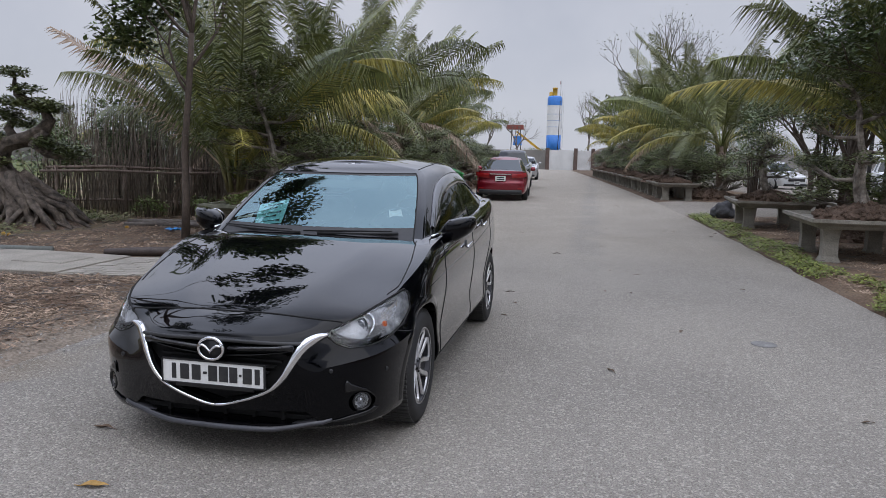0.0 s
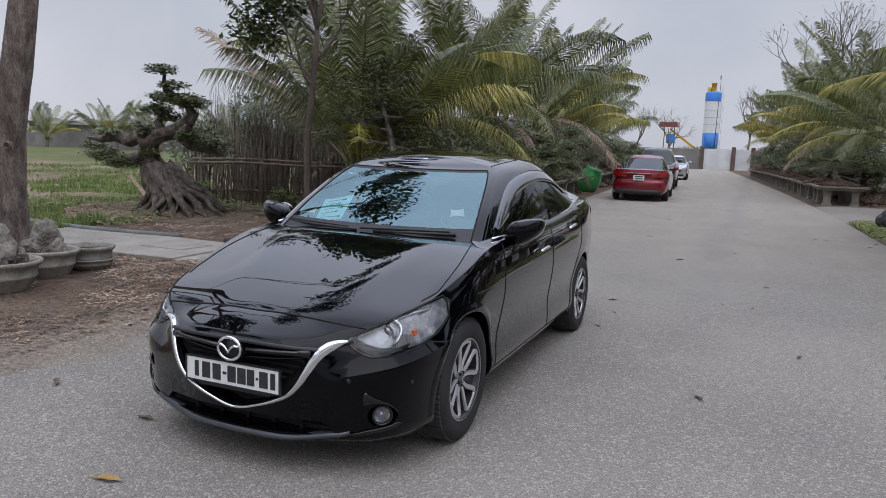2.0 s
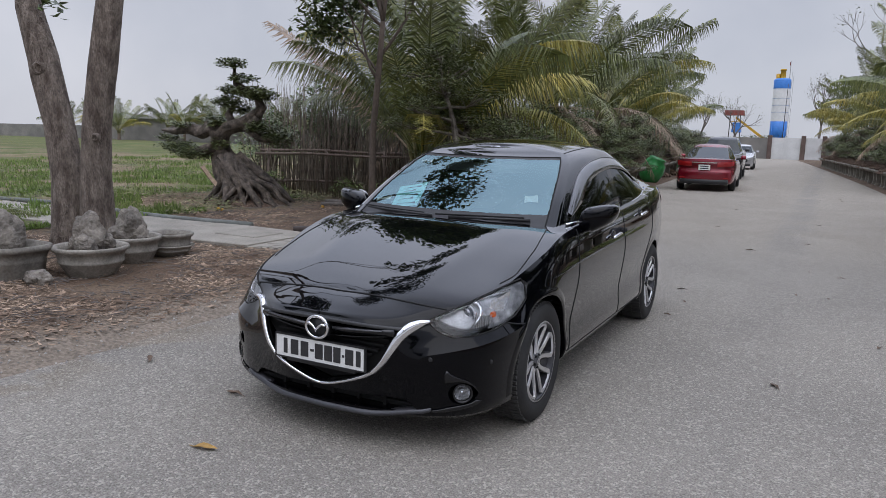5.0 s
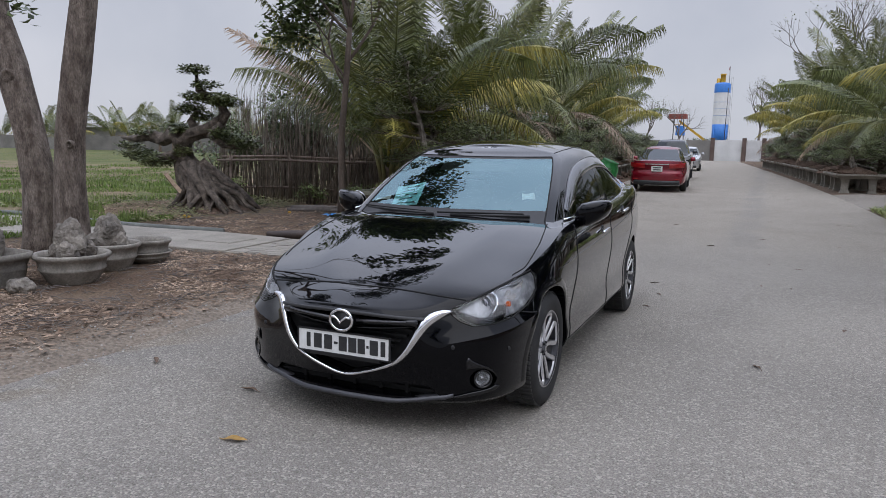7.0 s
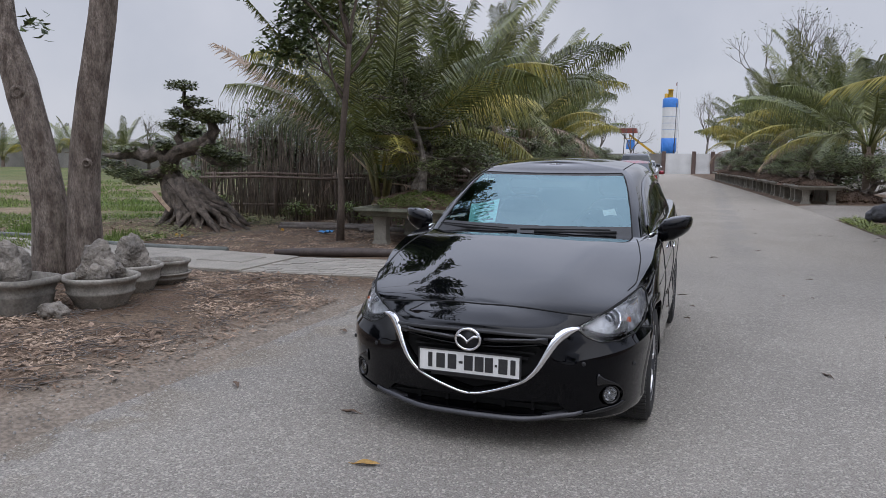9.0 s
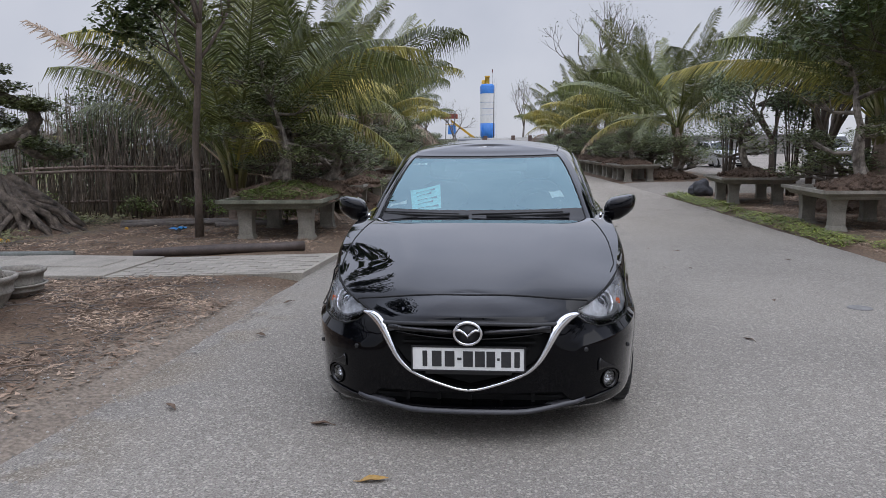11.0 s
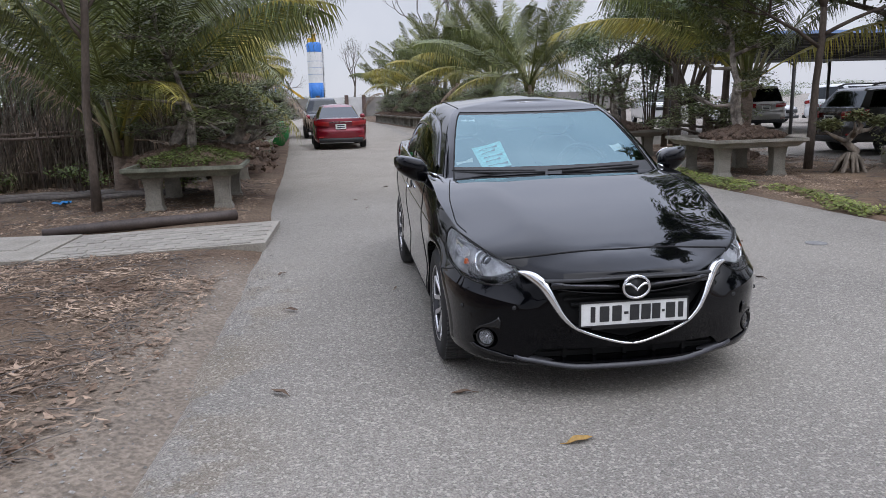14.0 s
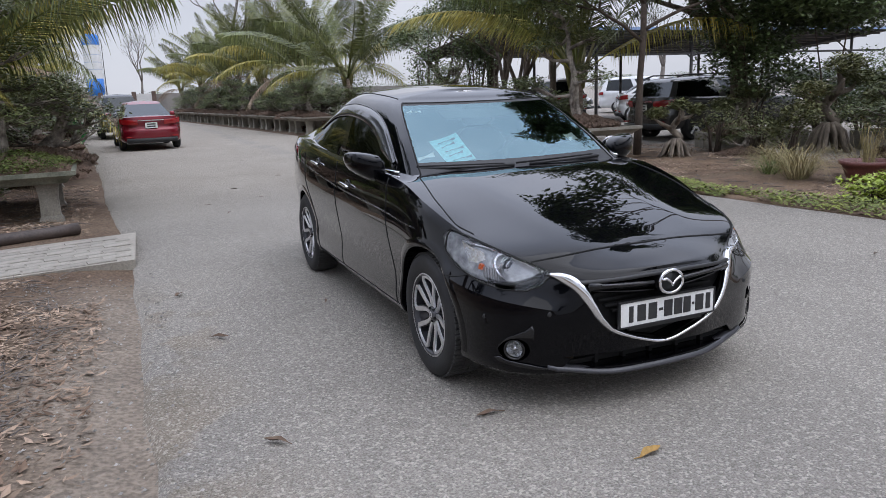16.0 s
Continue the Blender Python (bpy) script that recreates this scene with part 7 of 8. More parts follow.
# loose gravel along the road edge
g = Geo()
for _ in range(1900):
    y = r.uniform(-3.4, 4.0)
    x = ROAD_L(y) - .75 + .9 * r.random() ** 1.3 + .2 * noise.noise(V((y, 4, 2)))
    e = r.choice((.003, .004, .005, .007, .01))
    c = V((x, y, (.0 if x > ROAD_L(y) else ground_z(x, y)) + e * .3))
    g.add([c + V((0, 0, e * .8)), c + V((e, e * .2, 0)), c + V((-e * .2, e, 0)), c + V((-e, -e * .5, 0)), c + V((e * .3, -e, 0)), c - V((0, 0, e * .6))],
          [(0, 1, 2), (0, 2, 3), (0, 3, 4), (0, 4, 1), (5, 2, 1), (5, 3, 2), (5, 4, 3), (5, 1, 4)])
tagged(part("gravel", g, mat("grey_gravel", (.3, .285, .26), (.18, .17, .155), scale=5, fine=60, rough=.9, bump=.2, island=.45), shade=False), "loose grey gravel along the road edge", "gravel", kind="stuff")
# grass in the field
g = Geo()
for _ in range(64000):
    d = r.random() ** 1.6
    x, y = -7.7 - 22 * d, r.uniform(2.5, 10 + 18 * d)
    if x > -9.6 and y > 6.5 and noise.noise(V((x * 1.1, y * 1.1, 3))) < .12:
        continue
    if noise.noise(V((x * .45, y * .45, 8))) < -.08:
        continue
    a = r.uniform(0, 6.28)
    h = r.uniform(.04, .15) * (1.6 if noise.noise(V((x * 1.3, y * 1.3, 4))) > .2 else .8)
    w_ = V((math.cos(a), math.sin(a), 0)) * .017
    p = V((x, y, ground_z(x, y)))
    k = len(g.v)
    g.v += [tuple(p - w_), tuple(p + w_), tuple(p + V((r.uniform(-.06, .06), r.uniform(-.06, .06), h)))]
    g.f.append((k, k + 1, k + 2))
b = Geo()
for _ in range(1300):
    d = r.random() ** 1.5
    x, y = -7.4 - 20 * d, r.uniform(3, 10 + 16 * d)
    if noise.noise(V((x * .3, y * .3, 21))) < .05:
        continue
    n_ = r.randint(8, 22)
    for _k in range(n_):
        leaf(b, V((x + r.gauss(0, .16), y + r.gauss(0, .16), ground_z(x, y) + r.uniform(.02, .16))), r.uniform(.05, .11), r, .6)
tagged(part("field_weeds", b, mat("field_weed_leaves", (.075, .1, .03), (.19, .165, .075), scale=.6, fine=9, rough=.7, bump=0, island=.45), shade=False), "low leafy weeds scattered over the field", "weeds", kind="stuff")
tagged(part("field_grass", g, translucent(mat("field_grass_blades", (.12, .19, .04), (.19, .23, .075), scale=.7, fine=8, rough=.6, bump=0, island=.4), .3), shade=False), "short green field grass and weeds", "grass", kind="stuff")

# ---- concrete path, pavers, pipe and hose ----
M_SLAB = mat("pale_concrete_slab", (.31, .283, .24), (.235, .214, .18), scale=2.2, fine=60, rough=.9, bump=.25, depth=.004, rand=.08)
M_PAVER = mat("worn_paver", (.3, .275, .235), (.23, .211, .18), scale=7, fine=70, rough=.9, bump=.35, depth=.004, rand=.12)
path = tagged(new("path"), "pale concrete path leading off the road", "path", kind="structure")
for x0, x1 in ((-4.28, -6.2), (-6.215, -8.2), (-8.215, -10.4), (-10.415, -13)):
    part("slab", Geo().loft([[(x0, 4.12 + dy, z), (x1, 4.0 + dy, z), (x1, 5.62 - dy, z), (x0, 5.5 - dy, z)] for z, dy in ((-.1, 0), (.05, 0), (.06, .012))], False, True), M_SLAB, path, shade=False)
part("hatch", Geo().box(-5.35, -4.62, 4.62, 5.2, .05, .072, 0, .008), M_SLAB, path, "lifted concrete hatch cover", shade=False)
part("path_bed", Geo().loft([[(-4.28, 4.1, z), (-2.15, 4.46, z), (-2.12, 5.95, z), (-4.28, 5.52, z)] for z in (-.1, .042)], False, True), M_SLAB, path, shade=False)
r = random.Random(5)
px = Geo().box(-.12, .12, -.0695, .0695, 0, .03, .004).mesh("paver", False)
px.materials.append(M_PAVER)
for i in range(9):
    for j in range(11):
        x = -4.14 + i * .245 + (.12 if j % 2 else 0)
        y0, y1 = 4.14 + (x + 4.28) * .17 + .08, 5.5 + (x + 4.28) * .2 - .08
        y = y0 + j * .142
        if y > y1 or x > -2.25:
            continue
        part("paver", px, None, path).matrix_basis = Matrix.Translation((x, y, .018 + r.uniform(-.003, .003))) @ Matrix.Rotation(.16 + r.uniform(-.02, .02), 4, "Z")
M_PIPE = mat("brown_plastic_pipe", (.045, .032, .027), (.07, .052, .043), scale=6, fine=50, rough=.6, bump=.2, depth=.004)
M_HOSE = mat("grey_green_hose", (.15, .16, .145), (.1, .105, .095), scale=4, fine=40, rough=.7, bump=.1)
pp = [V((-4.75, 5.6, .07)), V((-4.3, 5.72, .085)), V((-3.7, 5.86, .1)), V((-3.2, 6.05, .09)), V((-2.9, 6.2, .085)), V((-2.7, 6.33, .085))]
pipe = thing("pipe", "dark brown pipe lying beside the path", "pipe")
part("tube", Geo().tube(pp, [.05, .062, .068, .068, .068, .068], 14), M_PIPE, pipe)
# flat black disc on the closed end paints the shade inside the pipe
part("pipe_bore", Geo().lathe([(.05, 0), (.05, .002)], 14, "z", cap1=True).moved(Matrix.Translation(pp[-1] + V((.003, .002, 0))) @ (pp[-1] - pp[-2]).to_track_quat("Z", "Y").to_matrix().to_4x4()), M_BLACK, pipe)
hose = thing("hose", "grey-green hose lying in the grass", "hose")
part("tube", Geo().tube([V((x, 5.62 + .12 * math.sin(x * 1.1) + (.1 if x < -9 else 0), .06)) for x in np.arange(-14, -5.4, .3)], .05, 10), M_HOSE, hose)
for i, (x, y, a, ln) in enumerate(((-7.2, 9.6, .1, 2.2), (-6.4, 9.2, .2, 2.6), (-5.8, 9.9, -.05, 2.0), (-6.9, 9.05, .25, 1.6), (-5.2, 9.2, .1, 1.4))):
    lg = thing("fallen_branch", "dry fallen branch on the earth", "branch", "fallen branches")
    part("wood", Geo().tube([V((x, y, .06)), V((x + ln * .5 * math.cos(a), y + ln * .5 * math.sin(a), .09)), V((x + ln * math.cos(a), y + ln * math.sin(a), .06))], [.045, .04, .02], 7, wob=.3), M_BARE, lg)
rag = thing("blue_rag", "crumpled blue plastic rag", "rag")
g = Geo()
for i in range(6):
    for j in range(5):
        g.v.append((-5.74 + i * .05, 8.5 + j * .05, .05 + .05 * noise.noise(V((i * .9, j * .9, 2))) + .02))
for i in range(5):
    for j in range(4):
        g.f.append((i * 5 + j, (i + 1) * 5 + j, (i + 1) * 5 + j + 1, i * 5 + j + 1))
part("sheet", g, mat("blue_plastic", (.02, .2, .5), (.03, .26, .6), scale=8, rough=.4, bump=0), rag)
for x, y in ((-6.6, 8.7), (-7.55, 7.0), (-7.75, 7.1)):
    f = thing("fallen_fruit", "yellow fallen fruit on the ground", "fruit", "fallen fruit")
    part("fruit", Geo().lathe([(.002, 0), (.025, .007), (.035, .03), (.025, .058), (.002, .065)], 10, "z", (x, y, .015)), mat("yellow_fruit", (.5, .3, .03), (.4, .2, .02), scale=9, rough=.6), f)

# ---- pots with rocks ----
M_POT = mat("grey_glazed_pot", (.17, .155, .132), (.29, .268, .232), scale=7, fine=45, rough=.85, bump=.6, depth=.006, rand=.12)
M_ROCK = mat("pitted_grey_rock", (.28, .25, .212), (.14, .125, .108), scale=8, fine=28, rough=.95, bump=1, depth=.04, rand=.1)
M_TERRACOTTA = mat("red_glazed_pot", (.11, .035, .03), (.15, .055, .045), scale=5, fine=40, rough=.45, bump=.15, depth=.004)


def rock(x, y, z, rx, rz, seed):
    """A weathered lump: a ball pushed in and out by coarse and fine noise."""
    bm = bmesh.new()
    bmesh.ops.create_icosphere(bm, subdivisions=4, radius=1)
    for v in bm.verts:
        q = v.co.copy()
        k = 1.05 + .42 * noise.noise(q * 1.2 + Vector((seed, 0, 0))) - .26 * abs(noise.noise(q * 2.6 + Vector((0, seed, 0)))) + .07 * noise.noise(q * 6.5 + Vector((0, 0, seed)))
        v.co = Vector((x + q.x * rx * k, y + q.y * rx * k * .8, z + q.z * rz * k))
    return bm


def bowl(x, y, d, h, label, foot=.6, rect=False, material=None):
    t = thing("planter", label, "planter", "planters beneath the tree", at=Matrix.Translation((x, y, .02)))
    R = d / 2
    if rect:
        rings = []
        for s, z in ((.8, 0), (.84, .02), (.9, h * .5), (.93, h * .55), (.9, h * .6), (.98, h * .82), (1.05, h * .84), (1.05, h), (.95, h), (.9, h * .8)):
            rings.append([(math.copysign(abs(math.cos(a)) ** .5, math.cos(a)) * R * s, math.copysign(abs(math.sin(a)) ** .5, math.sin(a)) * R * .7 * s, z) for a in [2 * math.pi * (k + .5) / 28 for k in range(28)]])
        part("shell", Geo().loft(rings, True, True), material or M_POT, t)
    else:
        part("shell", Geo().lathe([(R * foot, 0), (R * (foot + .06), .02), (R * .86, h * .45), (R * .9, h * .5), (R * .87, h * .54), (R * .93, h * .8), (R * 1.02, h * .86), (R * 1.05, h * .95), (R, h), (R * .9, h * .97), (R * .86, h * .8)], 30, "z", cap0=True), material or M_POT, t)
    part("soil", Geo().lathe([(R * (.86 if not rect else .6), h * .78), (R * .4, h * .84), (.01, h * .86)], 18, "z"), M_SOIL, t)
    return t


POTS = ((-4.8, 1.42, .78, .33, True), (-4.28, 1.94, .68, .3, False), (-4.55, 2.62, .62, .3, False), (-4.6, 3.2, .5, .27, False), (-5.65, 1.6, .9, .36, True), (-6.4, 2.05, .8, .34, True))
for i, (x, y, d, h, rect) in enumerate(POTS):
    bowl(x, y, d, h, "shallow grey stone planter with ornamental rock" if i != 3 else "small stacked grey planter", .6, rect)
    n = (3, 4, 3, 0, 2, 2)[i]
    for k in range(n):
        a = k * 2.2 + i
        s = .5 if k else 0
        rk = thing("ornamental_rock", "pitted grey ornamental rock standing in a planter", "rock", "ornamental rocks")
        part("stone", rock(x + math.cos(a) * d * .2 * s * 2, y + math.sin(a) * d * .2 * s * 2, .02 + h + (.1 if not k else .02), (.17, .12, .11, .1)[k], (.21 if not k else .1), i * 7 + k), M_ROCK, rk)
bowl(-4.62, 3.2, .54, .13, "grey planter turned over beneath another")
rk = thing("ornamental_rock", "pale loose stone on the earth", "rock", "ornamental rocks")
part("stone", rock(-4.25, 1.35, .07, .13, .1, 91), M_ROCK, rk)
# sago leaves behind the pots
g = thing("sago_plant", "small sago plant with stiff green fronds in a planter", "plant", at=Matrix.Translation((-5.75, 1.75, .4)))
for k in range(11):
    f = part("frond", FRONDS["old"][0], None, g)
    f.matrix_basis = Matrix.Rotation(k * 2.4, 4, "Z") @ Matrix.Rotation(-.25 - .05 * (k % 3), 4, "Y") @ Matrix.Scale(.13 + .01 * (k % 3), 4)

# large green jar by the left row
M_GREEN = mat("green_glazed_jar", (.03, .19, .05), (.04, .25, .07), scale=4, fine=30, rough=.25, bump=.05, spread=.15)
jar = thing("green_jar", "large bright green glazed jar lying on its side", "jar", at=Matrix.Translation((-3.7, 24.7, .44)) @ Matrix.Rotation(radians(22), 4, "Y") @ Matrix.Scale(.82, 4))
part("jar_body", Geo().lathe([(.02, -.6), (.3, -.58), (.46, -.35), (.54, 0), (.48, .35), (.36, .52), (.4, .6), (.34, .6), (.3, .5), (.02, .1)], 30), M_GREEN, jar)

# fallen leaves on the road
M_DRY = mat("curled_dry_leaf", (.085, .055, .038), (.15, .1, .065), scale=9, fine=60, rough=.9, bump=.2, rand=.35)
M_YELLOW_LEAF = mat("yellow_fallen_leaf", (.34, .21, .06), (.24, .13, .04), scale=9, fine=60, rough=.8, bump=.2)
r = random.Random(3)


def curled(size):
    g = Geo()
    rows = []
    for i in range(7):
        u = i / 6
        w = size * .2 * math.sin(math.pi * min(.98, u * .92 + .06))
        z = .003 + .05 * size * math.sin(u * 5) ** 2
        rows.append([(u * size - size / 2, -w * .8, z + w * .45), (u * size - size / 2, w * (u - .5), z), (u * size - size / 2, w * .8, z + w * .6)])
    g.loft(rows, closed=False)
    g.tube([(-size / 2, 0, .005), (-size * .72, .01, .004)], [.003, .002], 4)
    me = g.mesh("leaf")
    return me


CURL = [curled(s) for s in (.07, .09, .115)]
for me in CURL:
    me.materials.append(M_DRY)
yl = curled(.125)
yl.materials.append(M_YELLOW_LEAF)
SPOTS = [(-.78, .24, 2), (-1.68, .43, 2), (1.88, 2.05, 1), (.85, 4.8, 1), (1.18, 8.2, 2), (-1.72, 1.955, 2), (-1.885, 3.12, 2), (.95, 3.6, 0), (.98, 4.2, 0), (2.3, 6.5, 0), (2.9, 9, 0), (-1.0, 7.0, 1), (-.6, 9.5, 2), (.4, 11, 1), (2.0, 12.5, 1), (3.3, 1.4, 0), (2.5, 3.4, 1), (-.95, 2.4, 0)]
for x, y, k in SPOTS + [(r.uniform(-2, 4.2), r.uniform(4, 22), 0) for _ in range(22)]:
    lf = thing("fallen_leaf", "curled brown fallen leaf on the asphalt", "leaf", "fallen leaves", at=Matrix.Translation((x, y, 0)) @ Matrix.Rotation(r.uniform(0, 6.28), 4, "Z"))
    part("blade", CURL[k], None, lf)
lf = thing("fallen_leaf", "yellow fallen leaf on the asphalt", "leaf", "fallen leaves", at=Matrix.Translation((-.377, -.363, 0)) @ Matrix.Rotation(.25, 4, "Z"))
part("blade", yl, None, lf)
mh = thing("drain_cover", "small round dark drain cover in the asphalt", "drain cover", at=Matrix.Translation((3.12, 3.15, 0)))
part("lid", Geo().lathe([(.1, 0), (.1, .004), (.09, .006), (.002, .006)], 24), mat("stained_iron", (.16, .155, .15), (.2, .195, .19), scale=10, rough=.8), mh)

# ---- right-hand garden: planters, pots and rooted bonsai ----
for i, (x, y, k, sc, z) in enumerate(((9.4, 9.1, 5, .9, .36), (8.6, 8.0, 5, .8, 0), (10.2, 5.6, 2, 1.4, 0))):
    bonsai(x, y, z, k, i * 1.3 + .4, sc, "bonsai with twisted pale roots growing in the garden")
for i, (x, y, w_, d_) in enumerate(((9.4, 9.1, 1.3, .5), (10.2, 8.6, .95, .5), (11.2, 6.9, 1.2, .6))):
    t = thing("planter_box", "weathered grey concrete planter box", "planter", "garden planters", at=Matrix.Translation((x, y, 0)) @ Matrix.Rotation(-.4, 4, "Z"))
    part("box", Geo().box(-w_ / 2, w_ / 2, -d_ / 2, d_ / 2, 0, .38, -.02, .015), M_CONCRETE, t, shade=False)
    part("soil", Geo().box(-w_ / 2 + .05, w_ / 2 - .05, -d_ / 2 + .05, d_ / 2 - .05, .3, .4, .03), M_SOIL, t, shade=False)
t = thing("flower_pot", "dark red glazed pot with dry grass", "pot", at=Matrix.Translation((6.72, 4.05, 0)) @ Matrix.Scale(.86, 4))
part("shell", Geo().lathe([(.2, 0), (.24, .05), (.3, .2), (.34, .3), (.38, .31), (.39, .37), (.34, .37), (.3, .3)], 28, cap0=True), M_TERRACOTTA, t)
part("soil", Geo().lathe([(.31, .3), (.002, .33)], 18), M_SOIL, t)
M_STRAW = mat("dry_grass_blades", (.3, .24, .12), (.2, .17, .07), scale=4, fine=20, rough=.8, bump=0, island=.35)


def tuft(x, y, z, n, h, seed, label, material, spread=.5):
    r = random.Random(seed)
    t = thing("grass_tuft", label, "grass", "grass tufts", at=Matrix.Translation((x, y, z)))
    g = Geo()
    for _ in range(n):
        a, l = r.uniform(0, 6.28), h * r.uniform(.6, 1.1)
        o = V((math.cos(a), math.sin(a), 0))
        s = V((-o.y, o.x, 0)) * r.uniform(.0025, .0045)
        p0 = o * r.uniform(0, .12) + s * r.uniform(-15, 15)
        out = l * spread * r.uniform(.55, 1.15)
        top = l * r.uniform(.35, .75)
        end = top * r.uniform(-.1, 1.05)
        p1 = p0 + o * out * .3 + V((0, 0, top * .75))
        p2 = p0 + o * out * .62 + s * r.uniform(-12, 12) + V((0, 0, top))
        p3 = p0 + o * out + s * r.uniform(-25, 25) + V((0, 0, max(.01, end)))
        g.add([p0 - s, p0 + s, p1 + s, p1 - s, p2 + s * .7, p2 - s * .7, p3], [(0, 1, 2, 3), (3, 2, 4, 5), (5, 4, 6)])
    part("tuft", g, material, t, shade=False)
    return t


tuft(6.72, 4.05, .27, 70, .8, 1, "tall dry grass growing in a pot", M_STRAW, .3)
tuft(6.3, 4.75, .02, 330, .7, 2, "clump of dry yellow grass", M_STRAW, 1.1)
tuft(6.9, 5.6, .02, 280, .6, 3, "clump of half-dry grass", M_STRAW, 1.2)
tuft(6.5, 5.4, .02, 120, .5, 7, "clump of half-dry green grass", M_LEAF_LIGHT, 1.2)
tuft(7.4, 4.6, .02, 180, .5, 4, "clump of dry yellow grass", M_STRAW, .9)
bowl(7.3, 3.75, .7, .45, "large grey planter beside the red pot")


M_PALE_WOOD = mat("pale_weathered_wood", (.24, .2, .155), (.09, .072, .056), scale=7, fine=35, rough=.95, bump=.8, depth=.02, stretch=(1, 1, .4))
M_OLIVE = mat("olive_bonsai_leaves", (.085, .1, .036), (.15, .15, .058), scale=2, fine=12, rough=.6, bump=0, island=.4)


def rooted(x, y, s, seed, pads, label):
    """A bonsai on a stand of pale bare roots, s its height."""
    r = random.Random(seed)
    t = thing("rooted_bonsai", label, "bonsai", "rooted bonsai", at=Matrix.Translation((x, y, 0)) @ Matrix.Scale(s, 4))
    c = r.uniform(-.1, .1)
    part("trunk", Geo().tube([V((0, 0, .22)), V((.06, 0, .38)), V((-.1, .02, .52)), V((.02, 0, .66)), V((.12, -.03, .78)), V((.05 + c, 0, .95))], [.075, .062, .06, .048, .036, .015], 12, wob=.9), M_PALE_WOOD, t)
    for q in ((V((-.08, 0, .52)), V((-.3, .05, .62)), V((-.5, 0, .72))), (V((.08, 0, .7)), V((.3, 0, .72)), V((.52, .05, .86))), (V((0, 0, .62)), V((-.12, -.2, .72)), V((-.2, -.3, .85)))):
        part("branch", Geo().tube(list(q), [.045, .03, .012], 7, wob=.5), M_PALE_WOOD, t)
    for k in range(15):
        a = k * .419 + r.uniform(-.15, .15)
        o = V((math.cos(a), math.sin(a), 0))
        u = r.uniform(.8, 1.25)
        part("root", Geo().tube([V((0, 0, .34)) + o * .05, V((0, 0, .24)) + o * .14 * u, V((0, 0, .1)) + o * .19 * u, V((0, 0, -.02)) + o * .27 * u], [.032, .028, .024, .014], 7, wob=.9), M_PALE_WOOD, t)
    g = Geo()
    for px_, pz, rx, rz, n in pads:
        cloud(g, (px_, r.uniform(-.15, .15), pz), rx, rx * .8, rz, n * 3, .085 / s, r, .2, 0)
    part("foliage", g, M_OLIVE, t, shade=False)


rooted(7.41, 8.46, 1.05, 51, ((-.35, .82, .22, .1, 160), (.1, .95, .2, .1, 130), (.45, .86, .2, .1, 120)), "small bonsai on pale twisted bare roots")
rooted(10.0, 9.4, 1.2, 52, ((-.4, .78, .3, .12, 260), (.1, .98, .3, .12, 260), (.5, .9, .25, .1, 200)), "bonsai with dark leaves on pale twisted roots")
rooted(9.9, 7.2, 1.6, 53, ((-.55, .5, .26, .15, 330), (-.32, .74, .24, .1, 280), (.05, 1.02, .26, .11, 330), (.36, .86, .22, .1, 240), (.66, .62, .26, .13, 300), (.86, .84, .2, .1, 200), (.5, .42, .22, .1, 170), (-.75, .34, .2, .12, 150)), "large olive-leaved bonsai with a forked pale trunk")
rooted(11.6, 5.9, 1.6, 54, ((-.45, .62, .3, .12, 500), (0, .95, .4, .14, 700), (.5, .88, .35, .14, 600)), "olive-leaved bonsai on pale roots")
for i, (x, y, z, rx, n) in enumerate(((8.5, 8.6, .5, .55, 700), (9.3, 8.3, .55, .6, 800), (8.9, 7.2, .4, .5, 500), (10.6, 7.9, .6, .7, 900))):
    shrub(x, y, z, rx, rx * .7, .38, n, 960 + i, .07, M_OLIVE, "sparse twiggy shrub with small olive leaves", "twiggy_shrub", 11)

# grey rock and black stone by the second right-hand table
rk = thing("boulder", "dark rounded stone by the side road", "rock")
part("stone", rock(4.95, 16.4, .2, .3, .26, 55), mat("dark_stone", (.05, .05, .055), (.08, .08, .085), scale=5, fine=30, rough=.8, bump=.5), rk)

# ---- carport ----
M_SHEET = mat("brown_roof_sheet", (.09, .075, .065), (.13, .11, .095), scale=2, fine=30, rough=.8, bump=.2)
M_BLUE = mat("blue_sheet", (.03, .16, .5), (.04, .2, .58), scale=3, fine=40, rough=.5, bump=.05)
M_PALE_BLUE = mat("faded_blue_sheet", (.2, .3, .5), (.26, .36, .55), scale=3, fine=40, rough=.6, bump=.05)
port = thing("carport", "long open carport with a blue-edged sheet roof", "carport")
for x in (9.5, 13.9, 18.3, 22.7, 27.1):
    for y in (20.2, 24.6):
        part("post", Geo().tube([V((x, y, -.05)), V((x, y, 3.2 - (y - 20) * .1))], .06, 8), M_STEEL, port)
    part("beam", Geo().loft([[(x - .04, y, z - .14), (x + .04, y, z - .14), (x + .04, y, z), (x - .04, y, z)] for y, z in ((19.6, 3.24), (25, 2.7))], True, True), M_STEEL, port, shade=False)
    part("strut", Geo().tube([V((x, 20.2, 2.3)), V((x - 1.3, 20.2, 3.15))], .03, 6), M_STEEL, port)
for k in range(9):
    y = 19.7 + k * .64
    part("purlin", Geo().box(8.9, 29, y - .03, y + .03, 3.22 - (y - 19.6) * .1, 3.29 - (y - 19.6) * .1), M_STEEL, port, shade=False)
part("tie_beam", Geo().box(8.9, 29, 20.16, 20.24, 2.42, 2.5), M_STEEL, port, shade=False)
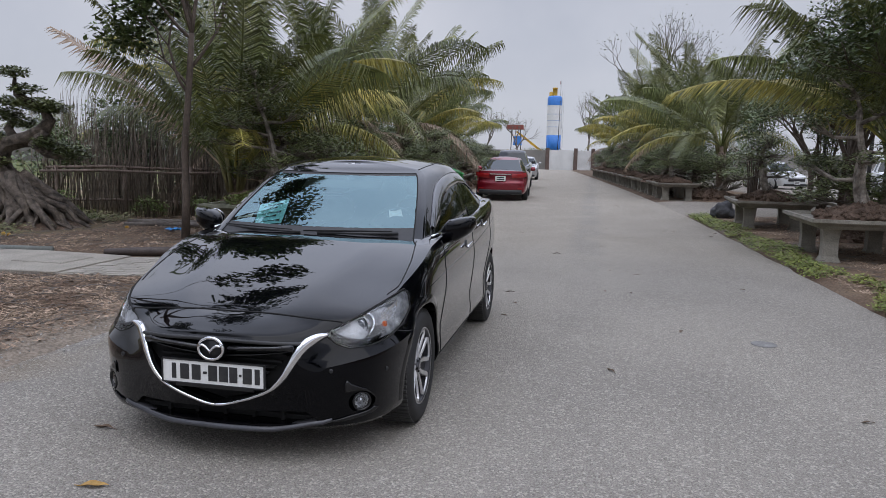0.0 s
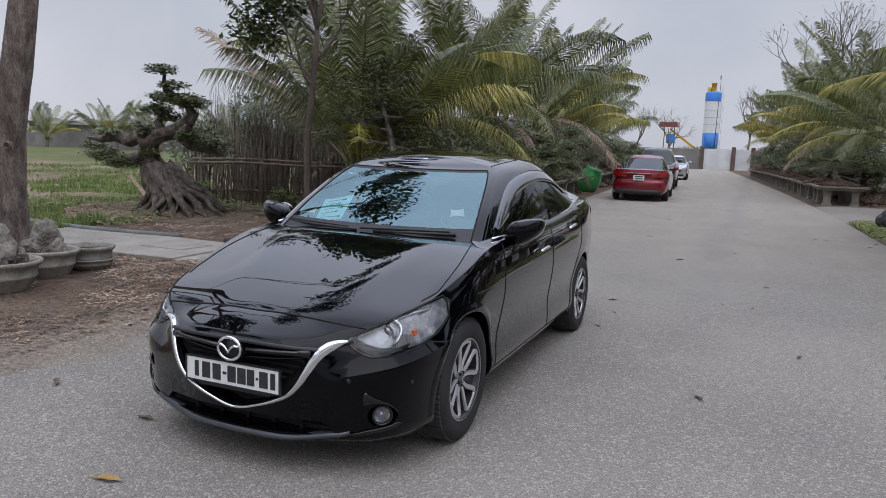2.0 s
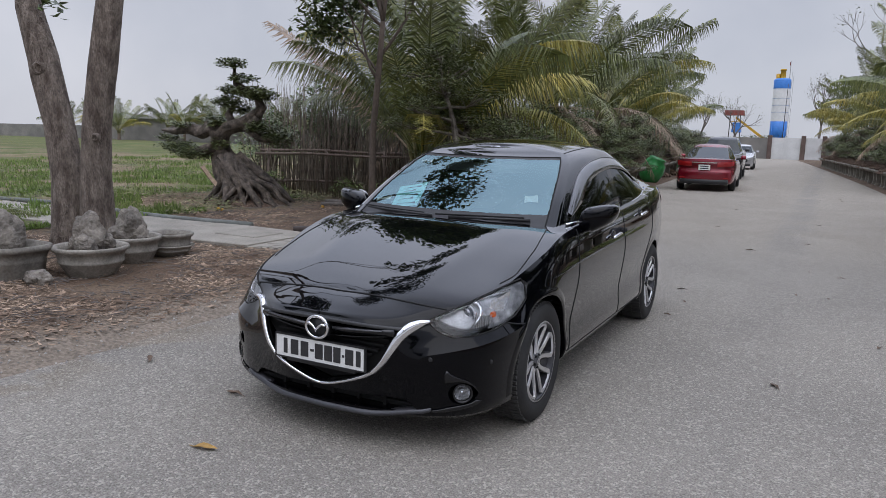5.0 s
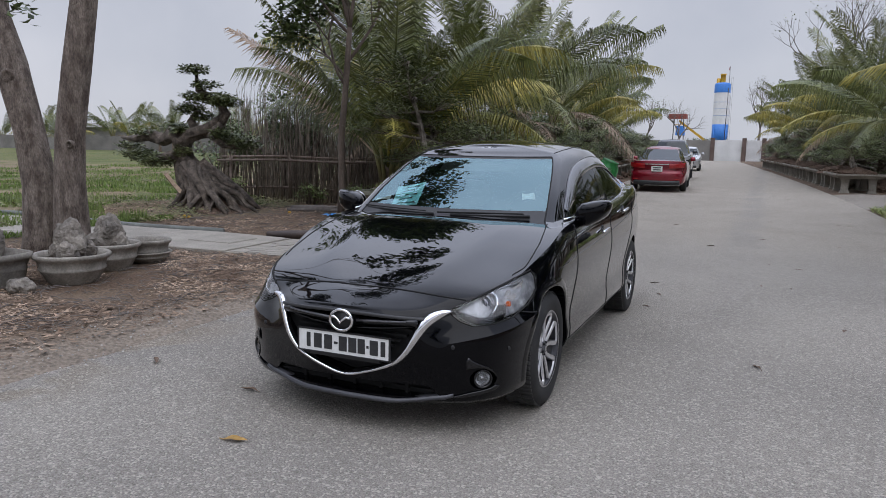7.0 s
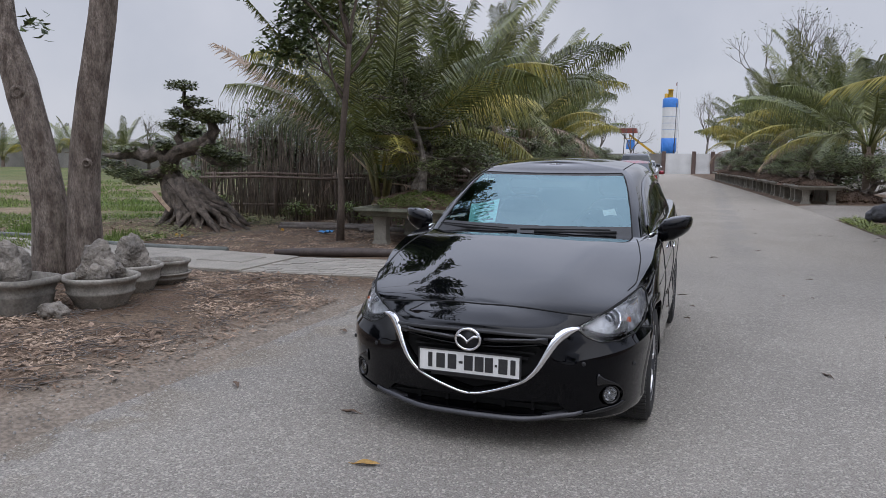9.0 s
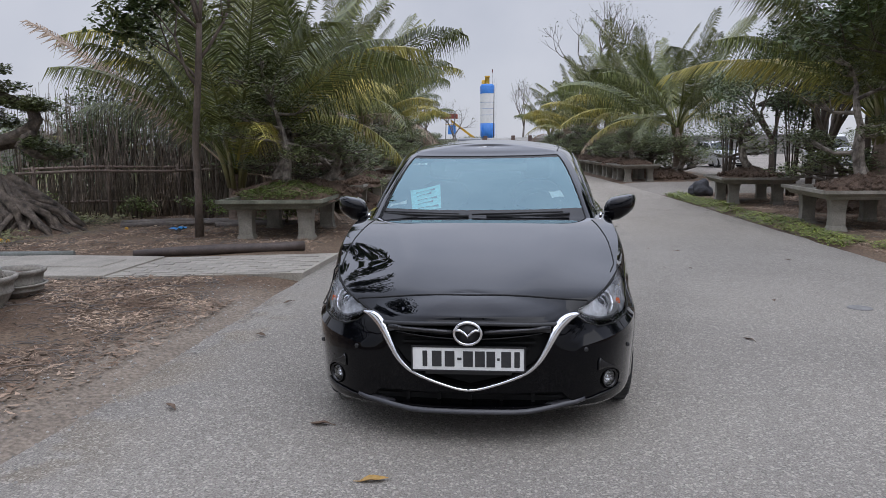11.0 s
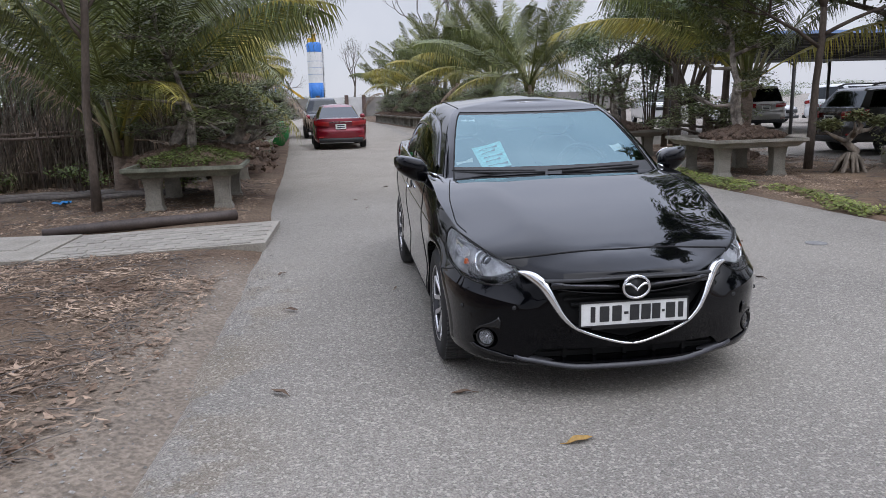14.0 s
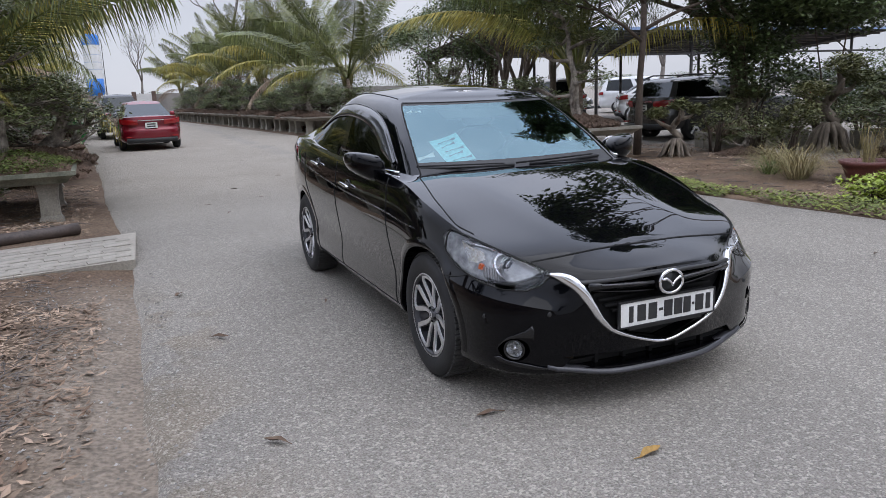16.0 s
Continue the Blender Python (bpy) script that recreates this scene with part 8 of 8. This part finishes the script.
rows = [[(8.8 + i * .2, 19.5, 3.31 + (.025 if i % 2 else 0)), (8.8 + i * .2, 25.2, 2.74 + (.025 if i % 2 else 0))] for i in range(103)]
part("roof_sheet", Geo().loft(rows, closed=False), M_SHEET, port, shade=False)
part("edge_strip", Geo().box(8.8, 29.2, 19.42, 19.48, 3.28, 3.38), M_PALE_BLUE, port, "blue edge strip", shade=False)

# ---- far wall, gate, silo and conveyor ----
M_WALL = mat("grey_block_wall", (.25, .235, .215), (.17, .162, .15), scale=.6, fine=12, rough=.95, bump=.3, depth=.01)
M_WHITE = mat("dirty_white_paint", (.62, .62, .61), (.5, .5, .49), scale=.7, fine=12, rough=.6, bump=.05, spread=.1)
M_YELLOW = mat("yellow_machine_paint", (.6, .36, .03), (.5, .28, .03), scale=1, fine=20, rough=.5, bump=.05)
M_RUST = mat("rusty_red_paint", (.25, .06, .045), (.2, .05, .04), scale=1, fine=20, rough=.7, bump=.1)
wall = tagged(new("wall_far"), "long grey block wall across the end of the road", "wall", kind="structure")
part("wall_panel", Geo().box(-40, -4.2, 86, 86.25, -.1, 2.3), M_WALL, wall, shade=False)
part("wall_panel", Geo().box(1.2, 34, 86, 86.25, -.1, 2.3), M_WALL, wall, shade=False)
part("white_panel", Geo().box(-3.8, -.9, 86.02, 86.2, -.1, 2.35), M_WHITE, wall, "white sheet gate leaf", shade=False)
part("white_panel", Geo().box(-.4, 1.2, 86.02, 86.2, -.1, 2.35), M_WHITE, wall, "white sheet gate leaf", shade=False)
for x in (-4.2, -.85, 1.2):
    part("gate_post", Geo().box(x, x + .45, 85.85, 86.3, -.1, 2.6, 0, .03), mat("brown_gate_post", (.09, .06, .05), (.13, .09, .075), scale=3, rough=.8), wall, shade=False)
silo = thing("silo", "tall cement silo with blue and white bands", "silo", at=Matrix.Translation((-5.05, 116, 0)) @ Matrix.Diagonal((.8, .8, 1, 1)))
part("shaft", Geo().lathe([(1.42, 5.0), (1.42, 9.7)], 28, "z"), mat("silo_white_paint", (.74, .74, .73), (.66, .66, .65), scale=2.5, fine=12, rough=.7, bump=0, spread=.06), silo, "white silo shaft")
part("top_band", Geo().lathe([(1.44, 9.7), (1.44, 10.9), (1.2, 11.15), (.01, 11.3)], 28), M_BLUE, silo, "blue top band")
part("cone", Geo().lathe([(1.44, 5.0), (1.44, 3.0), (1.0, 2.3), (.5, 1.6)], 28, "z", cap0=True), M_BLUE, silo, "blue hopper")
for z in (6.3, 7.3, 8.3):
    part("hoop", Geo().lathe([(1.42, z - .03), (1.46, z), (1.42, z + .03)], 28), M_PALE_BLUE, silo)
part("filter", Geo().lathe([(.45, 11.2), (.45, 12.3), (.55, 12.32), (.5, 12.5), (.01, 12.5)], 16), M_YELLOW, silo, "yellow dust filter")
part("filter", Geo().lathe([(.35, 11.1), (.35, 11.8), (.01, 11.9)], 14, "z", (-.8, 0, 0)), M_YELLOW, silo)
part("ladder", Geo().box(1.5, 1.53, -.2, -.17, 2, 12).box(1.75, 1.78, -.2, -.17, 2, 12), M_STEEL, silo, shade=False)
part("mast", Geo().tube([V((1.1, 0, 11)), V((1.1, 0, 13.6))], .04, 6), M_STEEL, silo)
part("flag", Geo().box(.95, 1.1, -.02, .02, 13.0, 13.5), M_RUST, silo, "small red flag", shade=False)
for a in range(4):
    part("leg", Geo().tube([V((1.5 * math.cos(a * 1.57 + .8), 1.5 * math.sin(a * 1.57 + .8), -.1)), V((1.5 * math.cos(a * 1.57 + .8), 1.5 * math.sin(a * 1.57 + .8), 4.4))], .09, 6), M_BLUE, silo)
pole = thing("utility_pole", "thin grey utility pole", "pole", at=Matrix.Translation((-3.55, 100, 0)))
part("shaft", Geo().tube([V((0, 0, -.1)), V((.15, 0, 9.2))], [.06, .04], 8), M_STEEL, pole)
plant = thing("batching_plant", "yellow and blue concrete plant with a sloping conveyor", "machine", at=Matrix.Translation((-11.0, 116, 0)) @ Matrix.Scale(.72, 4))
part("conveyor", Geo().loft([[(0 + dx, 0, 7.4 + dz), (6, 0, 3.0 + dz - .2)] for dx, dz in ((0, 0), (0, .5))], closed=False).add([(.0, -.5, 7.4), (6, -.5, 3.0), (6, -.5, 3.5), (0, -.5, 7.95)], [(0, 1, 2, 3)]).box(-1.2, .6, -1, 1, 6.8, 6.9), M_YELLOW, plant, "yellow conveyor", shade=False)
part("canopy", Geo().box(-2.2, 1.6, -1.5, 1.5, 8.1, 9.1, .1), M_RUST, plant, "rust-red canopy", shade=False)
part("mixer", Geo().box(-.6, 1.2, -1.2, 1.2, 4.6, 6.6, .15), M_BLUE, plant, "blue mixer", shade=False)
part("base", Geo().box(-2, 3, -1.5, 1.5, 2.2, 3.6, .1), M_YELLOW, plant, shade=False)
for x in (-1.2, 1.2, 2.6):
    part("leg", Geo().tube([V((x, -1, -.1)), V((x * .8, -1, 8.2 if x < 2 else 3))], .1, 6), M_STEEL, plant)

# field edge: wall, small palms and low sheds
edge_wall = tagged(new("wall_field"), "low grey wall beyond the field", "wall", kind="structure")
part("wall_panel", Geo().box(-150, -13, 62, 62.2, -.1, 1.75), M_WALL, edge_wall, shade=False)
r = random.Random(8)
for i in range(15):
    palm(-16 - i * 5.5 + r.uniform(-2, 2), 52 + r.uniform(-3, 5) + i * .8, r.uniform(1.0, 1.9), 1.05, 200 + i, 11, .2, .3, "small young palm far across the field")
shed = thing("long_shed", "long low shed with a pale roof beyond the field", "shed", at=Matrix.Translation((-118, 92, 0)))
part("shed_wall", Geo().box(0, 52, 0, 8, 0, 3.6), M_WALL, shed, shade=False)
part("shed_roof", Geo().loft([[(-1, -1, 3.4), (53, -1, 3.4)], [(-1, 4, 4.3), (53, 4, 4.3)], [(-1, 9, 3.4), (53, 9, 3.4)]], closed=False), M_WALL, shed, shade=False)
hs = thing("far_building", "distant yellow building beyond the field", "building", at=Matrix.Translation((-170, 84, 0)))
part("building_wall", Geo().box(-14, 0, 0, 10, 0, 9), M_YELLOW, hs, shade=False)
for k in range(4):
    part("window", Geo().box(-12.6 + k * 3.2, -10.8 + k * 3.2, -.05, .02, 5.5, 7.5), M_DARK_GLASS, hs, shade=False)
r = random.Random(12)
for i in range(26):
    x = -150 + i * 13 + r.uniform(-4, 4)
    shrub(x, 118 + r.uniform(-6, 14), 1.8, 6.5, 3, 1.4, 2200, 1200 + i, .3, M_LEAF, "distant hazy green tree line", "far_trees", 9)
for i in range(4, 9):
    shrub(30 + r.uniform(-2, 4) + i * 3, 30 - i * 4.2, 1.4, 3.5, 2.5, 1.2, 900, 1260 + i, .4, M_LEAF, "green trees beyond the parking lot", "far_trees", 9)
# unseen trees added behind the camera, so the car has a garden to mirror
for i, (x, y) in enumerate(((-7, -9), (-2.5, -16), (3, -19), (9, -14), (11, -5), (-9, -3), (10.5, .5))):
    tree("roadside_tree", "leafy roadside tree behind the walkway", "tree", x, y, [V((0, 0, -.05)), V((.1, 0, 1.4)), V((.2, 0, 2.6))], [.16, .13, .11], 3, 1.5, 1300 + i, 5000, .22, .9, M_GREY_BARK, M_LEAF, .75, .3, "roadside trees")
